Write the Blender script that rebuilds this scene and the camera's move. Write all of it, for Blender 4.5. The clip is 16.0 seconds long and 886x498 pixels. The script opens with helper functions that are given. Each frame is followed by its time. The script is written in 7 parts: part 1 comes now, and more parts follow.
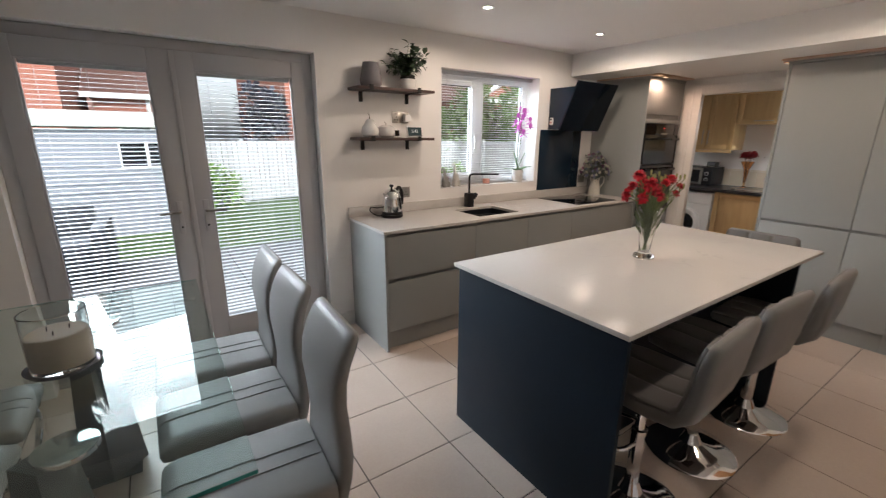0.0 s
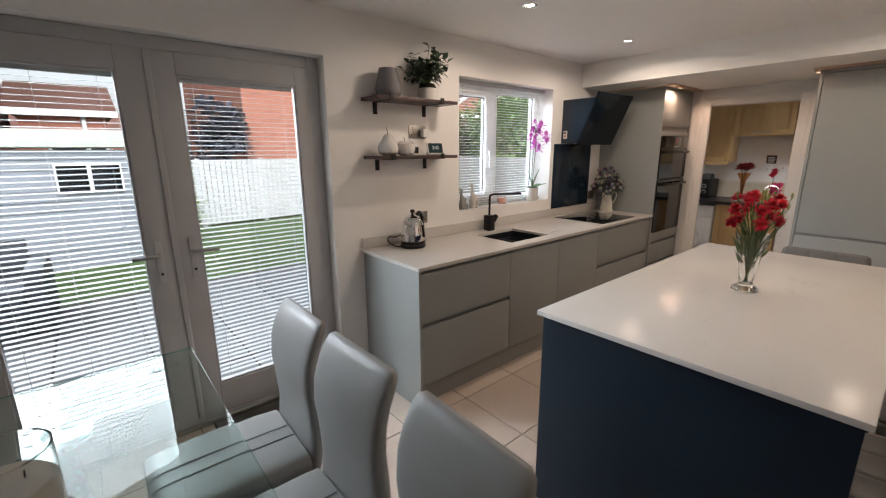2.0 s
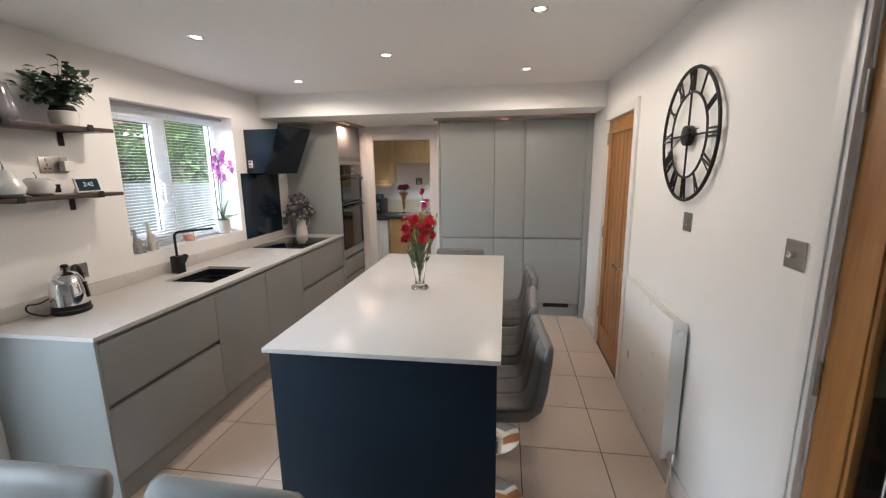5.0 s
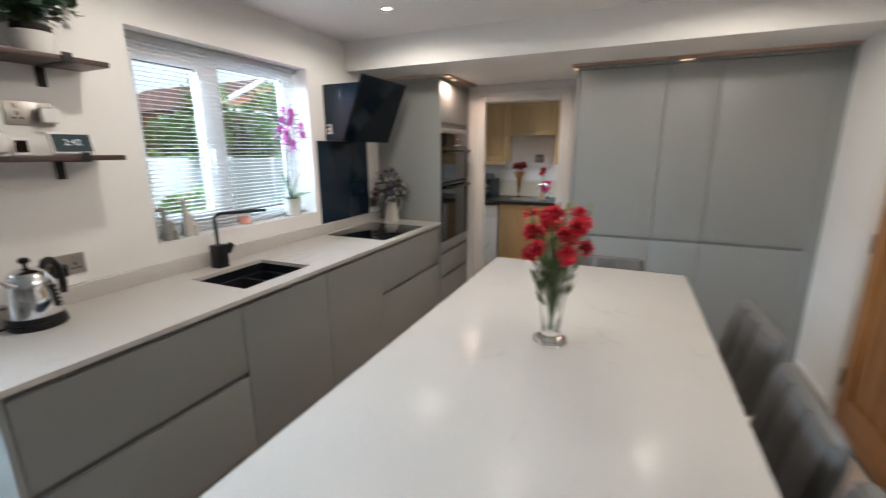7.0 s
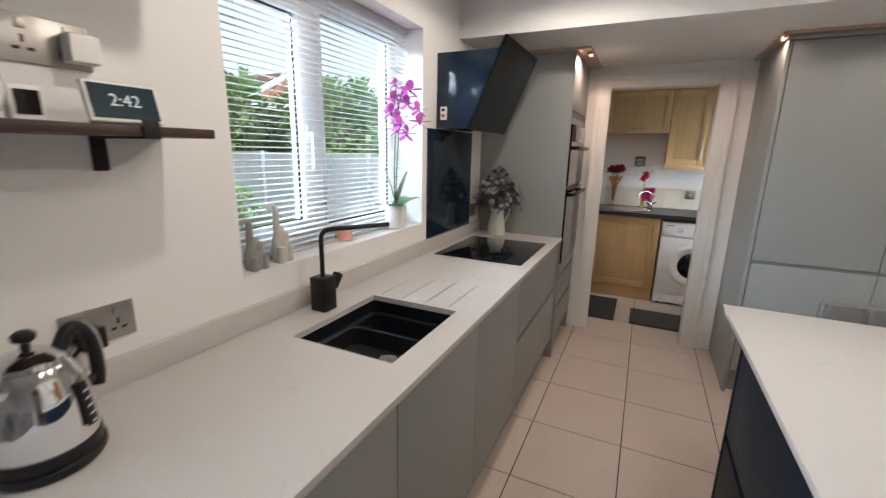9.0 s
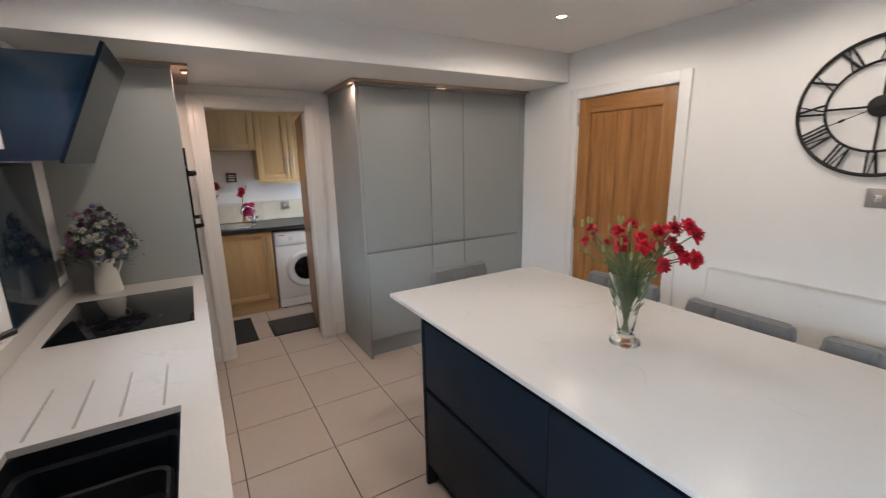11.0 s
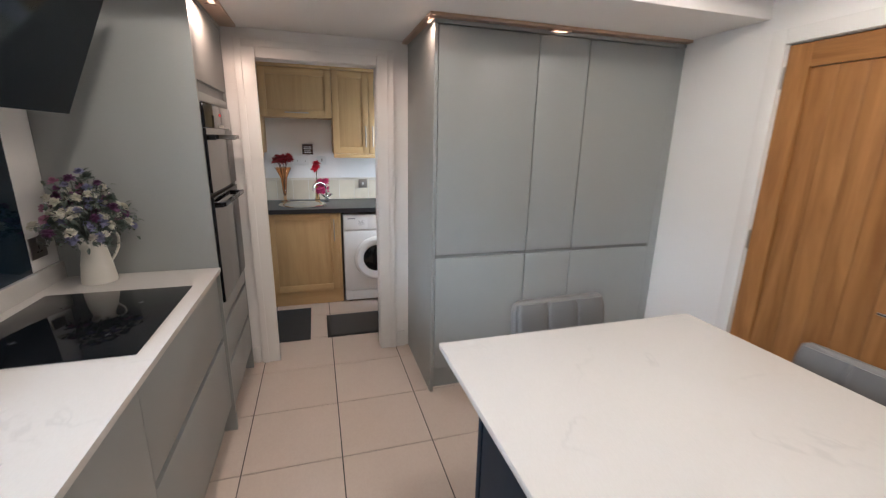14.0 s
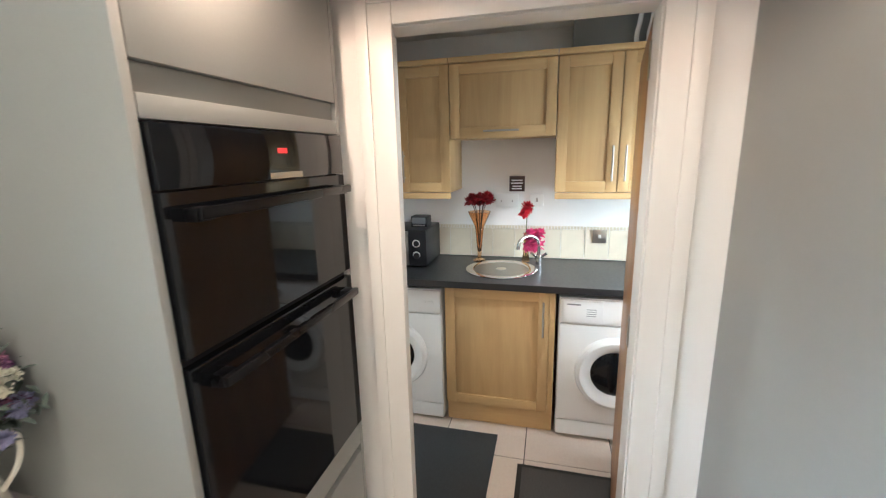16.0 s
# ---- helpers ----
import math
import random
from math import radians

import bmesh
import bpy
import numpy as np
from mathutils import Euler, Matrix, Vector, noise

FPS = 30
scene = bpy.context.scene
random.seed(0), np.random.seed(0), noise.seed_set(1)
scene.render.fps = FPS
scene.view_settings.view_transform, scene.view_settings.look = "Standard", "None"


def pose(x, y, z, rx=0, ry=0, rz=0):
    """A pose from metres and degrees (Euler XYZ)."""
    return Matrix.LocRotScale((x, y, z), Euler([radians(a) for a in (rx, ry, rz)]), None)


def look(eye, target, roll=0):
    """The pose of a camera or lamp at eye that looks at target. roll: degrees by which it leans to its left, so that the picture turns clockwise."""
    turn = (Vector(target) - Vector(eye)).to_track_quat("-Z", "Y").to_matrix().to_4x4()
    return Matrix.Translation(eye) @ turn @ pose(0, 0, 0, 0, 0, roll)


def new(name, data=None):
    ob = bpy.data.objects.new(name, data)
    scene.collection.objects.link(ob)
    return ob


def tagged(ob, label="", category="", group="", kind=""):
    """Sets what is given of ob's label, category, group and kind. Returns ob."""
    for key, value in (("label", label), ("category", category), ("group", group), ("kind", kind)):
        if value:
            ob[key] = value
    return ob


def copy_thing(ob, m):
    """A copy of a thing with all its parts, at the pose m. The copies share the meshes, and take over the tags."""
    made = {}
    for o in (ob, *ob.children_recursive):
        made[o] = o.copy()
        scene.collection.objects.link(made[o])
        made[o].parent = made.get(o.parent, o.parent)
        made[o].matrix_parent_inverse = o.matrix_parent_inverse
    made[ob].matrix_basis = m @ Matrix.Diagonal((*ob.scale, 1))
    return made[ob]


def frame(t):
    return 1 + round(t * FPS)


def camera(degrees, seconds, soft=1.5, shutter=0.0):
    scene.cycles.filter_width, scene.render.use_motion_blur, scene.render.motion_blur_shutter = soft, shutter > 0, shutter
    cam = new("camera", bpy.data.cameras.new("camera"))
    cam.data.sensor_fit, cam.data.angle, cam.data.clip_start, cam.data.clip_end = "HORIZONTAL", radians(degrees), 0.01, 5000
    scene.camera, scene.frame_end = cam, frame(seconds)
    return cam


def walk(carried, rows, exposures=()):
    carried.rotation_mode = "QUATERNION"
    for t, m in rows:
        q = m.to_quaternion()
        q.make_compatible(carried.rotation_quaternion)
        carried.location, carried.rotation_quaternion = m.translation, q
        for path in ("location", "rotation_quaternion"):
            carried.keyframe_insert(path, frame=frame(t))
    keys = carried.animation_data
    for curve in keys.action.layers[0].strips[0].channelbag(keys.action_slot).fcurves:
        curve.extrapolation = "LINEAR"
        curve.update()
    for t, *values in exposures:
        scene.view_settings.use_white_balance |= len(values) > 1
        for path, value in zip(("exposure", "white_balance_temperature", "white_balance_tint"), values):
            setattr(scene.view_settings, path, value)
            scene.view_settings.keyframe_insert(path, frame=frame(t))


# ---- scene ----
cam = camera(93.5, 16.0, soft=1.2, shutter=0.3)
PATH = [
    (0, (0.175, 0.288, 1.538), (1.265, 1.88, 1.012), 0.5),
    (0.5, (0.227, 0.4, 1.553), (1.198, 2.062, 1.011), -0.4),
    (1, (0.251, 0.529, 1.544), (1.314, 2.142, 1.027), -0.1),
    (1.5, (0.167, 0.745, 1.559), (1.379, 2.27, 1.105), 0.4),
    (2, (0.045, 0.968, 1.550), (1.305, 2.4515, 1.089), -0.35),
    (2.5, (0.006, 1.089, 1.581), (1.482, 2.372, 1.158), -3.5),
    (3, (-0.191, 1.043, 1.598), (1.651, 1.713, 1.198), -3.2),
    (3.5, (-0.286, 0.979, 1.611), (1.648, 1.339, 1.252), -1.3),
    (4, (-0.281, 0.955, 1.63), (1.664, 1.273, 1.29), -1.3),
    (4.2, (-0.275, 0.949, 1.635), (1.67, 1.261, 1.285), -1.4),
    (6.5, (0.669, 1.012, 1.592), (2.578, 1.354, 1.104), 2.0),
    (7, (0.975, 1.27, 1.531), (2.756, 2.054, 1.069), -0.3),
    (7.5, (1.184, 1.59, 1.546), (2.595, 2.897, 0.997), -3.5),
    (8, (1.187, 1.879, 1.533), (2.561, 3.262, 1.088), -0.2),
    (8.5, (1.221, 2.071, 1.542), (2.74, 3.264, 1.023), 1.7),
    (9, (1.4, 2.282, 1.482), (3.158, 3.117, 1.024), 1.2),
    (9.5, (1.552, 2.538, 1.537), (3.438, 3.087, 1.158), -2.2),
    (10, (1.544, 2.742, 1.587), (3.508, 2.561, 1.257), -1.4),
    (12.5, (1.217, 2.744, 1.582), (2.754, 1.55, 1.122), -0.8),
    (13, (1.447, 2.504, 1.557), (3.188, 1.677, 1.024), -0.3),
    (13.5, (1.774, 2.387, 1.541), (3.58, 1.719, 1.001), 0.7),
    (14, (2.164, 2.284, 1.526), (4.016, 1.721, 1.022), 1.2),
    (14.5, (2.627, 2.185, 1.53), (4.53, 1.818, 1.038), -0.7),
    (15, (3.064, 2.215, 1.58), (5.002, 2.123, 1.091), -3.0),
    (15.5, (3.478, 2.165, 1.588), (5.407, 2.476, 1.159), -3.1),
    (16, (3.797, 2.141, 1.608), (5.686, 2.632, 1.17), -1.4),
]
EXPOSURES = [(0.0, -0.2, 6050, 9), (2.0, -0.35, 6150, 9), (2.6, -0.32, 6300, 7), (3.2, -0.1, 6350, 7), (4.0, 0.08, 5850, 6), (6.5, -0.05, 5500, 4), (7.5, -0.1, 5350, 1), (8.5, -0.12, 5400, 2), (9.0, -0.1, 5500, 4), (10.0, -0.3, 5700, 7),
             (12.5, 0.05, 5150, 3), (13.0, 0.1, 5250, 4), (13.5, 0.05, 5350, 6), (14.0, 0.15, 5350, 5), (15.0, 0.62, 5250, 2), (15.5, 0.68, 5300, 1), (16.0, 0.9, 5400, -1)]
walk(cam, [(t, look(eye, target, roll)) for t, eye, target, roll in PATH], EXPOSURES)
# ---------------------------------------------------------------- light
world = bpy.data.worlds.new("overcast_sky")
scene.world = world
world.use_nodes = True
wn = world.node_tree.nodes
wl = world.node_tree.links
sky = wn.new("ShaderNodeTexSky")
sky.sky_type = "NISHITA"
sky.sun_disc = False
sky.sun_elevation = radians(31)
sky.sun_rotation = radians(200)
sky.air_density, sky.dust_density, sky.ozone_density = 1.0, 4.0, 1.0
hsv = wn.new("ShaderNodeHueSaturation")
hsv.inputs["Saturation"].default_value = 0.1
wl.new(sky.outputs[0], hsv.inputs["Color"])
wl.new(hsv.outputs[0], wn["Background"].inputs["Color"])
wn["Background"].inputs["Strength"].default_value = 0.3

sun = new("sun", bpy.data.lights.new("sun", "SUN"))
sun.data.energy, sun.data.angle, sun.data.color = 4.2, radians(14), (1.0, 0.96, 0.9)
sun.matrix_world = look((2, -9, 5.5), (0, 0, 0))


def area(name, eye, target, w, h, watts, colour, spread=180):
    la = bpy.data.lights.new(name, "AREA")
    la.shape, la.size, la.size_y, la.energy, la.color = "RECTANGLE", w, h, watts, colour
    la.spread = radians(spread)
    ob = new(name, la)
    ob.matrix_world = look(eye, target)
    return ob


def spot(name, x, y, z, watts, colour=(1.0, 0.77, 0.58), cone=174, blend=0.3, r=0.06):
    la = bpy.data.lights.new(name, "SPOT")
    la.energy, la.color, la.spot_size, la.spot_blend, la.shadow_soft_size = watts, colour, radians(cone), blend, r
    ob = new(name, la)
    ob.matrix_world = look((x, y, z), (x, y + 0.001, 0))
    return ob


# area panels outside stand in for the sky at the garden openings
area("skylight_doors", (-4.6, 9.2, 4.3), (0.35, 3.4, 1.3), 9.0, 2.2, 620, (0.93, 0.97, 1.0), 80)
area("skylight_window", (0.6, 9.6, 4.5), (2.85, 3.4, 1.6), 8.0, 2.0, 260, (0.93, 0.97, 1.0), 75)
# fill lamp for the utility room, set behind an added, unseen window
area("utility_fill_lamp", (5.75, 0.95, 1.25), (5.85, 2.6, 0.3), 0.9, 0.9, 9, (0.95, 0.98, 1.0))
CEIL, LOW = 2.35, 2.135
SPOTS = [(2.13, 2.645), (3.35, 2.675), (2.70, 1.735), (3.28, 0.82), (2.06, 0.81)]
CAB_LIGHTS = [(4.46, 2.695), (4.41, 1.695), (4.358, 0.98)]
for sx, sy in SPOTS:
    spot("spot_light", sx, sy, CEIL - 0.012, 29)
for (sx, sy), w in zip(CAB_LIGHTS[:2], (15, 6)):
    spot("cabinet_light", sx, sy, 2.1, w, (1.0, 0.62, 0.42))
# added fill for the utility floor, away from the unlit chrome spot bar
spot("utility_fill_spot", 5.52, 2.42, 2.24, 17, (1.0, 0.93, 0.84), 104)

# ---------------------------------------------------------------- materials


def mat(name, colour, rough=0.5, metal=0.0, vary=0.06, scale=6.0, fine=0.0, fine_scale=180.0, bump=0.0, rand=0.0,
        spec=0.5, coat=0.0, stretch=(1, 1, 1), rough_vary=0.08):
    """Painted, moulded or mineral surface: a base colour with soft blotches, fine grain and relief."""
    m = bpy.data.materials.new(name)
    m.use_nodes = True
    n, l = m.node_tree.nodes, m.node_tree.links
    b = n["Principled BSDF"]
    b.inputs["Roughness"].default_value, b.inputs["Metallic"].default_value = rough, metal
    b.inputs["Specular IOR Level"].default_value = spec
    b.inputs["Coat Weight"].default_value = coat
    tc, mp = n.new("ShaderNodeTexCoord"), n.new("ShaderNodeMapping")
    mp.inputs["Scale"].default_value = stretch
    l.new(tc.outputs["Object"], mp.inputs[0])
    tex = n.new("ShaderNodeTexNoise")
    tex.inputs["Scale"].default_value, tex.inputs["Detail"].default_value = scale, 5
    l.new(mp.outputs[0], tex.inputs["Vector"])
    mix = n.new("ShaderNodeMix")
    mix.data_type = "RGBA"
    c = colour
    mix.inputs["A"].default_value = (*[v * (1 - vary) for v in c], 1)
    mix.inputs["B"].default_value = (*[min(1, v * (1 + vary)) for v in c], 1)
    l.new(tex.outputs[0], mix.inputs["Factor"])
    out = mix.outputs["Result"]
    grain = n.new("ShaderNodeTexNoise")
    grain.inputs["Scale"].default_value, grain.inputs["Detail"].default_value = fine_scale, 3
    l.new(mp.outputs[0], grain.inputs["Vector"])
    if fine:
        g = n.new("ShaderNodeMix")
        g.data_type, g.blend_type = "RGBA", "OVERLAY"
        g.inputs["Factor"].default_value = fine
        l.new(out, g.inputs["A"])
        l.new(grain.outputs["Color"], g.inputs["B"])
        bw = n.new("ShaderNodeRGBToBW")
        l.new(grain.outputs["Color"], bw.inputs[0])
        l.new(bw.outputs[0], g.inputs["B"])
        out = g.outputs["Result"]
    if rand:
        oi, hs, mr = n.new("ShaderNodeObjectInfo"), n.new("ShaderNodeHueSaturation"), n.new("ShaderNodeMapRange")
        mr.inputs["To Min"].default_value, mr.inputs["To Max"].default_value = 1 - rand, 1 + rand
        l.new(oi.outputs["Random"], mr.inputs["Value"])
        l.new(mr.outputs[0], hs.inputs["Value"])
        l.new(out, hs.inputs["Color"])
        out = hs.outputs[0]
    l.new(out, b.inputs["Base Color"])
    if rough_vary:
        mr = n.new("ShaderNodeMapRange")
        mr.inputs["To Min"].default_value, mr.inputs["To Max"].default_value = max(0.0, rough - rough_vary), min(1.0, rough + rough_vary)
        l.new(tex.outputs[0], mr.inputs["Value"])
        l.new(mr.outputs[0], b.inputs["Roughness"])
    if bump:
        bp = n.new("ShaderNodeBump")
        bp.inputs["Strength"].default_value, bp.inputs["Distance"].default_value = bump, 0.002
        l.new(grain.outputs[0], bp.inputs["Height"])
        l.new(bp.outputs[0], b.inputs["Normal"])
    return m


def wood(name, dark, light, rough=0.4, along="Z", scale=1.0, rand=0.06):
    """Grained wood: stretched noise bands along one axis, with fine pores."""
    m = bpy.data.materials.new(name)
    m.use_nodes = True
    n, l = m.node_tree.nodes, m.node_tree.links
    b = n["Principled BSDF"]
    b.inputs["Roughness"].default_value = rough
    tc, mp = n.new("ShaderNodeTexCoord"), n.new("ShaderNodeMapping")
    s = {"X": (1.2, 14, 14), "Y": (14, 1.2, 14), "Z": (14, 14, 1.2)}[along]
    mp.inputs["Scale"].default_value = [v * scale for v in s]
    oi = n.new("ShaderNodeObjectInfo")
    off = n.new("ShaderNodeVectorMath")
    off.operation = "ADD"
    sc = n.new("ShaderNodeMath")
    sc.operation = "MULTIPLY"
    sc.inputs[1].default_value = 20
    l.new(oi.outputs["Random"], sc.inputs[0])
    l.new(tc.outputs["Object"], off.inputs[0])
    l.new(sc.outputs[0], off.inputs[1])
    l.new(off.outputs[0], mp.inputs[0])
    a, f = n.new("ShaderNodeTexNoise"), n.new("ShaderNodeTexNoise")
    a.inputs["Scale"].default_value, a.inputs["Detail"].default_value, a.inputs["Distortion"].default_value = 1.0, 8, 1.2
    f.inputs["Scale"].default_value, f.inputs["Detail"].default_value = 8, 4
    l.new(mp.outputs[0], a.inputs["Vector"])
    l.new(mp.outputs[0], f.inputs["Vector"])
    r = n.new("ShaderNodeValToRGB")
    r.color_ramp.elements[0].position, r.color_ramp.elements[0].color = 0.3, (*dark, 1)
    r.color_ramp.elements[1].position, r.color_ramp.elements[1].color = 0.7, (*light, 1)
    ad = n.new("ShaderNodeMath")
    ad.operation = "MULTIPLY_ADD"
    ad.inputs[1].default_value, ad.inputs[2].default_value = 0.25, -0.12
    l.new(f.outputs[0], ad.inputs[0])
    ad2 = n.new("ShaderNodeMath")
    l.new(a.outputs[0], ad2.inputs[0])
    l.new(ad.outputs[0], ad2.inputs[1])
    l.new(ad2.outputs[0], r.inputs[0])
    hs, mr = n.new("ShaderNodeHueSaturation"), n.new("ShaderNodeMapRange")
    mr.inputs["To Min"].default_value, mr.inputs["To Max"].default_value = 1 - rand, 1 + rand
    l.new(oi.outputs["Random"], mr.inputs["Value"])
    l.new(mr.outputs[0], hs.inputs["Value"])
    l.new(r.outputs[0], hs.inputs["Color"])
    l.new(hs.outputs[0], b.inputs["Base Color"])
    bp = n.new("ShaderNodeBump")
    bp.inputs["Strength"].default_value, bp.inputs["Distance"].default_value = 0.2, 0.001
    l.new(f.outputs[0], bp.inputs["Height"])
    l.new(bp.outputs[0], b.inputs["Normal"])
    return m


def quartz(name):
    """White engineered quartz with sparse grey veins, polished."""
    m = mat(name, (0.58, 0.56, 0.535), 0.22, spec=0.10, vary=0.03, scale=3, fine=0.12, fine_scale=260, rough_vary=0.02)
    n, l = m.node_tree.nodes, m.node_tree.links
    b = n["Principled BSDF"]
    src = b.inputs["Base Color"].links[0].from_socket
    tc = n.new("ShaderNodeTexCoord")
    v = n.new("ShaderNodeTexNoise")
    v.inputs["Scale"].default_value, v.inputs["Detail"].default_value, v.inputs["Distortion"].default_value = 2.6, 8, 0.9
    l.new(tc.outputs["Object"], v.inputs["Vector"])
    r = n.new("ShaderNodeValToRGB")
    e = r.color_ramp.elements
    e[0].position, e[0].color = 0.485, (0, 0, 0, 1)
    e[1].position, e[1].color = 0.515, (0, 0, 0, 1)
    mid = r.color_ramp.elements.new(0.5)
    mid.color = (1, 1, 1, 1)
    l.new(v.outputs[0], r.inputs[0])
    v2 = n.new("ShaderNodeTexNoise")
    v2.inputs["Scale"].default_value, v2.inputs["Detail"].default_value = 4.5, 4
    l.new(tc.outputs["Object"], v2.inputs["Vector"])
    r2 = n.new("ShaderNodeValToRGB")
    r2.color_ramp.elements[0].position, r2.color_ramp.elements[1].position = 0.5, 0.72
    l.new(v2.outputs[0], r2.inputs[0])
    mu = n.new("ShaderNodeMath")
    mu.operation = "MULTIPLY"
    l.new(r.outputs[0], mu.inputs[0])
    l.new(r2.outputs[0], mu.inputs[1])
    mu2 = n.new("ShaderNodeMath")
    mu2.operation = "MULTIPLY"
    mu2.inputs[1].default_value = 0.5
    l.new(mu.outputs[0], mu2.inputs[0])
    mx = n.new("ShaderNodeMix")
    mx.data_type = "RGBA"
    mx.inputs["B"].default_value = (0.42, 0.41, 0.4, 1)
    l.new(mu2.outputs[0], mx.inputs["Factor"])
    l.new(src, mx.inputs["A"])
    l.new(mx.outputs["Result"], b.inputs["Base Color"])
    return m


def glass(name, colour=(1, 1, 1), rough=0.0, ior=1.45):
    m = bpy.data.materials.new(name)
    m.use_nodes = True
    b = m.node_tree.nodes["Principled BSDF"]
    b.inputs["Base Color"].default_value = (*colour, 1)
    b.inputs["Transmission Weight"].default_value = 1.0
    b.inputs["Roughness"].default_value, b.inputs["IOR"].default_value = rough, ior
    return m


def glow(name, colour, strength):
    m = bpy.data.materials.new(name)
    m.use_nodes = True
    b = m.node_tree.nodes["Principled BSDF"]
    b.inputs["Base Color"].default_value = (*colour, 1)
    b.inputs["Emission Color"].default_value = (*colour, 1)
    b.inputs["Emission Strength"].default_value = strength
    return m


M_WALL = mat("white_wall_paint", (0.85, 0.84, 0.825), 0.75, vary=0.02, scale=2.0, fine=0.05, fine_scale=300, bump=0.12)
M_CEIL = mat("white_ceiling_paint", (0.87, 0.865, 0.85), 0.85, vary=0.02, scale=1.5, fine=0.04, bump=0.1)
M_TRIM = mat("white_satin_gloss", (0.80, 0.79, 0.77), 0.35, vary=0.025, scale=4, bump=0.04)
M_UPVC = mat("white_upvc", (0.80, 0.81, 0.82), 0.3, vary=0.02, scale=5)
M_DOORGREY = mat("pale_grey_upvc", (0.46, 0.465, 0.485), 0.35, vary=0.03, scale=5)
M_TILE = mat("cream_porcelain", (0.60, 0.505, 0.435), 0.33, rough_vary=0.02, vary=0.05, scale=3.5, fine=0.12, fine_scale=90, bump=0.05, rand=0.025)
M_GROUT = mat("grey_grout", (0.085, 0.078, 0.072), 0.9, vary=0.15, scale=20, fine=0.3)
M_GREY = mat("dove_grey_matt_door", (0.295, 0.308, 0.30), 0.42, vary=0.02, scale=3, fine=0.03, bump=0.03)
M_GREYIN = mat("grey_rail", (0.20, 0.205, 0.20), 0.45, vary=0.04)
M_NAVY = mat("navy_matt_panel", (0.0085, 0.0145, 0.024), 0.5, vary=0.12, scale=5, fine=0.05, bump=0.02, spec=0.14)
M_QUARTZ = quartz("white_quartz")
M_OAK = wood("oak_veneer", (0.235, 0.102, 0.027), (0.40, 0.195, 0.06), 0.38)
M_OAKX = wood("oak_veneer_rail", (0.235, 0.102, 0.027), (0.40, 0.195, 0.06), 0.38, "X")
M_PINE = wood("light_oak_foil", (0.48, 0.315, 0.14), (0.57, 0.39, 0.185), 0.42, "Z", 0.8)
M_PINEY = wood("light_oak_foil_rail", (0.48, 0.315, 0.14), (0.57, 0.39, 0.185), 0.42, "Y", 0.8)
M_SHELF = wood("dark_walnut", (0.030, 0.014, 0.012), (0.075, 0.036, 0.03), 0.4, "X")
M_LEATHER = mat("grey_faux_leather", (0.25, 0.247, 0.243), 0.42, vary=0.05, scale=8, fine=0.06, fine_scale=420, bump=0.12)
M_STOOL = mat("dark_grey_faux_leather", (0.145, 0.142, 0.14), 0.42, vary=0.05, scale=8, fine=0.06, fine_scale=420, bump=0.12)
M_PIPING = mat("grey_seam", (0.19, 0.19, 0.19), 0.5, vary=0.1)
M_CHROME = mat("polished_chrome", (0.78, 0.78, 0.79), 0.07, 1.0, vary=0.02, rough_vary=0.03)
M_STEEL = mat("brushed_steel", (0.40, 0.385, 0.36), 0.32, 1.0, vary=0.05, scale=30, rough_vary=0.06, stretch=(1, 8, 8))
M_BLACK = mat("black_satin", (0.012, 0.012, 0.014), 0.35, vary=0.2, scale=9, spec=0.3)
M_BLACKGLASS = mat("black_glass", (0.006, 0.007, 0.009), 0.05, spec=0.35, vary=0.05, rough_vary=0.02)
M_NAVYGLASS = mat("midnight_glass", (0.010, 0.022, 0.040), 0.06, spec=0.45, vary=0.05, rough_vary=0.02)
# same glass as M_NAVYGLASS, coloured darker and duller to dim its reflection
M_HOODGLASS = mat("midnight_glass_dimmed", (0.004, 0.008, 0.014), 0.08, spec=0.12, vary=0.05, rough_vary=0.02)
# steel with the cabinet lamps' warm glow put into its base colour
M_LAMPTINT = mat("steel_lamp_tint", (0.62, 0.45, 0.34), 0.3, 1.0, vary=0.05)
M_IRON = mat("black_iron", (0.014, 0.014, 0.015), 0.5, 0.4, vary=0.3, scale=30, bump=0.2)
M_OVENBLK = mat("black_oven_trim", (0.004, 0.004, 0.005), 0.28, spec=0.25, vary=0.1)
M_SINK = mat("black_composite", (0.005, 0.007, 0.011), 0.45, spec=0.25, vary=0.15, scale=40, fine=0.3, bump=0.15)
M_GLASS = glass("clear_glass", (0.97, 0.99, 0.98))
M_GREENGLASS = glass("green_tint_glass", (0.82, 0.94, 0.91))
M_EDGE = mat("glass_edge", (0.05, 0.30, 0.27), 0.15, vary=0.1)
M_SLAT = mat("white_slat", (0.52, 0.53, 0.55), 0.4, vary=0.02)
M_BLIND = mat("white_blind_slat", (0.76, 0.77, 0.79), 0.4, vary=0.02)
M_WHITEPL = mat("white_plastic", (0.80, 0.80, 0.79), 0.35, vary=0.02)
M_APPL = mat("white_enamel", (0.82, 0.82, 0.82), 0.22, vary=0.015)
M_CERAM = mat("white_ceramic", (0.74, 0.73, 0.71), 0.10, vary=0.03, scale=10)
M_LAM = mat("black_speckle_laminate", (0.022, 0.022, 0.024), 0.35, vary=0.3, scale=60, fine=0.4)
M_RUBBER = mat("charcoal_ribbed_mat", (0.030, 0.031, 0.033), 0.9, vary=0.25, scale=60, fine=0.5, bump=0.5)
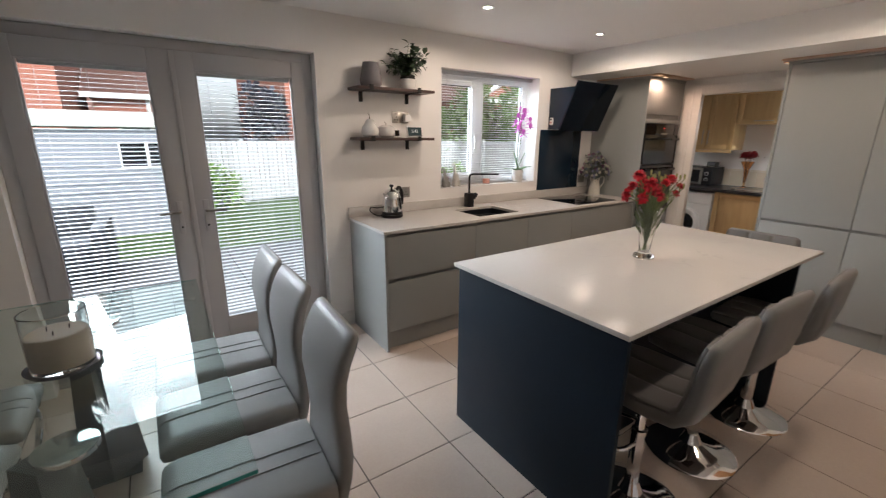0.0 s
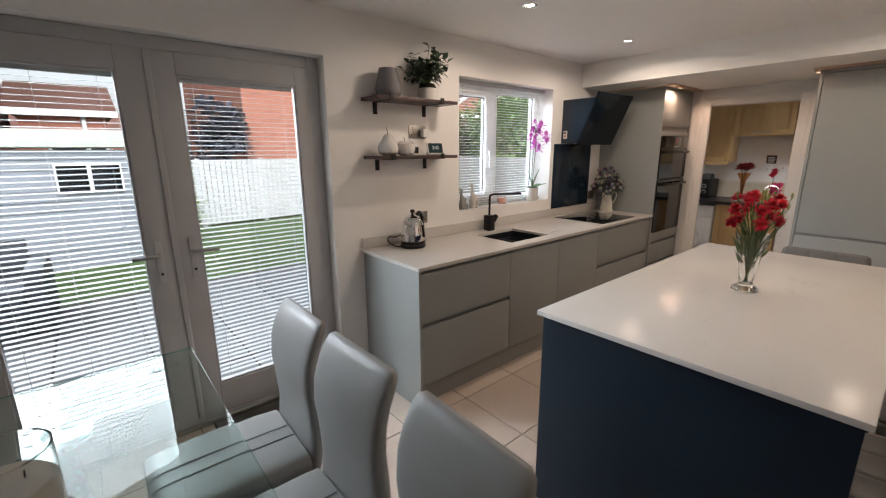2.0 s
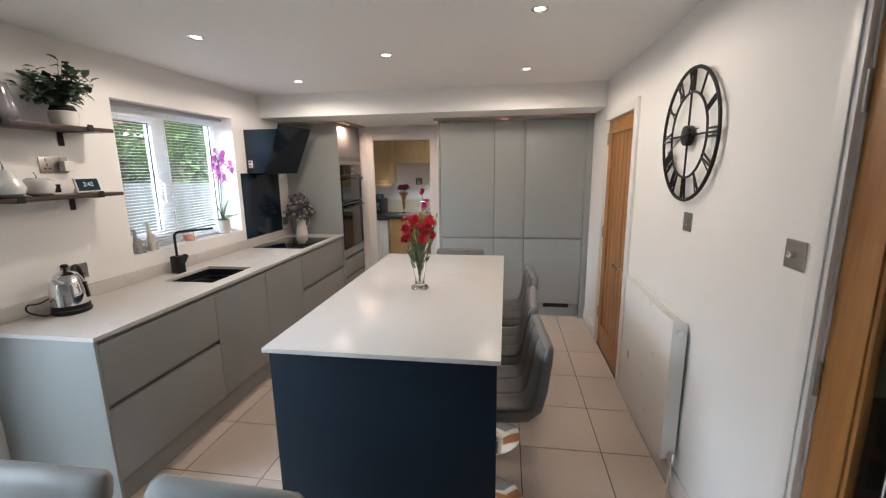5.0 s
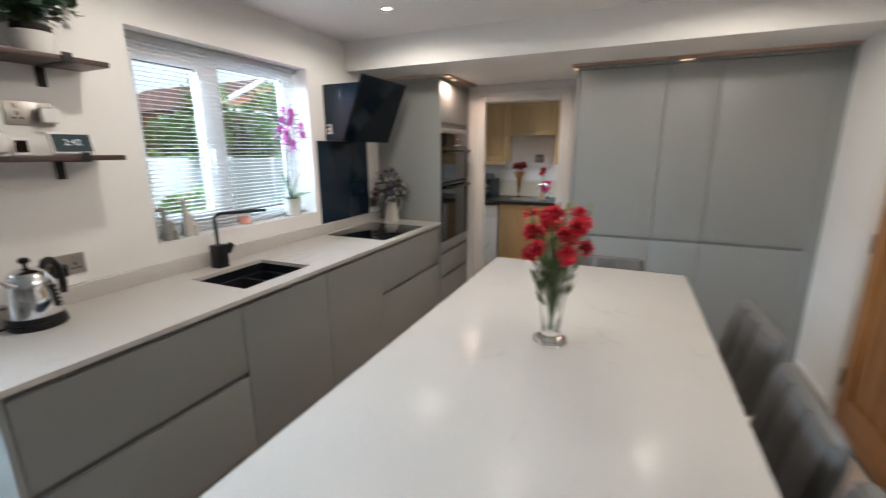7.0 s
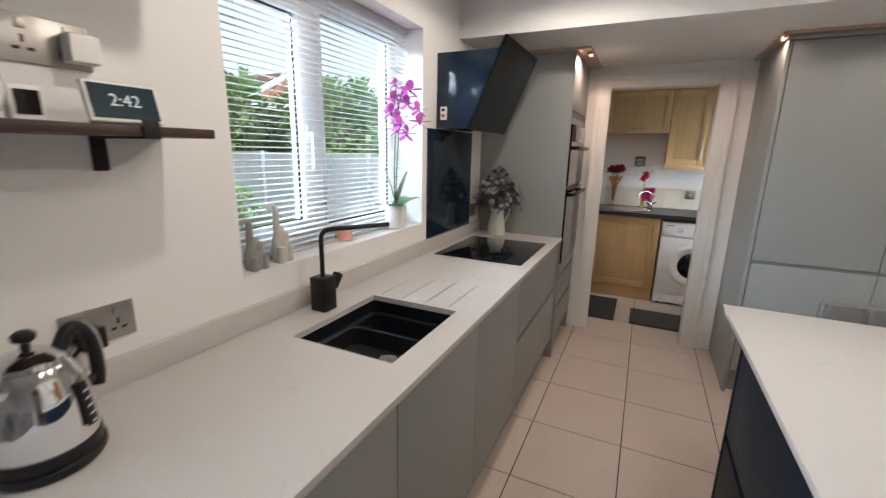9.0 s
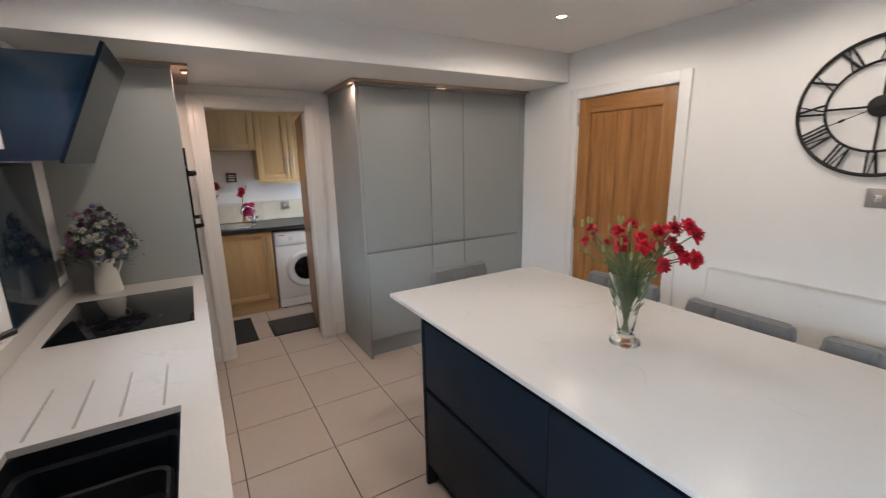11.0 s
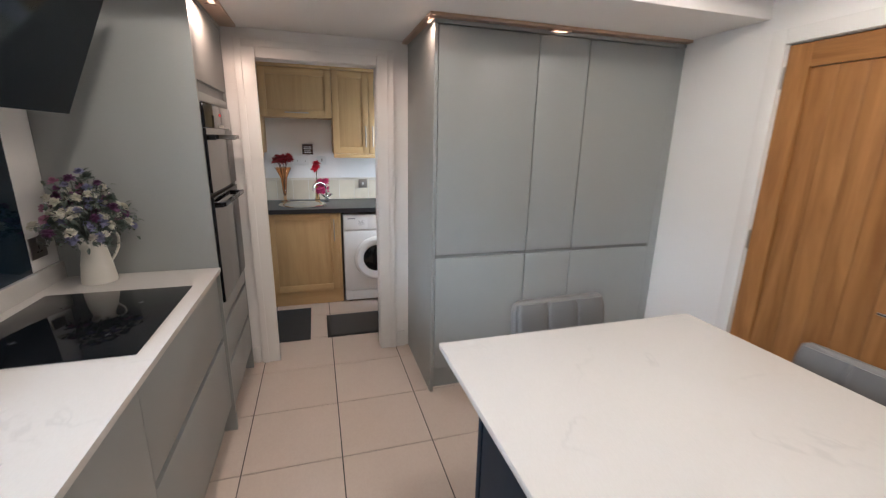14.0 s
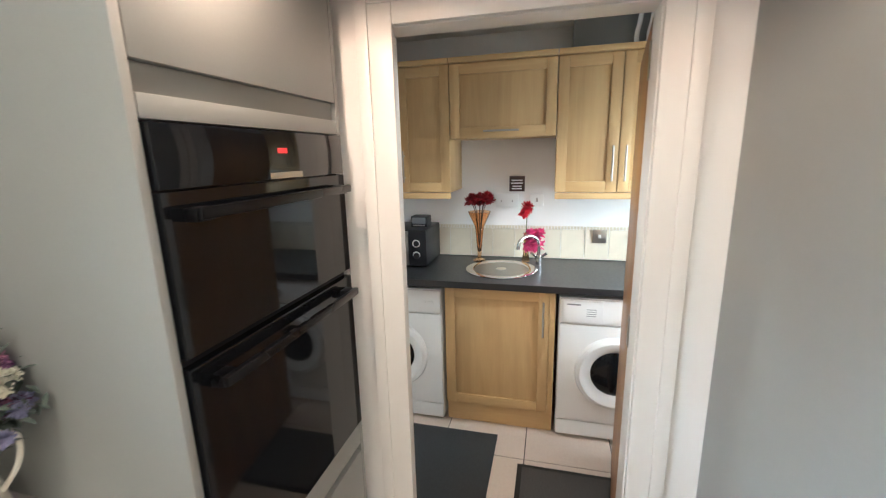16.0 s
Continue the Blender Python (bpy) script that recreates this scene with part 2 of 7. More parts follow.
M_RADIATOR = mat("radiator_enamel", (0.80, 0.79, 0.76), 0.3, vary=0.02)
M_LAMP = glow("lit_bulb", (1.0, 0.86, 0.68), 14)
M_LENS = glow("lit_lens", (1.0, 0.66, 0.42), 1.5)

# ---------------------------------------------------------------- mesh helpers


def thing(name, at, label, category, group="", kind=""):
    ob = new(name)
    ob.empty_display_size = 0.1
    ob.location = at
    return tagged(ob, label, category, group, kind)


def root_of(ob):
    while ob.parent:
        ob = ob.parent
    return ob


def mesh_of(name, bm, material, bevel=0.0, seg=2, smooth=35, sub=Vector((0, 0, 0))):
    if bevel:
        es = [e for e in bm.edges if len(e.link_faces) == 2 and e.calc_face_angle(0) > 0.5]
        bmesh.ops.bevel(bm, geom=es, offset=bevel, segments=seg, profile=0.6, affect="EDGES", clamp_overlap=True)
    if sub.length:
        bmesh.ops.translate(bm, verts=bm.verts, vec=-sub)
    bmesh.ops.recalc_face_normals(bm, faces=bm.faces)
    me = bpy.data.meshes.new(name)
    bm.to_mesh(me)
    bm.free()
    for mm in material if isinstance(material, (list, tuple)) else [material]:
        me.materials.append(mm)
    if smooth:
        for p in me.polygons:
            p.use_smooth = True
        me.set_sharp_from_angle(angle=radians(22 if 0 < bevel < 0.012 else smooth))
    return me


def part(name, bm, material, parent, label="", bevel=0.0, seg=2, smooth=35):
    """One mesh object under a thing or part; the bmesh is in world coordinates at the thing's building place."""
    me = mesh_of(name, bm, material, bevel, seg, smooth, Vector(root_of(parent).location))
    ob = new(name, me)
    ob.parent = parent
    if label:
        tagged(ob, label)
    return ob


def solo(name, bm, material, label, category, bevel=0.0, seg=2, smooth=35, kind="", group="", at=(0, 0, 0)):
    """A thing that is one mesh."""
    me = mesh_of(name, bm, material, bevel, seg, smooth, Vector(at))
    ob = new(name, me)
    ob.location = at
    return tagged(ob, label, category, group, kind)


def box(*spans, bm=None):
    """Boxes from (x0, x1, y0, y1, z0, z1)."""
    bm = bm or bmesh.new()
    for x0, x1, y0, y1, z0, z1 in spans:
        m = Matrix.Translation(((x0 + x1) / 2, (y0 + y1) / 2, (z0 + z1) / 2)) @ Matrix.Diagonal((x1 - x0, y1 - y0, z1 - z0, 1))
        bmesh.ops.create_cube(bm, size=1, matrix=m)
    return bm


def cyl(x, y, z0, z1, r, r2=None, seg=32, bm=None, m=None):
    bm = bm or bmesh.new()
    mm = Matrix.Translation((x, y, (z0 + z1) / 2))
    bmesh.ops.create_cone(bm, cap_ends=True, segments=seg, radius1=r, radius2=r if r2 is None else r2, depth=z1 - z0, matrix=(m or Matrix()) @ mm)
    return bm


def rod(a, b, r, seg=16, bm=None):
    bm = bm or bmesh.new()
    a, b = Vector(a), Vector(b)
    q = (b - a).to_track_quat("Z", "Y").to_matrix().to_4x4()
    bmesh.ops.create_cone(bm, cap_ends=True, segments=seg, radius1=r, radius2=r, depth=(b - a).length, matrix=Matrix.Translation((a + b) / 2) @ q)
    return bm


def lathe(x, y, z, profile, seg=36, bm=None, squash=1.0):
    """Turned shape from (radius, height) pairs."""
    bm = bm or bmesh.new()
    rings = []
    for r, h in profile:
        if r < 1e-5:
            rings.append([bm.verts.new((x, y, z + h))])
        else:
            rings.append([bm.verts.new((x + r * math.cos(2 * math.pi * k / seg), y + squash * r * math.sin(2 * math.pi * k / seg), z + h)) for k in range(seg)])
    for a, b in zip(rings, rings[1:]):
        for k in range(seg):
            j = (k + 1) % seg
            vs = [a[k % len(a)], a[j % len(a)], b[j % len(b)], b[k % len(b)]]
            vs = list(dict.fromkeys(vs))
            if len(vs) > 2:
                bm.faces.new(vs)
    return bm


def tube(points, r, seg=10, bm=None, taper=1.0, closed=False):
    """A round bar along points, its corners eased by a spline."""
    bm = bm or bmesh.new()
    p = [Vector(v) for v in points]
    fine = []
    for k in range(len(p) - 1):
        a, b, c, d = p[max(k - 1, 0)], p[k], p[k + 1], p[min(k + 2, len(p) - 1)]
        for s in range(4):
            t = s / 4
            fine.append(0.5 * (2 * b + (c - a) * t + (2 * a - 5 * b + 4 * c - d) * t * t + (3 * b - a - 3 * c + d) * t ** 3))
    fine.append(p[-1])
    rings = []
    up = Vector((0.13, 0.21, 1)).normalized()
    for k, q in enumerate(fine):
        d = (fine[min(k + 1, len(fine) - 1)] - fine[max(k - 1, 0)]).normalized()
        u = d.cross(up)
        u = (u if u.length > 1e-3 else d.cross(Vector((1, 0, 0)))).normalized()
        v = d.cross(u)
        rr = r * (1 + (taper - 1) * k / (len(fine) - 1))
        rings.append([bm.verts.new(q + rr * (math.cos(2 * math.pi * s / seg) * u + math.sin(2 * math.pi * s / seg) * v)) for s in range(seg)])
    for a, b in zip(rings, rings[1:]):
        for s in range(seg):
            bm.faces.new((a[s], a[(s + 1) % seg], b[(s + 1) % seg], b[s]))
    bm.faces.new(rings[0])
    bm.faces.new(list(reversed(rings[-1])))
    return bm


def frame_of(x0, x1, z0, z1, y0, y1, w, bm=None, bottom=True):
    """A rectangular frame in a wall that runs along x."""
    spans = [(x0, x0 + w, y0, y1, z0, z1), (x1 - w, x1, y0, y1, z0, z1), (x0 + w, x1 - w, y0, y1, z1 - w, z1)]
    if bottom:
        spans.append((x0 + w, x1 - w, y0, y1, z0, z0 + w))
    return box(*spans, bm=bm)


def setting(name, bm, material, label, category, bevel=0.0):
    return solo(name, bm, material, label, category, bevel, smooth=0 if not bevel else 35, kind="structure")


# ---------------------------------------------------------------- the large structure
N, S, W, E = 3.382, 0.094, -2.4, 5.04
FD = (-0.50, 1.20, 2.085)
WIN = (2.262, 3.43, 1.08, 2.085)
TH = 0.28
setting("wall_north", box((W, FD[0], N, N + TH, 0, CEIL + 0.1), (FD[0], FD[1], N, N + TH, FD[2], CEIL + 0.1), (FD[1], WIN[0], N, N + TH, 0, CEIL + 0.1),
                          (WIN[0], WIN[1], N, N + TH, 0, WIN[2]), (WIN[0], WIN[1], N, N + TH, WIN[3], CEIL + 0.1), (WIN[1], 6.9, N, N + TH, 0, CEIL + 0.1)),
        M_WALL, "white painted plaster wall with garden doors and window", "wall")
OD = (2.983, 3.773, 2.0)
GD = (0.285, 1.095, 2.02)
setting("wall_south", box((W, GD[0], S - 0.12, S, 0, CEIL + 0.1), (GD[0], GD[1], S - 0.12, S, GD[2], CEIL + 0.1), (GD[1], OD[0], S - 0.12, S, 0, CEIL + 0.1),
                          (OD[0], OD[1], S - 0.12, S, OD[2], CEIL + 0.1), (OD[1], 5.04, S - 0.12, S, 0, CEIL + 0.1)),
        M_WALL, "white painted plaster wall with two oak doors", "wall")
DW = (1.87, 2.64, 1.988)
setting("wall_east", box((E, E + 0.1, S - 0.12, DW[0], 0, CEIL + 0.1), (E, E + 0.1, DW[1], N, 0, CEIL + 0.1), (E, E + 0.1, DW[0], DW[1], DW[2], CEIL + 0.1)),
        M_WALL, "white painted wall with an open doorway", "wall")
setting("wall_west", box((W - 0.15, W, S - 0.12, N + TH, 0, CEIL + 0.1)), M_WALL, "white painted plaster wall", "wall")
UX, UY0 = 6.615, 1.15
setting("wall_utility_back", box((UX, UX + 0.15, UY0 - 0.1, N, 0, CEIL + 0.1)), M_WALL, "white painted utility room wall", "wall")
# the opening in this side wall is added to let the fill lamp in
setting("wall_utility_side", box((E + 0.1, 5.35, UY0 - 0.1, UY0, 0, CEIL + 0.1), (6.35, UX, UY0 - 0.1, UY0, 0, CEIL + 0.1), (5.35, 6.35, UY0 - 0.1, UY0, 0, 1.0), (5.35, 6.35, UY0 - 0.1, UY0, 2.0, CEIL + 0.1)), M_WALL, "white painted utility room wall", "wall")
setting("ceiling", box((W, 3.885, S, N, CEIL, CEIL + 0.1)), M_CEIL, "smooth white plaster ceiling with downlights", "ceiling")
setting("ceiling_lowered", box((3.885, E, S, N, LOW, CEIL + 0.1)), M_CEIL, "white boxed-in lowered ceiling over the tall units", "ceiling", 0.004)
setting("ceiling_utility", box((E + 0.1, UX, UY0, N, CEIL - 0.01, CEIL + 0.1)), M_CEIL, "white utility room ceiling", "ceiling")
floor = setting("floor", box((W, UX, S - 0.12, N + 0.1, -0.12, -0.004)), M_GROUT, "cream porcelain floor tiles with grey grout", "floor")

# skirting
setting("baseboard", box((OD[1] + 0.085, 4.36, S, S + 0.016, 0, 0.12), (GD[1] + 0.074, OD[0] - 0.085, S, S + 0.016, 0, 0.12), (W, GD[0] - 0.09, S, S + 0.016, 0, 0.12),
                         (W, FD[0], N - 0.016, N, 0, 0.12), (FD[1], 1.395, N - 0.016, N, 0, 0.12), (E - 0.016, E, 1.70, 1.768, 0, 0.12), (E - 0.016, E, 2.715, 2.76, 0, 0.12)),
        M_TRIM, "white painted skirting board", "skirting", 0.004)


# ---------------------------------------------------------------- kitchen run along the window wall
FY = 2.775   # faces of the base unit doors


def front(name, x0, x1, z0, z1, parent, y=FY, material=None, label=""):
    """A plain slab front, 20 mm thick, with eased edges."""
    return part(name, box((x0 + 0.0015, x1 - 0.0015, y, y + 0.02, z0, z1)), material or M_GREY, parent, label, 0.0018)


def base_unit(x0, x1, kind):
    u = thing("base_cabinet", ((x0 + x1) / 2, 3.08, 0), "dove grey handleless base cabinet with %s" % ("two wide drawers" if kind == "drawers" else "one plain door"),
              "cabinet", "base cabinets under the window")
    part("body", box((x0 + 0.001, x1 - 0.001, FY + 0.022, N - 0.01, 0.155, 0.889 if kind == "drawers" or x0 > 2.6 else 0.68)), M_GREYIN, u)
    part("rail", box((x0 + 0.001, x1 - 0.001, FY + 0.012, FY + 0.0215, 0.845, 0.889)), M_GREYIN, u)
    if kind == "drawers":
        front("drawer_front", x0, x1, 0.555, 0.862, u)
        front("drawer_front", x0, x1, 0.158, 0.528, u)
    else:
        front("door", x0, x1, 0.158, 0.862, u)
    part("plinth", box((x0 + 0.0005, x1 - 0.0005, FY + 0.05, FY + 0.066, 0, 0.154)), M_GREY, u)


for x0, x1, kind in ((1.416, 2.192, "drawers"), (2.192, 2.765, "door"), (2.765, 3.342, "door"), (3.342, 4.312, "drawers")):
    base_unit(x0, x1, kind)
solo("end_panel", box((1.396, 1.414, 2.772, N - 0.002, 0, 0.889)), M_GREY, "dove grey end panel of the base cabinets", "panel", 0.001, at=(1.405, 3.08, 0))


def slab_with_holes(x0, x1, y0, y1, z0, z1, holes, bm=None):
    """A slab cut by rectangles (x0, x1, y0, y1), as boxes butted end to end in one mesh."""
    bm = bm or bmesh.new()
    xs = sorted({x0, x1, *[h[0] for h in holes], *[h[1] for h in holes]})
    ys = sorted({y0, y1, *[h[2] for h in holes], *[h[3] for h in holes]})
    v = {}

    def vert(a, b, c):
        if (a, b, c) not in v:
            v[(a, b, c)] = bm.verts.new((xs[a], ys[b], (z0, z1)[c]))
        return v[(a, b, c)]

    solid = {(a, b) for a in range(len(xs) - 1) for b in range(len(ys) - 1)
             if not any(h[0] <= xs[a] and xs[a + 1] <= h[1] and h[2] <= ys[b] and ys[b + 1] <= h[3] for h in holes)}
    for a, b in solid:
        for c in (0, 1):
            bm.faces.new([vert(a, b, c), vert(a + 1, b, c), vert(a + 1, b + 1, c), vert(a, b + 1, c)])
        for da, db, q in ((-1, 0, ((a, b), (a, b + 1))), (1, 0, ((a + 1, b), (a + 1, b + 1))), (0, -1, ((a, b), (a + 1, b))), (0, 1, ((a, b + 1), (a + 1, b + 1)))):
            if (a + da, b + db) not in solid:
                (p, r), (s, t) = q
                bm.faces.new([vert(p, r, 0), vert(s, t, 0), vert(s, t, 1), vert(p, r, 1)])
    return bm


SINK = (2.285, 2.722, 2.85, 3.215)
worktop = thing("worktop", (2.85, 3.06, 0.89), "polished white quartz worktop with upstand and drainer grooves", "worktop")
part("slab", slab_with_holes(1.382, 4.313, 2.752, N - 0.001, 0.89, 0.91, [SINK]), M_QUARTZ, worktop, "", 0.002)
part("upstand", box((1.386, 4.311, N - 0.02, N - 0.001, 0.9105, 0.985)), M_QUARTZ, worktop, "", 0.002)

# ---------------------------------------------------------------- oven tower
TX0, TX1, TY = 4.315, 4.985, 2.762
tower = thing("oven_tower", (4.65, 3.07, 0), "tall dove grey cabinet housing two black ovens", "cabinet")
part("side_panel", box((TX0, TX0 + 0.018, TY, N - 0.002, 0, 2.098)), M_GREY, tower, "", 0.001)
part("side_panel", box((TX1 - 0.018, TX1, TY, N - 0.002, 0, 2.098)), M_GREY, tower, "", 0.001)
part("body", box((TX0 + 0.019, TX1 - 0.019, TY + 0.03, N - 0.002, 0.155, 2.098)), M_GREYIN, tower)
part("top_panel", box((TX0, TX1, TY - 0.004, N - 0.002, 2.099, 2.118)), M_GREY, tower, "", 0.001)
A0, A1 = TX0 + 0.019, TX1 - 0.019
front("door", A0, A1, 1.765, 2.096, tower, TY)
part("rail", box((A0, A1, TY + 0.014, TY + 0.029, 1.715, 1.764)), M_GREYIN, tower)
front("filler", A0, A1, 1.676, 1.715, tower, TY)
front("drawer_front", A0, A1, 0.625, 0.715, tower, TY)
front("drawer_front", A0, A1, 0.40, 0.598, tower, TY)
front("drawer_front", A0, A1, 0.158, 0.375, tower, TY)
part("plinth", box((A0, A1, TY + 0.05, TY + 0.066, 0, 0.154)), M_GREY, tower)


def oven(z0, z1, panel, label):
    o = thing("oven", (4.65, 2.99, z0), label, "oven", "built-in ovens")
    part("body", box((A0 + 0.003, A1 - 0.003, TY + 0.012, TY + 0.4, z0, z1)), M_BLACK, o)
    part("door", box((A0 + 0.004, A1 - 0.004, TY - 0.012, TY + 0.011, z0 + 0.004, z1 - panel)), M_BLACKGLASS, o, "black glass oven door", 0, 2, 0)
    if panel > 0.02:
        part("control_panel", box((A0 + 0.004, A1 - 0.004, TY - 0.012, TY + 0.011, z1 - panel + 0.004, z1 - 0.003)), M_BLACKGLASS, o, "", 0.002)
        part("display", box((4.655, 4.69, TY - 0.0135, TY - 0.0121, z1 - 0.052, z1 - 0.04)), glow("red_digits", (0.6, 0.03, 0.03), 0.5), o, "dim red clock digits")
        part("badge", box((4.62, 4.745, TY - 0.0135, TY - 0.0121, z1 - panel + 0.006, z1 - panel + 0.02)), M_STEEL, o)
    zz = z1 - panel - 0.045
    h = part("handle", box((A0 + 0.04, A1 - 0.04, TY - 0.055, TY - 0.04, zz - 0.004, zz + 0.018)), M_OVENBLK, o, "black bar handle", 0.005)
    for hx in (A0 + 0.062, A1 - 0.062):
        part("bracket", box((hx - 0.02, hx + 0.02, TY - 0.0405, TY - 0.0115, zz - 0.008, zz + 0.016)), M_OVENBLK, h, "", 0.002)


oven(1.262, 1.674, 0.115, "black glass compact oven above the main oven")
oven(0.718, 1.256, 0.012, "black glass single oven below the compact oven")

# ---------------------------------------------------------------- tall units
XT = 4.385


def tall_unit(y0, y1, label):
    u = thing("tall_cabinet", (4.7, (y0 + y1) / 2, 0), label, "cabinet", "tall cabinets")
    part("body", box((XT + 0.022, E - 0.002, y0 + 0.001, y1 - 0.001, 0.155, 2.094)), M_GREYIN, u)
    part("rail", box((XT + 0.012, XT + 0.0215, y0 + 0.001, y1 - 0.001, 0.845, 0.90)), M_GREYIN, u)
    part("door", box((XT, XT + 0.02, y0 + 0.0025, y1 - 0.0025, 0.885, 2.092)), M_GREY, u, "", 0.0018)
    part("door", box((XT, XT + 0.02, y0 + 0.0025, y1 - 0.0025, 0.158, 0.862)), M_GREY, u, "", 0.0018)
    part("plinth", box((XT + 0.05, XT + 0.066, y0 + 0.0005, y1 - 0.0005, 0, 0.154)), M_GREY, u)


tall_unit(1.08, 1.655, "tall wide dove grey handleless larder cabinet")
tall_unit(0.762, 1.08, "tall narrow dove grey handleless cabinet")
tall_unit(0.16, 0.762, "tall dove grey integrated fridge cabinet with plinth vent")
solo("tall_end_panel", box((XT - 0.002, E - 0.002, 1.657, 1.676, 0, 2.096)), M_GREY, "dove grey end panel of the tall cabinets", "panel", 0.001, at=(4.7, 1.666, 0))
solo("tall_filler", box((XT + 0.003, XT + 0.021, S + 0.002, 0.158, 0, 2.096)), M_GREY, "dove grey filler strip beside the wall", "panel", 0.001, at=(4.39, 0.12, 0))
solo("tall_top_panel", box((XT - 0.006, E - 0.002, S + 0.002, 1.678, 2.097, 2.116)), M_GREY, "dove grey top panel of the tall cabinets", "panel", 0.001, at=(4.7, 0.88, 2.097))
solo("tall_pelmet", box((XT - 0.05, E - 0.003, S + 0.003, 1.712, 2.1175, 2.1335)), M_LAMPTINT, "slim metal pelmet above the tall cabinets, lamp warmth in its colour", "pelmet", 0.001, at=(4.7, 0.88, 2.118))
solo("tower_pelmet", box((TX0 - 0.004, TX1, TY - 0.085, N - 0.003, 2.1195, 2.1335)), M_LAMPTINT, "slim metal pelmet above the oven tower, lamp warmth in its colour", "pelmet", 0.001, at=(4.65, 3.07, 2.12))
solo("plinth_vent", box((XT + 0.044, XT + 0.0498, 0.26, 0.53, 0.1, 0.148)), M_BLACK, "black plinth vent grille below the tall cabinet", "vent", at=(4.43, 0.4, 0.1))

# ---------------------------------------------------------------- island
IX0, IX1, IY0, IY1 = 1.378, 3.306, 0.962, 1.943
island = thing("kitchen_island", (2.34, 1.45, 0), "navy kitchen island with drawers and a seating overhang", "island")
part("end_panel", box((IX0 + 0.022, IX0 + 0.044, IY0 + 0.015, IY1 - 0.018, 0, 0.889)), M_NAVY, island, "", 0.001)
BX1 = 3.005   # outer face of the far end panel; the worktop runs on past it
part("end_panel", box((BX1 - 0.022, BX1, IY0 + 0.015, IY1 - 0.018, 0, 0.889)), M_NAVY, island, "", 0.001)
part("back_panel", box((IX0 + 0.045, BX1 - 0.023, 1.33, 1.348, 0, 0.889)), M_NAVY, island)
part("body", box((IX0 + 0.045, BX1 - 0.023, 1.349, IY1 - 0.042, 0.12, 0.889)), M_BLACK, island)
part("plinth", box((IX0 + 0.045, BX1 - 0.023, IY1 - 0.09, IY1 - 0.074, 0, 0.119)), M_NAVY, island)
xs = [IX0 + 0.045 + k * (BX1 - 0.023 - IX0 - 0.045) / 2 for k in range(3)]
for xa, xb in zip(xs, xs[1:]):
    part("drawer_front", box((xa + 0.0015, xb - 0.0015, IY1 - 0.04, IY1 - 0.02, 0.54, 0.862)), M_NAVY, island, "", 0.0018)
    part("drawer_front", box((xa + 0.0015, xb - 0.0015, IY1 - 0.04, IY1 - 0.02, 0.124, 0.515)), M_NAVY, island, "", 0.0018)
solo("island_worktop", box((IX0, IX1, IY0, IY1, 0.89, 0.91)), M_QUARTZ, "polished white quartz island worktop with faint grey veins", "worktop", 0.002, at=(2.34, 1.45, 0.89))

# ---------------------------------------------------------------- garden doors with blinds between the panes
FYI = N + 0.085   # inner face of the door frame


def slatted(parent, x0, x1, z0, z1, y, pitch, depth, tilt, material, thick=0.0012):
    """Blind slats as objects on one mesh."""
    bm = bmesh.new()
    L = (x1 - x0) / 2
    rows = []
    for k in range(4):
        u = -depth / 2 + depth * k / 3
        w = 0.0016 * (1 - (2 * k / 3 - 1) ** 2)
        c, s_ = math.cos(tilt), math.sin(tilt)
        rows.append((u * c - w * s_, u * s_ + w * c))
    vt = [[bm.verts.new((sx, yy, zz + t)) for yy, zz in rows] for sx in (-L, L) for t in (0, thick)]
    for k in range(3):
        bm.faces.new((vt[1][k], vt[3][k], vt[3][k + 1], vt[1][k + 1]))
        bm.faces.new((vt[0][k + 1], vt[2][k + 1], vt[2][k], vt[0][k]))
    for k, flip in ((0, 0), (3, 1)):
        bm.faces.new((vt[0][k], vt[2][k], vt[3][k], vt[1][k]))
    me = mesh_of("slat", bm, material, smooth=50)
    n = int((z1 - z0) / pitch)
    base = Vector(root_of(parent).location)
    for k in range(n + 1):
        ob = new("slat", me)
        ob.parent = parent
        ob.location = Vector(((x0 + x1) / 2, y, z1 - k * pitch)) - base


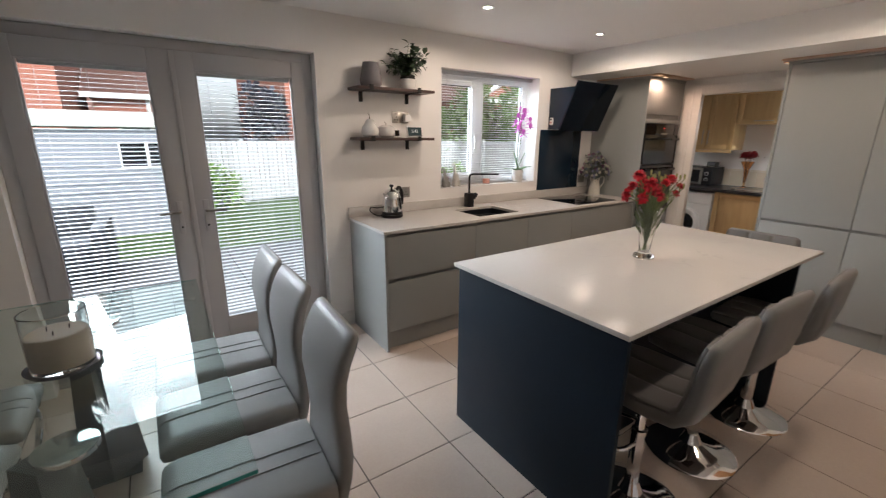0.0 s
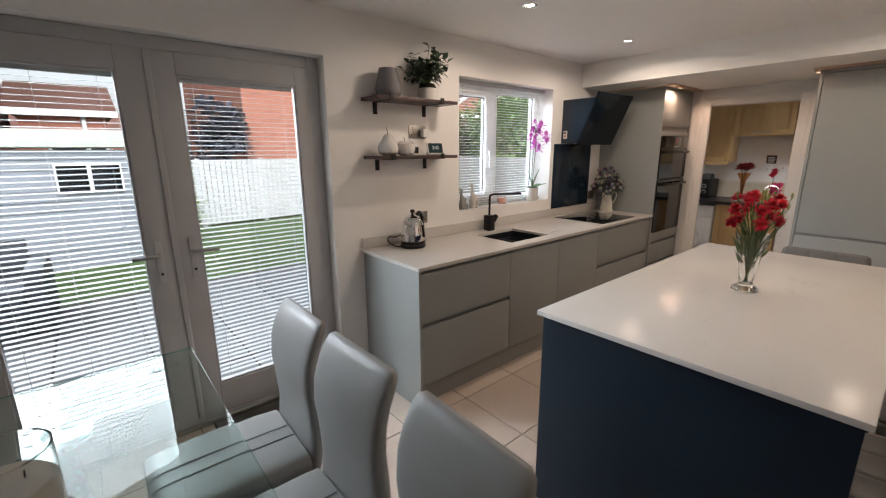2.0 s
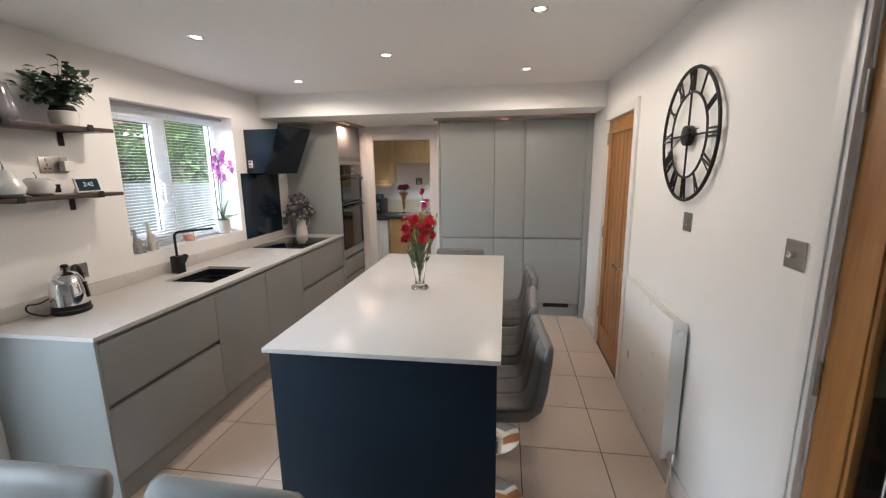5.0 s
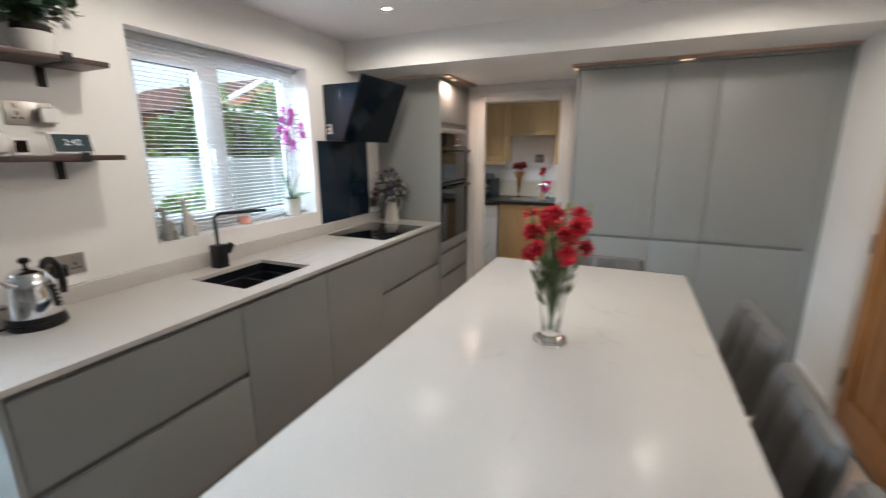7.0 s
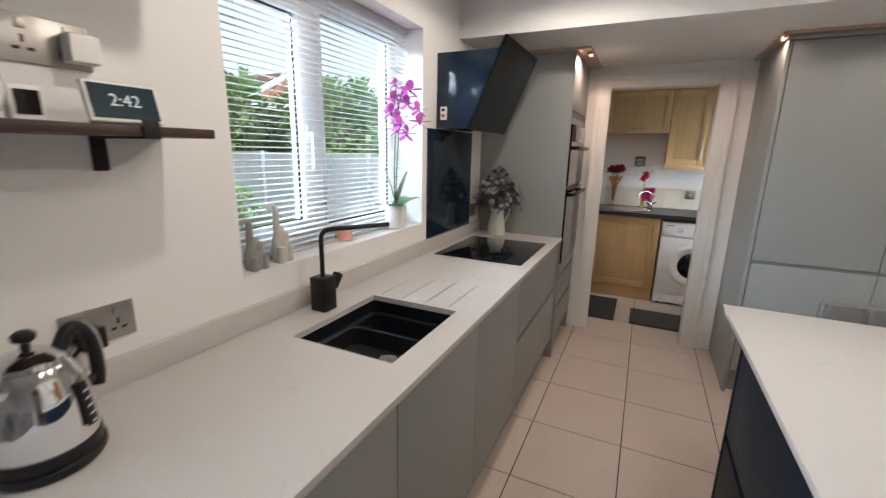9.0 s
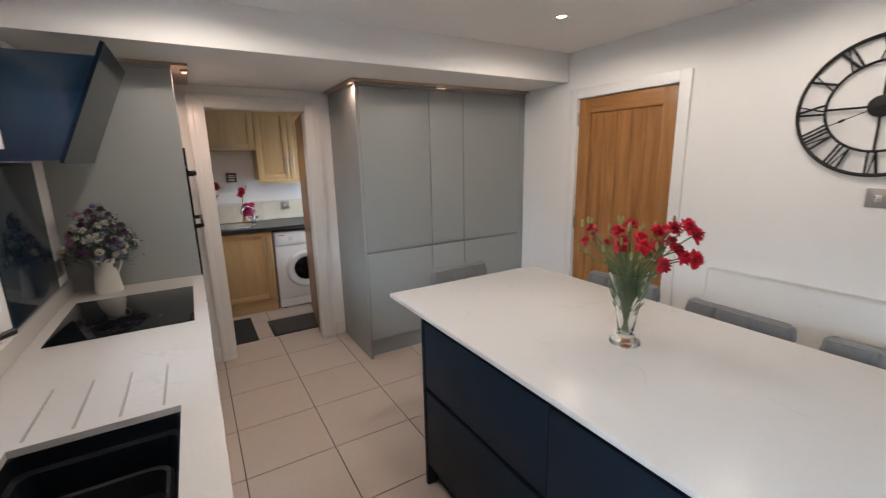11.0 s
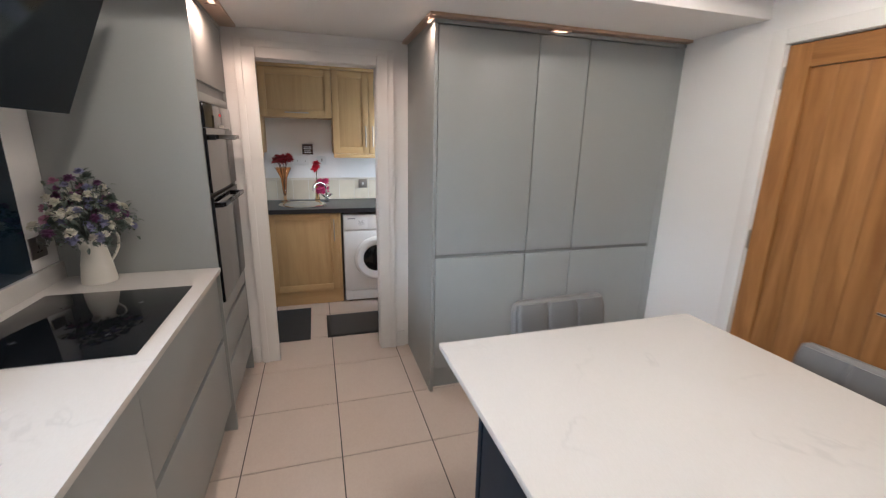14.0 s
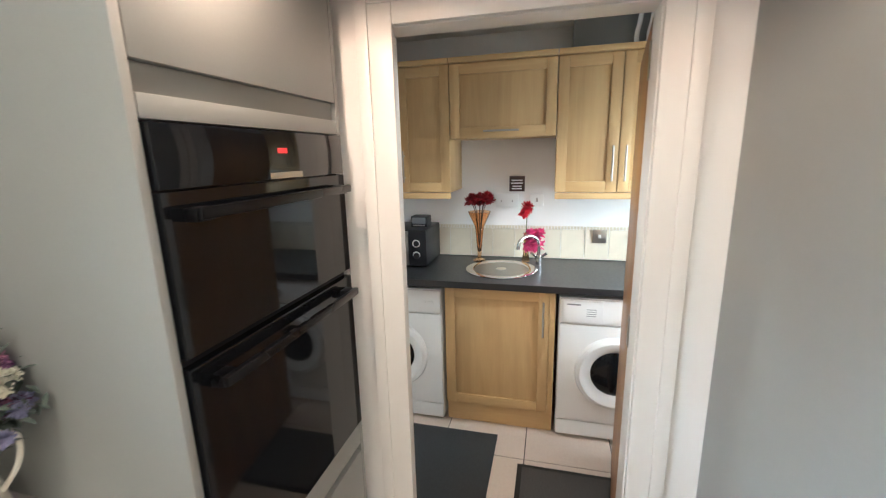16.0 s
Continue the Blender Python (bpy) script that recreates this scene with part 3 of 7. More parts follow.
doors = thing("door_1", (0.35, N + 0.12, 0), "grey upvc double garden doors with blinds inside the glass", "glazed doors", kind="structure")
part("door_frame", frame_of(FD[0] + 0.002, FD[1] - 0.002, 0.0, FD[2] - 0.002, FYI, FYI + 0.07, 0.062), M_DOORGREY, doors, "", 0.004)
part("threshold", box((FD[0] + 0.064, FD[1] - 0.064, FYI - 0.01, FYI + 0.08, 0.0, 0.03)), M_STEEL, doors, "grey metal threshold", 0.003)
for k, (lx0, lx1, px0, px1) in enumerate(((-0.436, 0.348, -0.352, 0.226), (0.352, 1.136, 0.462, 1.052))):
    z0, z1, pz0, pz1 = 0.064, 2.019, 0.245, 1.915
    leaf = part("door_leaf", box((lx0, px0, FYI - 0.012, FYI + 0.055, z0, z1), (px1, lx1, FYI - 0.012, FYI + 0.055, z0, z1),
                                 (px0, px1, FYI - 0.012, FYI + 0.055, z0, pz0), (px0, px1, FYI - 0.012, FYI + 0.055, pz1, z1)), M_DOORGREY, doors, "", 0.004)
    part("bead", frame_of(px0, px1, pz0, pz1, FYI - 0.006, FYI + 0.01, 0.012), M_DOORGREY, leaf, "", 0.003)
    pane = part("pane", box((px0 + 0.002, px1 - 0.002, FYI + 0.0105, FYI + 0.0145, pz0 + 0.002, pz1 - 0.002)), M_GLASS, leaf, "clear glass pane", smooth=0)
    pane.visible_shadow = False
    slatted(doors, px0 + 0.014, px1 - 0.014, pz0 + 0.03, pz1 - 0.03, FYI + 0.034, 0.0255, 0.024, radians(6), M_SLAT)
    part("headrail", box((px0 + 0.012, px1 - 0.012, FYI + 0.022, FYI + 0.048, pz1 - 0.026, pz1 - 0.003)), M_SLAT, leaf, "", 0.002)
    for cx in (px0 + 0.07, (px0 + px1) / 2, px1 - 0.07):
        part("ladder_cord", rod((cx, FYI + 0.019, pz0 + 0.02), (cx, FYI + 0.019, pz1 - 0.02), 0.0011, 5), M_SLAT, leaf)
    if k == 0:
        part("meeting_bead", box((0.336, 0.364, FYI - 0.02, FYI - 0.0125, z0 + 0.002, z1 - 0.002)), M_DOORGREY, leaf, "", 0.003)
    hx = 0.275 if k == 0 else 0.425
    d = -1 if k == 0 else 1
    h = part("handle", box((hx - 0.016, hx + 0.016, FYI - 0.022, FYI - 0.0125, 0.90, 1.115)), M_DOORGREY, leaf, "grey plate with satin lever handle", 0.004)
    part("lever", tube([(hx, FYI - 0.02, 1.045), (hx, FYI - 0.055, 1.045), (hx + 0.02 * d, FYI - 0.062, 1.045), (hx + 0.115 * d, FYI - 0.062, 1.043)], 0.0085), M_STEEL, h)
    part("keyhole", cyl(0, 0, -0.003, 0.003, 0.007, seg=16, m=Matrix.Translation((hx, FYI - 0.0235, 0.945)) @ Matrix.Rotation(radians(90), 4, "X")), M_BLACK, h)

door_mat = thing("threshold_mat", (0.82, N - 0.02, 0), "grey ribbed door mat on the tiles before the garden doors", "door mat")
part("base", box((0.40, 1.19, N - 0.09, FYI - 0.013, 0.0005, 0.007)), M_RUBBER, door_mat)
for k in range(11):
    yk = N - 0.083 + k * 0.0135
    part("rib", box((0.41, 1.18, yk, yk + 0.006, 0.0072, 0.012)), M_STEEL, door_mat, "", 0.001)

# ---------------------------------------------------------------- kitchen window and its venetian blind
WY = N + 0.165
window = thing("window_1", (2.85, WY, WIN[2]), "white upvc casement window above the sink", "window", kind="structure")
x0, x1, z0, z1 = WIN
part("window_frame", frame_of(x0 + 0.001, x1 - 0.001, z0 + 0.001, z1 - 0.001, WY, WY + 0.065, 0.055), M_UPVC, window, "", 0.004)
part("mullion", box((2.762, 2.838, WY, WY + 0.065, z0 + 0.056, z1 - 0.056)), M_UPVC, window, "", 0.004)
sash = part("sash", frame_of(x0 + 0.058, 2.76, z0 + 0.058, z1 - 0.058, WY - 0.012, WY + 0.05, 0.05), M_UPVC, window, "", 0.004)
part("pane", box((x0 + 0.105, 2.713, WY + 0.02, WY + 0.024, z0 + 0.105, z1 - 0.105)), M_GLASS, sash, smooth=0).visible_shadow = False
part("pane", box((2.84, x1 - 0.056, WY + 0.02, WY + 0.024, z0 + 0.056, z1 - 0.056)), M_GLASS, window, smooth=0).visible_shadow = False
for ga, gb, gp in ((x0 + 0.107, 2.711, sash), (2.8525, x1 - 0.0695, window)):
    part("gasket", frame_of(ga, gb, z0 + (0.107 if gp is sash else 0.0695), z1 - (0.107 if gp is sash else 0.0695), WY + 0.012, WY + 0.0195, 0.007), M_BLACK, gp)
part("gasket", box((2.7602, 2.7618, WY + 0.002, WY + 0.03, z0 + 0.06, z1 - 0.06)), M_BLACK, window)
wh = part("handle", box((2.728, 2.748, WY - 0.022, WY - 0.0125, 1.50, 1.57)), M_UPVC, sash, "", 0.003)
part("lever", box((2.731, 2.745, WY - 0.046, WY - 0.034, 1.40, 1.545), (2.733, 2.743, WY - 0.0339, WY - 0.0221, 1.525, 1.543)), M_UPVC, wh, "", 0.003)
part("bead", frame_of(2.838, x1 - 0.055, z0 + 0.055, z1 - 0.055, WY - 0.004, WY + 0.019, 0.014), M_UPVC, window, "", 0.003)
setting("window_sill", box((x0 + 0.002, x1 - 0.002, N - 0.001, WY - 0.001, z0 + 0.0005, z0 + 0.004)), M_UPVC, "white window board", "window sill", 0.001)
blind = thing("venetian_blind", (2.85, WY - 0.045, z1), "white lowered venetian blind with open slats", "blind")
part("headrail", box((x0 + 0.01, x1 - 0.01, WY - 0.077, WY - 0.047, z1 - 0.03, z1 - 0.001)), M_SLAT, blind, "", 0.003)
slatted(blind, x0 + 0.014, x1 - 0.014, z0 + 0.035, z1 - 0.045, WY - 0.062, 0.0215, 0.025, radians(3), M_BLIND)
part("bottom_rail", box((x0 + 0.014, x1 - 0.014, WY - 0.074, WY - 0.05, z0 + 0.006, z0 + 0.018)), M_SLAT, blind, "", 0.003)
for cx in (x0 + 0.12, x0 + 0.55, x1 - 0.55, x1 - 0.12):
    part("ladder_cord", rod((cx, WY - 0.0765, z0 + 0.015), (cx, WY - 0.0765, z1 - 0.02), 0.0009, 5), M_SLAT, blind)

# ---------------------------------------------------------------- oak doors of the south wall
setting("trim", box((OD[0] - 0.075, OD[0] - 0.002, S, S + 0.018, 0, OD[2] + 0.072), (OD[1] + 0.002, OD[1] + 0.075, S, S + 0.018, 0, OD[2] + 0.072),
                    (OD[0] - 0.002, OD[1] + 0.002, S, S + 0.018, OD[2] + 0.002, OD[2] + 0.072),
                    (GD[1] + 0.002, GD[1] + 0.072, S, S + 0.02, 0, GD[2] + 0.08), (GD[0] - 0.072, GD[0] - 0.002, S, S + 0.02, 0, GD[2] + 0.08),
                    (GD[0] - 0.002, GD[1] + 0.002, S, S + 0.02, GD[2] + 0.002, GD[2] + 0.08),
                    (GD[1] + 0.018, GD[1] + 0.054, S + 0.02, S + 0.027, 0, GD[2] + 0.06)),
        M_TRIM, "white moulded door surround", "architrave", 0.005)
oak = thing("door_2", (3.38, S - 0.03, 0), "closed oak cottage door with vertical boards", "door", kind="structure")
dx0, dx1, dz1, dy0, dy1 = OD[0] + 0.003, OD[1] - 0.003, OD[2] - 0.003, S - 0.045, S - 0.008
part("stile", box((dx0, dx0 + 0.105, dy0, dy1, 0.008, dz1)), M_OAK, oak, "", 0.002)
part("stile", box((dx1 - 0.105, dx1, dy0, dy1, 0.008, dz1)), M_OAK, oak, "", 0.002)
part("rail", box((dx0 + 0.1055, dx1 - 0.1055, dy0, dy1, dz1 - 0.11, dz1)), M_OAKX, oak, "", 0.002)
part("rail", box((dx0 + 0.1055, dx1 - 0.1055, dy0, dy1, 0.008, 0.21)), M_OAKX, oak, "", 0.002)
bw = (dx1 - dx0 - 0.211) / 5
for k in range(5):
    bx = dx0 + 0.1055 + k * bw
    part("board", box((bx + 0.0012, bx + bw - 0.0012, dy0 + 0.008, dy1 - 0.013, 0.2105, dz1 - 0.1105)), M_OAK, oak, "", 0.003)
hd = part("handle", cyl(0, 0, 0, 0.01, 0.026, m=Matrix.Translation((dx0 + 0.06, dy1, 0.88)) @ Matrix.Rotation(radians(-90), 4, "X")), M_CHROME, oak, "chrome lever handle", 0.002)
part("lever", tube([(dx0 + 0.06, dy1 + 0.005, 0.88), (dx0 + 0.06, dy1 + 0.045, 0.88), (dx0 + 0.075, dy1 + 0.052, 0.88), (dx0 + 0.17, dy1 + 0.052, 0.884)], 0.008), M_CHROME, hd)
part("lock_plate", cyl(0, 0, 0, 0.008, 0.024, m=Matrix.Translation((dx0 + 0.06, dy1, 0.77)) @ Matrix.Rotation(radians(-90), 4, "X")), M_CHROME, oak, "", 0.002)
for hz in (0.25, 1.0, 1.80):
    part("hinge", rod((dx1 + 0.001, dy1 + 0.006, hz), (dx1 + 0.001, dy1 + 0.006, hz + 0.1), 0.006, 10), M_STEEL, oak)

glazed = thing("door_3", (0.73, S - 0.03, 0), "oak framed glazed door with etched lines", "door", kind="structure")
gx0, gx1, gz1 = GD[0] + 0.003, GD[1] - 0.003, GD[2] - 0.003
part("stile", box((gx0, gx0 + 0.115, dy0, dy1 + 0.006, 0.008, gz1)), M_OAK, glazed, "", 0.002)
part("stile", box((gx1 - 0.115, gx1, dy0, dy1 + 0.006, 0.008, gz1)), M_OAK, glazed, "", 0.002)
part("rail", box((gx0 + 0.1155, gx1 - 0.1155, dy0, dy1 + 0.006, gz1 - 0.11, gz1)), M_OAKX, glazed, "", 0.002)
part("rail", box((gx0 + 0.1155, gx1 - 0.1155, dy0, dy1 + 0.006, 0.008, 0.22)), M_OAKX, glazed, "", 0.002)
part("bead", frame_of(gx0 + 0.1155, gx1 - 0.1155, 0.2205, gz1 - 0.1105, dy1 - 0.018, dy1 + 0.001, 0.014), M_OAK, glazed, "", 0.003)
part("pane", box((gx0 + 0.118, gx1 - 0.118, dy0 + 0.012, dy0 + 0.018, 0.223, gz1 - 0.113)), M_GLASS, glazed, smooth=0).visible_shadow = False
M_ETCH = mat("frosted_line", (0.75, 0.77, 0.78), 0.6, vary=0.05)
for lx in (gx1 - 0.205, gx1 - 0.245, gx0 + 0.205, gx0 + 0.245):
    part("etched_line", box((lx, lx + 0.005, dy0 + 0.0181, dy0 + 0.0187, 0.225, gz1 - 0.115)), M_ETCH, glazed)
for hz in (0.25, 1.0, 1.75):
    part("hinge", rod((gx1 + 0.002, dy1 + 0.012, hz), (gx1 + 0.002, dy1 + 0.012, hz + 0.1), 0.0065, 10), M_STEEL, glazed)

# the lounge beyond the glazed door
setting("lounge_wall", box((-1.2, 3.0, -3.2, -3.1, 0, 2.4), (-1.3, -1.2, -3.2, S - 0.12, 0, 2.4), (3.0, 3.1, -3.2, S - 0.12, 0, 2.4)), M_WALL, "pale grey lounge wall", "wall")
setting("lounge_ceiling", box((-1.3, 3.1, -3.2, S - 0.12, 2.4, 2.48)), M_CEIL, "white lounge ceiling", "ceiling")
setting("lounge_floor", box((-1.3, 3.1, -3.2, S - 0.12, -0.1, 0.0)), mat("grey_carpet", (0.16, 0.15, 0.15), 0.95, vary=0.15, fine=0.3, bump=0.4), "grey lounge carpet", "floor")
M_SOFA = mat("charcoal_velvet", (0.028, 0.028, 0.031), 0.8, vary=0.3, scale=12, fine=0.3, bump=0.3)
sofa = thing("sofa", (1.2, -2.55, 0), "charcoal fabric sofa in the dim lounge", "sofa")
part("seat", box((0.2, 2.5, -2.95, -2.1, 0.08, 0.42)), M_SOFA, sofa, "", 0.05, 3)
part("backrest", box((0.2, 2.5, -3.08, -2.82, 0.425, 0.86)), M_SOFA, sofa, "", 0.06, 3)
for ax in (0.0, 2.505):
    part("armrest", box((ax, ax + 0.19, -3.0, -2.1, 0.0, 0.62)), M_SOFA, sofa, "", 0.05, 3)
for cx in (0.3, 1.05, 1.8):
    part("cushion", box((cx, cx + 0.62, -2.8, -2.6, 0.43, 0.8)), M_SOFA, sofa, "", 0.06, 3)
picture = thing("framed_picture", (1.4, -3.08, 1.25), "framed grey abstract picture on the lounge wall", "picture")
part("frame", frame_of(0.85, 1.95, 1.2, 1.85, -3.099, -3.07, 0.035), M_WHITEPL, picture, "", 0.004)
part("print", box((0.886, 1.914, -3.098, -3.085, 1.236, 1.814)), mat("grey_wash_print", (0.30, 0.30, 0.31), 0.6, vary=0.7, scale=3.5), picture)

# ---------------------------------------------------------------- doorway to the utility room
arch = thing("architrave", (E, 2.24, 0), "white moulded surround of the utility doorway", "architrave", kind="structure")
for ya, yb, yc, yd in ((DW[0] - 0.095, DW[0] + 0.012, DW[0] - 0.095, DW[0] - 0.055), (DW[1] - 0.045, DW[1] + 0.067, DW[1] + 0.027, DW[1] + 0.067)):
    side = part("side_board", box((E - 0.02, E, ya, yb, 0, DW[2] + 0.085)), M_TRIM, arch, "", 0.004)
    part("bead", box((E - 0.028, E - 0.0202, yc, yd, 0, DW[2] + 0.085)), M_TRIM, side, "", 0.003)
side = part("head_board", box((E - 0.02, E, DW[0] + 0.0122, DW[1] - 0.0452, DW[2] - 0.012, DW[2] + 0.085)), M_TRIM, arch, "", 0.004)
part("bead", box((E - 0.028, E - 0.0202, DW[0] - 0.0548, DW[1] + 0.0268, DW[2] + 0.045, DW[2] + 0.085)), M_TRIM, side, "", 0.003)
setting("door_lining", box((E + 0.0005, E + 0.1, DW[0] + 0.001, DW[0] + 0.016, 0, DW[2] - 0.016), (E + 0.0005, E + 0.1, DW[1] - 0.016, DW[1] - 0.001, 0, DW[2] - 0.016),
                           (E + 0.0005, E + 0.1, DW[0] + 0.001, DW[1] - 0.001, DW[2] - 0.016, DW[2] - 0.001)), M_TRIM, "white door lining", "door lining", 0.002)
udoor = thing("door_4", (5.5, 1.86, 0), "oak utility door standing wide open", "door", kind="structure")
bm = box((0.0, 0.735, -0.04, 0.0, 0.008, 1.968))
bmesh.ops.transform(bm, matrix=Matrix.Translation((E + 0.108, 1.884, 0)) @ Matrix.Rotation(radians(-8), 4, "Z"), verts=bm.verts)
part("leaf", bm, M_OAK, udoor, "", 0.002)
for hz in (0.25, 1.0, 1.80):
    part("hinge", box((E + 0.085, E + 0.1045, 1.8865, 1.8895, hz, hz + 0.1)), M_STEEL, udoor, "", 0.001)

# ---------------------------------------------------------------- cooker hood, hob, splashback
hood = thing("cooker_hood", (3.79, 3.2, 1.6), "angled midnight blue glass cooker hood above the hob", "cooker hood")
bm = bmesh.new()
prof = [(N - 0.002, 1.606), (3.165, 1.606), (3.0, 2.0), (N - 0.002, 2.0)]
va = [bm.verts.new((3.592, y, z)) for y, z in prof]
vb = [bm.verts.new((3.985, y, z)) for y, z in prof]
bm.faces.new(va), bm.faces.new(list(reversed(vb)))
for k in range(4):
    bm.faces.new((va[k], va[(k + 1) % 4], vb[(k + 1) % 4], vb[k]))
part("body", bm, M_NAVYGLASS, hood, "", 0.003)
bm = bmesh.new()
nrm = Vector((0, -(2.035 - 1.598), -(3.152 - 2.965))).normalized() * 0.014
pts = [(3.152, 1.598), (2.965, 2.035)]
quad = [Vector((xx, yy, zz)) for (yy, zz), xx in ((pts[0], 3.485), (pts[0], 4.09), (pts[1], 4.09), (pts[1], 3.485))]
f0, f1 = [bm.verts.new(q) for q in quad], [bm.verts.new(q + nrm) for q in quad]
bm.faces.new(f0), bm.faces.new(list(reversed(f1)))
for k in range(4):
    bm.faces.new((f0[k], f0[(k + 1) % 4], f1[(k + 1) % 4], f1[k]))
part("glass_panel", bm, M_HOODGLASS, hood, "sloping dark glass panel", 0.002)
remote = part("remote_holder", box((3.576, 3.591, 3.315, 3.35, 1.65, 1.72)), M_WHITEPL, hood, "white remote in its holder", 0.003)
part("button", box((3.5745, 3.5758, 3.322, 3.343, 1.695, 1.71)), M_BLACK, remote)
part("button", box((3.5745, 3.5758, 3.322, 3.343, 1.665, 1.68)), mat("orange_button", (0.5, 0.1, 0.05), 0.5), remote)
solo("splashback", box((3.482, 4.125, N - 0.007, N - 0.0008, 0.9865, 1.602)), M_NAVYGLASS, "midnight blue glass splashback behind the hob", "splashback", 0.001, at=(3.8, N, 0.99))
hob = thing("induction_hob", (3.75, 3.06, 0.911), "black glass induction hob set in the worktop", "hob")
part("glass", box((3.452, 4.05, 2.808, 3.312, 0.9104, 0.9145)), M_BLACKGLASS, hob, "", 0.0015)
M_MARK = mat("hob_marking", (0.10, 0.10, 0.11), 0.3, vary=0.1)
for hx, hy, r in ((3.61, 2.94, 0.085), (3.61, 3.18, 0.1), (3.89, 2.94, 0.1), (3.89, 3.18, 0.085)):
    part("zone_cross", box((hx - 0.012, hx + 0.012, hy - 0.001, hy + 0.001, 0.9146, 0.9149), (hx - 0.001, hx + 0.001, hy - 0.012, hy + 0.012, 0.9146, 0.9149)), M_MARK, hob)

# ---------------------------------------------------------------- sink and tap
sink = thing("sink", (2.5, 3.03, 0.7), "black composite undermount sink", "sink")
sx0, sx1, sy0, sy1 = SINK
bm = bmesh.new()


def ring(bm, x0, x1, y0, y1, z, r=0.03, seg=5):
    out = []
    for cx, cy, a0 in ((x1 - r, y1 - r, 0), (x0 + r, y1 - r, 90), (x0 + r, y0 + r, 180), (x1 - r, y0 + r, 270)):
        for k in range(seg):
            a = radians(a0 + 90 * k / (seg - 1))
            out.append(bm.verts.new((cx + r * math.cos(a), cy + r * math.sin(a), z)))
    return out


def bridge(bm, a, b):
    for k in range(len(a)):
        j = (k + 1) % len(a)
        bm.faces.new((a[k], a[j], b[j], b[k]))


rings = [ring(bm, sx0 - 0.012, sx1 + 0.012, sy0 - 0.012, sy1 + 0.012, 0.889), ring(bm, sx0 + 0.001, sx1 - 0.001, sy0 + 0.001, sy1 - 0.001, 0.889),
         ring(bm, sx0 + 0.003, sx1 - 0.003, sy0 + 0.003, sy1 - 0.003, 0.845), ring(bm, sx0 + 0.016, sx1 - 0.016, sy0 + 0.016, sy1 - 0.016, 0.838),
         ring(bm, sx0 + 0.024, sx1 - 0.024, sy0 + 0.024, sy1 - 0.024, 0.725), ring(bm, sx0 + 0.05, sx1 - 0.05, sy0 + 0.05, sy1 - 0.05, 0.70)]
for a, b in zip(rings, rings[1:]):
    bridge(bm, a, b)
bm.faces.new(rings[-1])
part("bowl", bm, M_SINK, sink)
bm = bmesh.new()
rr = [ring(bm, sx0 + 0.02, sx1 - 0.16, sy0 + 0.02, sy1 - 0.02, 0.842, 0.04), ring(bm, sx0 + 0.026, sx1 - 0.166, sy0 + 0.026, sy1 - 0.026, 0.852, 0.04),
      ring(bm, sx0 + 0.034, sx1 - 0.174, sy0 + 0.034, sy1 - 0.034, 0.848, 0.035), ring(bm, sx0 + 0.042, sx1 - 0.182, sy0 + 0.042, sy1 - 0.042, 0.79, 0.03)]
for a, b in zip(rr, rr[1:]):
    bridge(bm, a, b)
bm.faces.new(rr[-1])
part("strainer_tray", bm, M_BLACK, sink, "black plastic bowl insert")
part("waste", cyl(2.64, 3.03, 0.7005, 0.704, 0.042), M_STEEL, sink, "", 0.001)

bm = bmesh.new()
bmesh.ops.create_icosphere(bm, subdivisions=3, radius=1, matrix=Matrix.Translation((2.405, 2.945, 0.822)) @ Matrix.Diagonal((0.045, 0.038, 0.03, 1)))
for v in bm.verts:
    v.co += Vector((1, 1, 0.6)) * 0.012 * (noise.noise(v.co * 45))
solo("dishcloth", bm, mat("grey_wet_cloth", (0.2, 0.2, 0.19), 0.8, vary=0.4, scale=50, bump=0.5), "crumpled grey dishcloth in the sink", "cloth", at=(2.405, 2.945, 0.79))

tap = thing("kitchen_tap", (2.51, 3.285, 0.91), "matt black square-bodied kitchen tap", "tap")
part("body", box((2.478, 2.542, 3.253, 3.317, 0.9105, 1.035)), M_BLACK, tap, "", 0.003)
part("spout", tube([(2.51, 3.285, 1.034), (2.51, 3.285, 1.10), (2.51, 3.285, 1.165), (2.514, 3.283, 1.19), (2.535, 3.27, 1.203), (2.6, 3.228, 1.204), (2.735, 3.15, 1.204)], 0.0085, 12), M_BLACK, tap)
lv = part("lever", rod((2.541, 3.285, 0.99), (2.566, 3.285, 1.0), 0.013), M_BLACK, tap)
bm = box((-0.014, 0.014, -0.014, 0.014, -0.028, 0.028))
bmesh.ops.transform(bm, matrix=Matrix.Translation((2.576, 3.283, 1.004)) @ Matrix.Rotation(radians(38), 4, "Y"), verts=bm.verts)
part("knob", bm, M_BLACK, lv, "", 0.003)
# thin raised strips; the grooves' shade is put into their darker colour
M_GROOVESHADE = mat("quartz_groove_shade", (0.33, 0.315, 0.30), 0.3, vary=0.03)
for k in range(4):
    gy = 2.893 + k * 0.1
    part("groove_shade_strip", box((2.748, 3.04, gy - 0.004, gy + 0.004, 0.9101, 0.9108)), M_GROOVESHADE, worktop, "", 0.0003)

# ---------------------------------------------------------------- wall plates


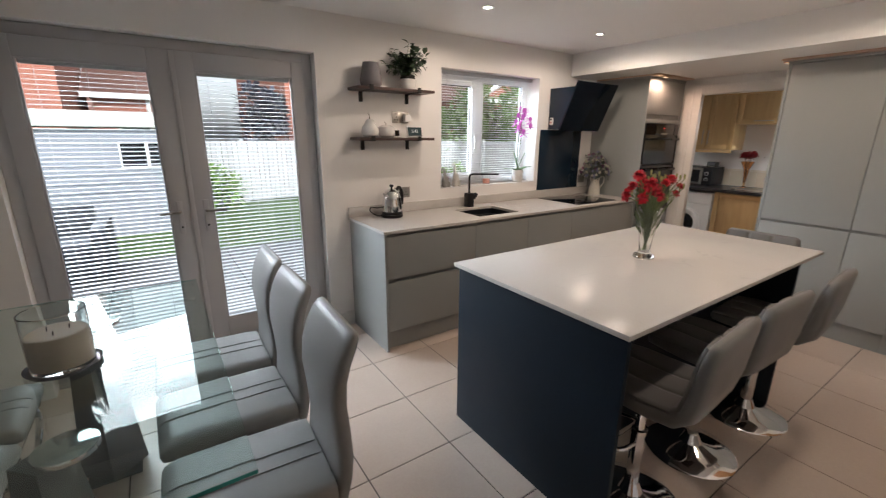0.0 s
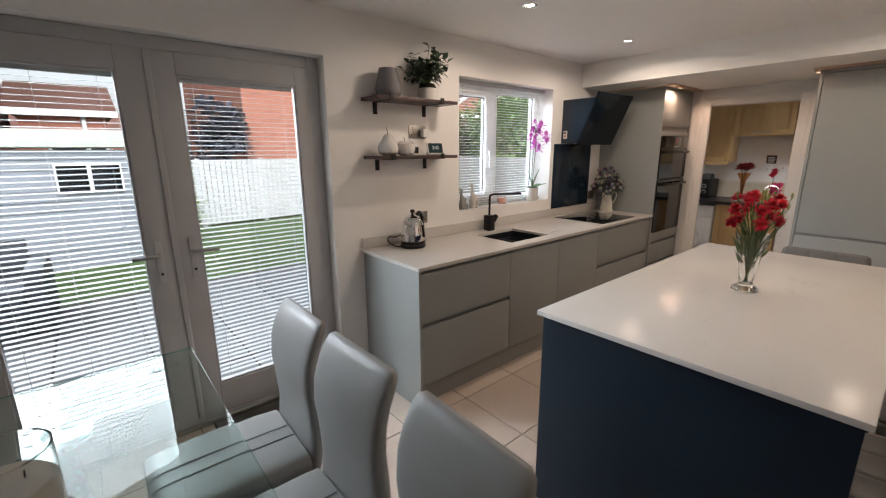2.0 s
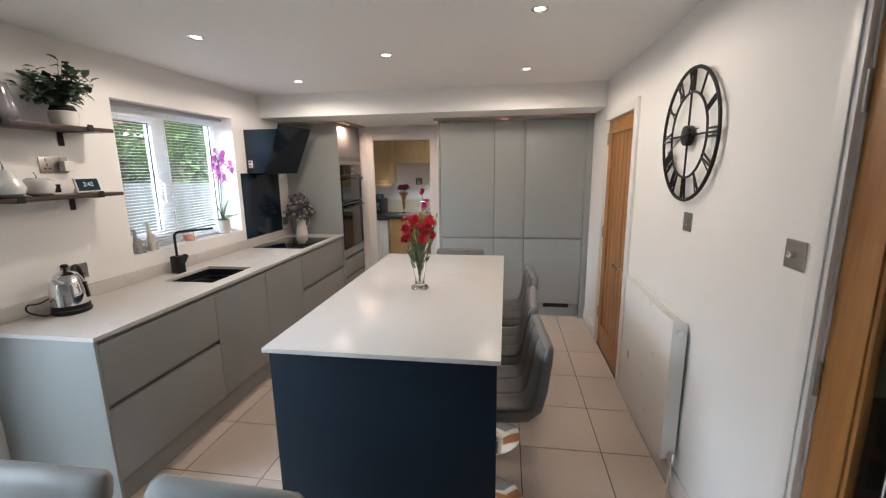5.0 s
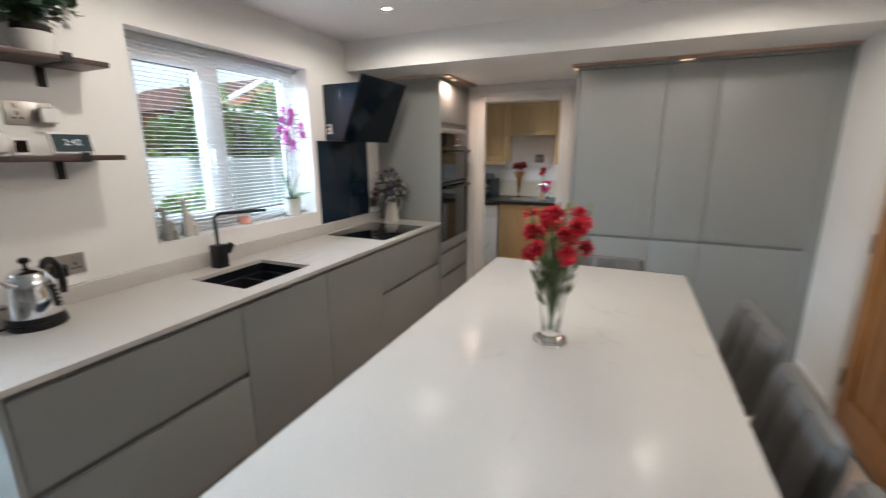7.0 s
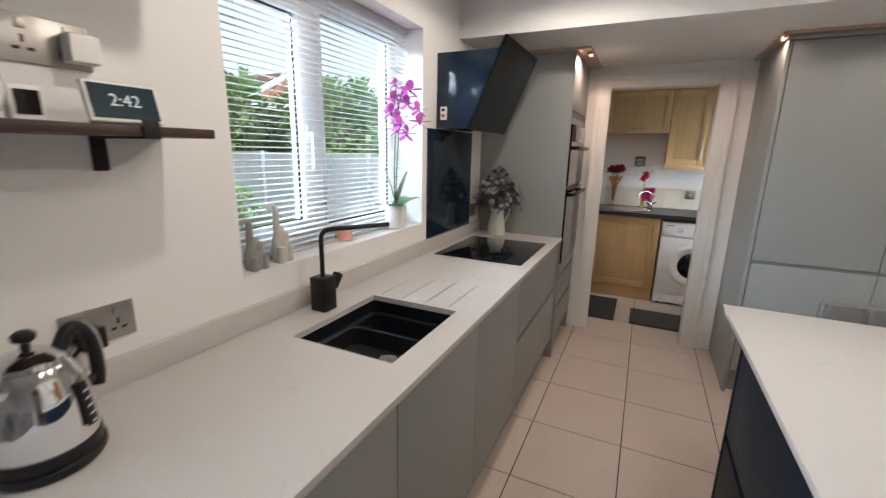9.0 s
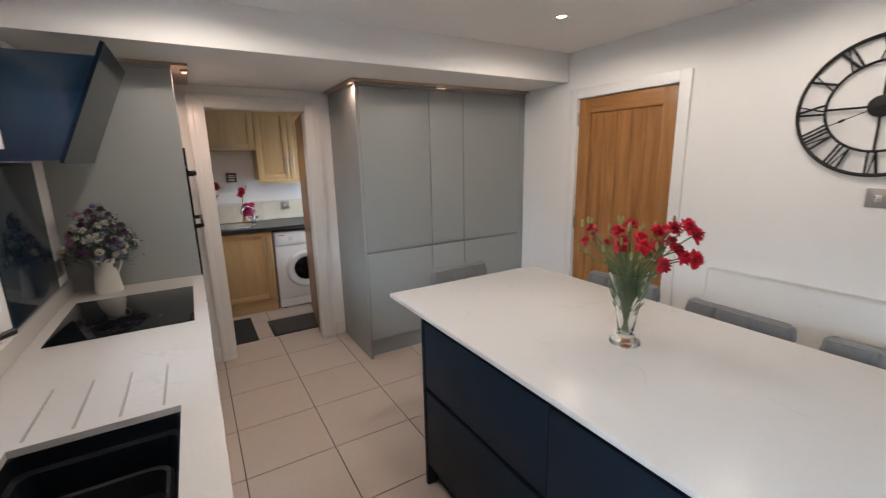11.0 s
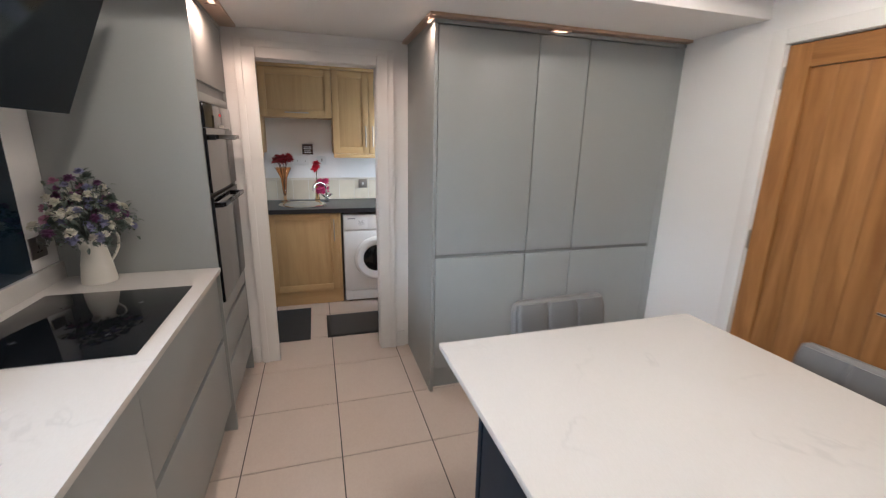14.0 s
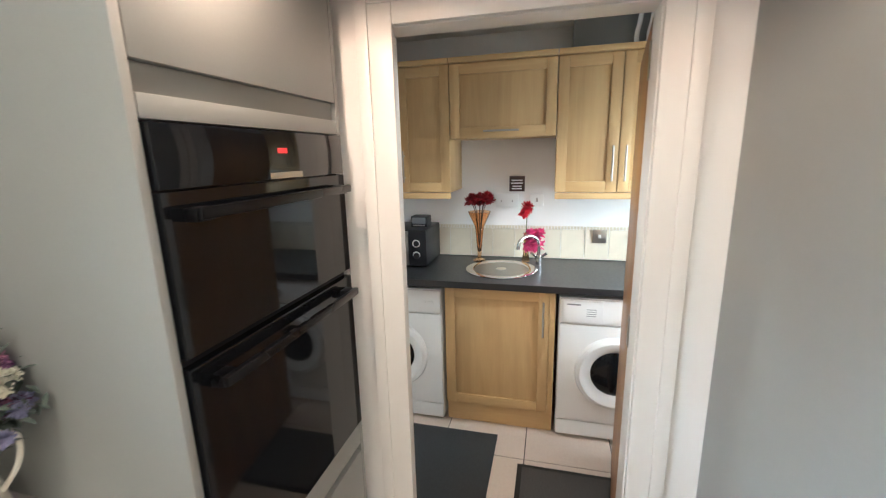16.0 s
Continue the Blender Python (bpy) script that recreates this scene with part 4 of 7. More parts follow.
def plate(name, x, y, z, w, h, facing, label, sockets=0, knob=False, switch=False):
    """A steel wall plate. facing -1: on the window wall, 1: on the south wall."""
    p = thing(name, (x, y, z), label, "socket" if sockets else "switch")
    f = -facing

    def bx(a0, a1, d0, d1, c0, c1):
        ys_ = sorted((y - f * d0, y - f * d1))
        return box((x + a0, x + a1, ys_[0], ys_[1], z + c0, z + c1))
    part("plate", bx(-w / 2, w / 2, 0.0005, 0.006, -h / 2, h / 2), M_STEEL, p, "", 0.0015)
    for k in range(sockets):
        cx = -w / 4 + k * w / 2 if sockets == 2 else 0
        for hx, hz, hw, hh in ((0, 0.0, 0.003, 0.007), (-0.011, -0.018, 0.006, 0.003), (0.011, -0.018, 0.006, 0.003)):
            part("pin_hole", bx(cx + hx - hw, cx + hx + hw, 0.0061, 0.0066, hz - hh, hz + hh), M_BLACK, p)
        part("rocker", bx(cx - 0.007, cx + 0.007, 0.0061, 0.01, 0.018, 0.036), M_STEEL, p, "", 0.001)
    if knob:
        part("dimmer_knob", rod((x, y - f * 0.006, z), (x, y - f * 0.026, z), 0.011, 20), M_CHROME, p, "", 0.001)
    if switch:
        part("rocker", bx(-0.012, 0.012, 0.0061, 0.012, -0.016, 0.016), M_CHROME, p, "", 0.002)
    return p


plate("socket", 1.863, N, 1.674, 0.147, 0.087, -1, "brushed steel double socket above the lower shelf", 2)
plug = thing("plug_charger", (1.905, N - 0.03, 1.66), "white plug-in charger in the steel socket", "charger")
part("body", box((1.882, 1.936, N - 0.05, N - 0.0105, 1.64, 1.695)), M_WHITEPL, plug, "", 0.006, 3)
plate("socket", 1.868, N, 1.073, 0.147, 0.087, -1, "brushed steel double socket behind the kettle", 2)
plate("socket", 4.195, N, 1.075, 0.1, 0.087, -1, "dark steel socket beside the hob splashback", 1)
plate("fused_switch", 2.02, S, 1.363, 0.088, 0.088, 1, "brushed steel switch plate below the wall clock", 0, False, True)
plate("dimmer_switch", 1.256, S, 1.363, 0.088, 0.088, 1, "brushed steel dimmer switch beside the glazed door", 0, True)

# ---------------------------------------------------------------- downlights
for sx, sy in SPOTS:
    zc = CEIL
    d = thing("downlight", (sx, sy, zc), "lit recessed chrome downlight in the ceiling", "downlight", "ceiling downlights")
    part("bezel", lathe(sx, sy, zc, [(0.026, -0.0005), (0.042, -0.0005), (0.042, -0.003), (0.037, -0.005), (0.027, -0.002), (0.026, -0.0005)], 28), M_CHROME, d)
    part("bulb", lathe(sx, sy, zc, [(0.0, -0.0015), (0.025, -0.0015), (0.025, -0.0003), (0, -0.0003)], 24), M_LAMP, d, "glowing warm lamp face")

for (sx, sy), (w_, d_) in zip(CAB_LIGHTS, ((0.05, 0.02), (0.05, 0.014), (0.018, 0.06))):
    d = thing("cabinet_light_fitting", (sx, sy, 2.117), "small lit steel light fitting under the pelmet", "light fitting", "over-cabinet lights")
    part("case", box((sx - w_, sx + w_, sy - d_, sy + d_, 2.108, 2.117)), M_LAMPTINT, d, "", 0.002)
    part("lens", box((sx - w_ * 0.6, sx + w_ * 0.6, sy - d_ * 0.6, sy + d_ * 0.6, 2.1055, 2.1078)), M_LENS, d, "glowing warm lens")

# ---------------------------------------------------------------- radiator
rad = thing("radiator", (2.27, S + 0.05, 0.2), "white panel radiator with a top grille on the wall", "radiator")
rx0, rx1, rz0, rz1 = 1.875, 2.668, 0.185, 0.905
RF, RB = S + 0.078, S + 0.016
part("panel", box((rx0 + 0.004, rx1 - 0.004, RF - 0.014, RF, rz0, rz1 - 0.004)), M_RADIATOR, rad, "", 0.005)
part("back_panel", box((rx0 + 0.004, rx1 - 0.004, RB, RB + 0.011, rz0, rz1 - 0.004)), M_RADIATOR, rad, "", 0.004)
for xa in (rx0, rx1 - 0.003):
    part("side_cover", box((xa, xa + 0.003, RB - 0.003, RF + 0.002, rz0 + 0.01, rz1)), M_RADIATOR, rad, "", 0.001)
part("top_grille", box((rx0 + 0.004, rx1 - 0.004, RB - 0.001, RB + 0.006, rz1 - 0.003, rz1 + 0.001), (rx0 + 0.004, rx1 - 0.004, RF - 0.006, RF + 0.001, rz1 - 0.003, rz1 + 0.001),
                       *[(xx, xx + 0.005, RB + 0.0062, RF - 0.0062, rz1 - 0.003, rz1 + 0.0005) for xx in np.arange(rx0 + 0.01, rx1 - 0.01, 0.013)]), M_RADIATOR, rad)
RM = (RF + RB) / 2
part("bleed_cap", rod((rx0 - 0.014, RM, rz1 - 0.045), (rx0 - 0.0005, RM, rz1 - 0.045), 0.014, 16), M_CHROME, rad, "", 0.002)
vv = part("valve", rod((rx0 - 0.05, RM, rz0 + 0.03), (rx0 - 0.0005, RM, rz0 + 0.03), 0.012, 14), M_CHROME, rad)
part("valve_cap", cyl(rx0 - 0.04, RM, rz0 + 0.03, rz0 + 0.075, 0.016, seg=16), M_CHROME, vv, "", 0.003)
part("pipe", rod((rx0 - 0.04, RM, 0.002), (rx0 - 0.04, RM, rz0 + 0.03), 0.0075), M_CHROME, vv)
for bxx in (2.05, 2.5):
    part("bracket", box((bxx, bxx + 0.03, S + 0.0005, RB - 0.0005, 0.4, 0.75)), M_RADIATOR, rad)

# ---------------------------------------------------------------- wall clock
clock = thing("wall_clock", (2.063, S + 0.02, 1.763), "large black iron skeleton clock with roman numerals", "clock")
CX, CZ, CY = 2.063, 1.763, S + 0.022


def torus(R, r, name):
    bm = bmesh.new()
    rings_ = []
    for k in range(72):
        a = 2 * math.pi * k / 72
        rings_.append([bm.verts.new((CX + (R + r * math.cos(b)) * math.cos(a), CY + r * 0.9 * math.sin(b), CZ + (R + r * math.cos(b)) * math.sin(a))) for b in [2 * math.pi * s / 8 for s in range(8)]])
    for k in range(72):
        a, b = rings_[k], rings_[(k + 1) % 72]
        for s in range(8):
            bm.faces.new((a[s], a[(s + 1) % 8], b[(s + 1) % 8], b[s]))
    part(name, bm, M_IRON, clock)


torus(0.298, 0.0085, "outer_ring")
torus(0.193, 0.006, "inner_ring")


def on_clock(angle, u, v):
    """A point at a clockwise angle from twelve, u across and v outwards, as seen from the room."""
    a = radians(angle)
    return Vector((CX - (v * math.sin(a) + u * math.cos(a)), CY, CZ + v * math.cos(a) - u * math.sin(a)))


STROKES = {1: "I", 2: "II", 3: "III", 4: "IV", 5: "V", 6: "VI", 7: "VII", 8: "VIII", 9: "IX", 10: "X", 11: "XI", 12: "XII"}
for hour, text in STROKES.items():
    bm = bmesh.new()
    wid = {"I": 0.017, "V": 0.034, "X": 0.036}
    u = -sum(wid[c] for c in text) / 2
    for c in text:
        m = u + wid[c] / 2
        bars = {"I": [(m, m, 0.005)], "V": [(m - 0.014, m, 0.0055), (m + 0.014, m, 0.003)], "X": [(m - 0.014, m + 0.014, 0.0055), (m + 0.014, m - 0.014, 0.003)]}[c]
        for ua, ub, r in bars:
            rod(on_clock(hour * 30, ua, 0.292), on_clock(hour * 30, ub, 0.197), r, 8, bm)
        u += wid[c]
    part("numeral", bm, M_IRON, clock)
for a in (0, 90, 180, 270):
    part("spoke", rod(on_clock(a, 0, 0.04), on_clock(a, 0, 0.19), 0.005, 8), M_IRON, clock)
part("hub", rod((CX, CY - 0.015, CZ), (CX, CY + 0.016, CZ), 0.046, 32), M_IRON, clock, "", 0.005)


def hand(name, angle, length, w):
    bm = rod(on_clock(angle, 0, 0), on_clock(angle, 0, length), w, 6)
    bmesh.ops.create_icosphere(bm, subdivisions=1, radius=1, matrix=Matrix.Translation(on_clock(angle, 0, length * 0.7)) @ Matrix.Rotation(radians(angle), 4, "Y").inverted() @ Matrix.Diagonal((w * 3.5, w, w * 9, 1)))
    bmesh.ops.translate(bm, verts=bm.verts, vec=(0, 0.02, 0))
    part(name, bm, M_IRON, clock)


hand("hour_pointer", 82, 0.16, 0.0022)
hand("minute_pointer", 246, 0.19, 0.002)

# ---------------------------------------------------------------- dining table and chairs
TX = -0.17
table = thing("dining_table", (TX, 2.06, 0), "rectangular clear glass dining table on grey pedestals", "dining table")
bm = box((TX - 0.45, TX + 0.45, 1.231, 2.885, 0.738, 0.75))
part("glass_top", bm, M_GREENGLASS, table, "clear greenish glass table top", smooth=0).visible_shadow = False
for ya, yb in ((1.2305, 1.2311), (2.8849, 2.8855)):
    part("glass_edge", box((TX - 0.449, TX + 0.449, ya, yb, 0.739, 0.749)), M_EDGE, table)
M_PED = mat("graphite_gloss", (0.13, 0.14, 0.15), 0.2, vary=0.06)
for py in (1.6, 2.5):
    ped = part("pedestal", lathe(TX, py, 0, [(0.0, 0.013), (0.125, 0.013), (0.11, 0.2), (0.085, 0.5), (0.065, 0.72), (0, 0.72)], 4), M_PED, table, "tapered graphite pedestal", 0.004)
    part("mount_disc", cyl(TX + 0.05, py, 0.7205, 0.7375, 0.072), M_CHROME, ped, "polished steel disc", 0.002)
    part("foot_plate", box((TX - 0.1, TX + 0.1, py - 0.1, py + 0.1, 0.0005, 0.0125)), M_PED, ped, "", 0.003)


def loft(rows, bm=None, cap=True):
    """A skin over closed rows of points."""
    bm = bm or bmesh.new()
    rs = [[bm.verts.new(p) for p in row] for row in rows]
    for a, b in zip(rs, rs[1:]):
        bridge(bm, a, b)
    if cap:
        bm.faces.new(rs[0])
        bm.faces.new(list(reversed(rs[-1])))
    return bm


def pad_row(c, across, thick_dir, w, t, e=0.4, seg=20):
    """A rounded oblong outline round c."""
    out = []
    for k in range(seg):
        a = 2 * math.pi * k / seg
        cu, su = math.cos(a), math.sin(a)
        out.append(c + across * (w / 2 * math.copysign(abs(cu) ** e, cu)) + thick_dir * (t / 2 * math.copysign(abs(su) ** 0.6, su)))
    return out


def dining_chair():
    """Built at the origin with its back towards +x."""
    ch = thing("dining_chair", (0, 0, 0), "high-backed grey faux leather dining chair on bent chrome legs", "chair", "chairs at the glass table")
    A = Vector((0, 1, 0))
    path = [(0.165, 0.40), (0.178, 0.47), (0.186, 0.55), (0.180, 0.65), (0.172, 0.74), (0.178, 0.82), (0.196, 0.88), (0.220, 0.932), (0.232, 0.954), (0.240, 0.965)]
    wide = [0.375, 0.38, 0.384, 0.388, 0.392, 0.394, 0.39, 0.384, 0.37, 0.335]
    th = [0.05, 0.055, 0.055, 0.055, 0.055, 0.052, 0.05, 0.045, 0.036, 0.018]
    rows = []
    for k, (px, pz) in enumerate(path):
        a, b = path[max(k - 1, 0)], path[min(k + 1, len(path) - 1)]
        d = Vector((b[0] - a[0], 0, b[1] - a[1])).normalized()
        rows.append(pad_row(Vector((px, 0, pz)), A, Vector((d.z, 0, -d.x)), wide[k], th[k], 0.28))
    back = part("backrest", loft(rows), M_LEATHER, ch, smooth=75)
    rows = []
    for px, w, zc, t in ((-0.325, 0.36, 0.446, 0.02), (-0.315, 0.39, 0.446, 0.06), (-0.275, 0.395, 0.448, 0.085), (-0.08, 0.405, 0.447, 0.088), (0.08, 0.405, 0.446, 0.085), (0.145, 0.395, 0.445, 0.08)):
        rows.append(pad_row(Vector((px, 0, zc)), A, Vector((0, 0, 1)), w, t, 0.3))
    seat = part("seat", loft(rows), M_LEATHER, ch, smooth=75)
    for sy in (-0.035, 0.035):
        part("seam", tube([(-0.315, sy, 0.476), (-0.275, sy, 0.4905), (-0.08, sy, 0.4915), (0.08, sy, 0.489), (0.14, sy, 0.4855)], 0.0022, 5), M_PIPING, seat)
    for sy in (-0.17, 0.17):
        part("leg", tube([(0.16, sy, 0.40), (0.0, sy, 0.395), (-0.2, sy, 0.39), (-0.265, sy, 0.37), (-0.282, sy, 0.30), (-0.25, sy, 0.15), (-0.23, sy, 0.05), (-0.19, sy, 0.018), (0.0, sy, 0.014), (0.21, sy, 0.014)], 0.0135, 10), M_CHROME, ch, "bent chrome tube leg")
    part("floor_bar", rod((0.205, -0.17, 0.014), (0.205, 0.17, 0.014), 0.0135, 10), M_CHROME, ch)
    return ch


first = dining_chair()
first.matrix_basis = pose(0.372, 1.549, 0, 0, 0, -2)
for yy, rz in ((2.01, 1), (2.452, -1)):
    copy_thing(first, pose(0.37, yy, 0, 0, 0, rz))
for yy, rz in ((1.54, 181), (1.98, 178), (2.42, 180)):
    copy_thing(first, pose(2 * TX - 0.345, yy, 0, 0, 0, rz))

candle = thing("jar_candle", (-0.18, 2.1, 0.75), "large cream three-wick candle in a glass jar", "candle")
part("tray", lathe(-0.18, 2.1, 0.7508, [(0, 0), (0.10, 0), (0.108, 0.012), (0.104, 0.014), (0.097, 0.006), (0, 0.006)], 40), M_PED, candle, "dark grey round tray")
part("jar", lathe(-0.18, 2.1, 0.758, [(0, 0), (0.088, 0), (0.09, 0.004), (0.09, 0.2), (0.087, 0.202), (0.085, 0.2), (0.085, 0.012), (0, 0.012)], 48), M_GLASS, candle, "clear glass jar")
wax = part("wax", lathe(-0.18, 2.1, 0.771, [(0, 0), (0.0842, 0), (0.0842, 0.112), (0.08, 0.116), (0.05, 0.113), (0, 0.114)], 40), mat("cream_wax", (0.72, 0.64, 0.54), 0.5, vary=0.06), candle)
for k in range(3):
    a = 2.1 * k + 0.4
    part("wick", rod((-0.18 + 0.035 * math.cos(a), 2.1 + 0.035 * math.sin(a), 0.884), (-0.178 + 0.035 * math.cos(a), 2.1 + 0.035 * math.sin(a), 0.9), 0.0015, 6), M_BLACK, wax)


# ---------------------------------------------------------------- bar stools
def bar_stool():
    """Built at the origin with its back towards -y."""
    st = thing("bar_stool", (0, 0, 0), "grey quilted faux leather bar stool on a chrome pedestal", "bar stool", "stools round the island")
    A = Vector((1, 0, 0))
    part("base", lathe(0, 0, 0, [(0, 0.0005), (0.205, 0.0005), (0.207, 0.006), (0.2, 0.012), (0.12, 0.03), (0.05, 0.055), (0.036, 0.085), (0.03, 0.1), (0, 0.1)], 56), M_CHROME, st, "round trumpet-shaped chrome base")
    part("column", lathe(0, 0, 0.1, [(0, 0), (0.028, 0), (0.028, 0.24), (0.03, 0.242), (0.03, 0.262), (0.02, 0.265), (0.02, 0.44), (0, 0.44)], 28), M_CHROME, st, "chrome gas-lift column")
    part("foot_rest", tube([(0.028, 0, 0.3), (0.11, 0.02, 0.3), (0.13, 0.1, 0.3), (0.09, 0.175, 0.3), (0, 0.195, 0.3), (-0.09, 0.175, 0.3), (-0.13, 0.1, 0.3), (-0.11, 0.02, 0.3), (-0.028, 0, 0.3)], 0.0095, 10), M_CHROME, st, "chrome foot rest loop")
    part("mount_plate", box((-0.09, 0.09, -0.08, 0.08, 0.541, 0.556)), M_BLACK, st, "", 0.003)
    # the seat and back are one bent shell
    path = [(0.195, 0.585), (0.185, 0.592), (0.1, 0.592), (0.0, 0.588), (-0.1, 0.588), (-0.18, 0.598), (-0.222, 0.635), (-0.24, 0.71), (-0.25, 0.79), (-0.26, 0.86), (-0.267, 0.9), (-0.27, 0.914)]
    wide = [0.36, 0.39, 0.405, 0.41, 0.415, 0.42, 0.425, 0.43, 0.435, 0.435, 0.42, 0.38]
    th = [0.03, 0.055, 0.068, 0.07, 0.07, 0.07, 0.068, 0.062, 0.058, 0.054, 0.044, 0.02]
    rows = []
    for k, (py, pz) in enumerate(path):
        a, b = path[max(k - 1, 0)], path[min(k + 1, len(path) - 1)]
        d = Vector((0, b[0] - a[0], b[1] - a[1])).normalized()
        rows.append(pad_row(Vector((0, py, pz)), A, Vector((0, d.z, -d.y)), wide[k], th[k], 0.3, 24))
    shell = part("shell", loft(rows), M_STOOL, st, smooth=75)
    # padded channels on the sitting side
    for c in (-0.135, 0.0, 0.135):
        rows = []
        for k in range(1, 11):
            py, pz = path[k]
            a, b = path[k - 1], path[k + 1]
            d = Vector((0, b[0] - a[0], b[1] - a[1])).normalized()
            nrm_ = Vector((0, -d.z, d.y))
            rows.append(pad_row(Vector((c * wide[k] / 0.42, py, pz)) - nrm_ * (th[k] / 2 - 0.004), A, nrm_, 0.128 * wide[k] / 0.42, 0.024, 0.5, 12))
        part("channel_pad", loft(rows), M_STOOL, shell, smooth=75)
    return st


stool = bar_stool()
stool.matrix_basis = pose(1.70, 1.048, 0, 0, 0, 4)
for sx, sy, rz in ((2.235, 1.052, -2), (2.80, 1.025, 3)):
    copy_thing(stool, pose(sx, sy, 0, 0, 0, rz))
copy_thing(stool, pose(3.30, 1.345, 0, 0, 0, 92))

# ---------------------------------------------------------------- shelves
for zt in (1.872, 1.518):
    sh = thing("wall_shelf", (1.75, N - 0.1, zt - 0.02), "dark walnut wall shelf on black brackets", "shelf", "shelves above the kettle")
    part("board", box((1.43, 2.065, N - 0.2, N - 0.001, zt - 0.02, zt)), M_SHELF, sh, "", 0.002)
    for bx_ in (1.53, 1.925):
        part("bracket", box((bx_ - 0.016, bx_ + 0.016, N - 0.004, N - 0.0005, zt - 0.095, zt - 0.0205), (bx_ - 0.016, bx_ + 0.016, N - 0.2, N - 0.0041, zt - 0.0245, zt - 0.0205),
                            (bx_ - 0.016, bx_ + 0.016, N - 0.206, N - 0.2015, zt - 0.0245, zt + 0.012)), M_IRON, sh, "black iron bracket", 0.0015)
ZU, ZL = 1.8725, 1.5185
lantern = thing("glass_hurricane", (1.575, 3.285, ZU), "smoky grey glass hurricane vase on the upper shelf", "vase")
part("shell", lathe(1.575, 3.285, ZU, [(0, 0), (0.06, 0), (0.078, 0.02), (0.082, 0.05), (0.056, 0.17), (0.052, 0.17), (0.077, 0.05), (0.073, 0.024), (0.058, 0.008), (0, 0.008)], 40),
     mat("smoky_glass", (0.20, 0.19, 0.205), 0.08, vary=0.1, scale=8), lantern)

M_LEAF = mat("ivy_leaf", (0.045, 0.085, 0.045), 0.45, vary=0.35, scale=14, rand=0.15)
M_STEM = mat("green_stem", (0.10, 0.15, 0.05), 0.6, vary=0.2)


def leaf(bm, at, d, size, curl=0.25, wide=0.55):
    """A small folded leaf from at along d."""
    d = Vector(d).normalized()
    s_ = d.cross(Vector((0, 0, 1)))
    s_ = (s_ if s_.length > 1e-3 else Vector((1, 0, 0))).normalized()
    u = s_.cross(d)
    pts = [at, at + d * size * 0.45 + s_ * size * wide / 2 + u * size * 0.06, at + d * size * 0.8 + s_ * size * wide * 0.3 - u * size * curl * 0.4, at + d * size - u * size * curl,
           at + d * size * 0.8 - s_ * size * wide * 0.3 - u * size * curl * 0.4, at + d * size * 0.45 - s_ * size * wide / 2 + u * size * 0.06]
    mid = [at + d * size * 0.45 - u * size * 0.03, at + d * size * 0.8 - u * size * curl * 0.55]
    v, m = [bm.verts.new(p) for p in pts], [bm.verts.new(p) for p in mid]
    for f in ((v[0], v[1], m[0]), (m[0], v[1], v[2], m[1]), (m[1], v[2], v[3]), (v[0], m[0], v[5]), (m[0], m[1], v[4], v[5]), (m[1], v[3], v[4])):
        bm.faces.new(f)


rng = random.Random(4)
plant = thing("potted_ivy", (1.88, 3.28, ZU), "trailing green ivy in a white pot on the shelf", "plant")
pot = part("pot", lathe(1.88, 3.28, ZU, [(0, 0), (0.052, 0), (0.062, 0.03), (0.064, 0.075), (0.06, 0.078), (0.057, 0.07), (0, 0.066)], 36), M_CERAM, plant, "white ceramic pot")
part("soil_rim", lathe(1.88, 3.28, ZU + 0.067, [(0.0, 0.0), (0.05, 0.0), (0.058, 0.02), (0.05, 0.035), (0, 0.03)], 20), mat("dark_basket", (0.02, 0.018, 0.016), 0.9, vary=0.4, scale=80), pot)
bm, bl = bmesh.new(), bmesh.new()
for k in range(34):
    a, el = rng.uniform(0, 2 * math.pi), rng.uniform(0.25, 1.35)
    L = rng.uniform(0.13, 0.24)
    p0 = Vector((1.88, 3.28, ZU + 0.09))
    p3 = p0 + Vector((math.cos(a) * math.cos(el) * L * 1.0, math.sin(a) * math.cos(el) * L * 0.6, math.sin(el) * L * 1.05))
    tube([p0, p0.lerp(p3, 0.5) + Vector((0, 0, 0.03)), p3], 0.0014, 4, bm)
    for q in range(9):
        c = p0.lerp(p3, 0.3 + 0.7 * q / 8) + Vector([rng.uniform(-0.018, 0.018) for _ in range(3)])
        leaf(bl, c, (rng.uniform(-1, 1), rng.uniform(-1, 0.7), rng.uniform(-0.4, 0.7)), rng.uniform(0.034, 0.058), 0.3, 0.85)
part("stem", bm, M_STEM, plant)
part("foliage", bl, M_LEAF, plant)


def fruit(name, x, profile, label):
    f = thing(name, (x, 3.27, ZL), label, "ornament")
    part("body", lathe(x, 3.27, ZL, profile, 36), M_CERAM, f)
    top = ZL + profile[-1][1]
    part("stalk", tube([(x, 3.27, top - 0.012), (x - 0.004, 3.268, top + 0.02), (x - 0.014, 3.265, top + 0.042)], 0.003, 6, taper=0.6), M_SHELF, f)


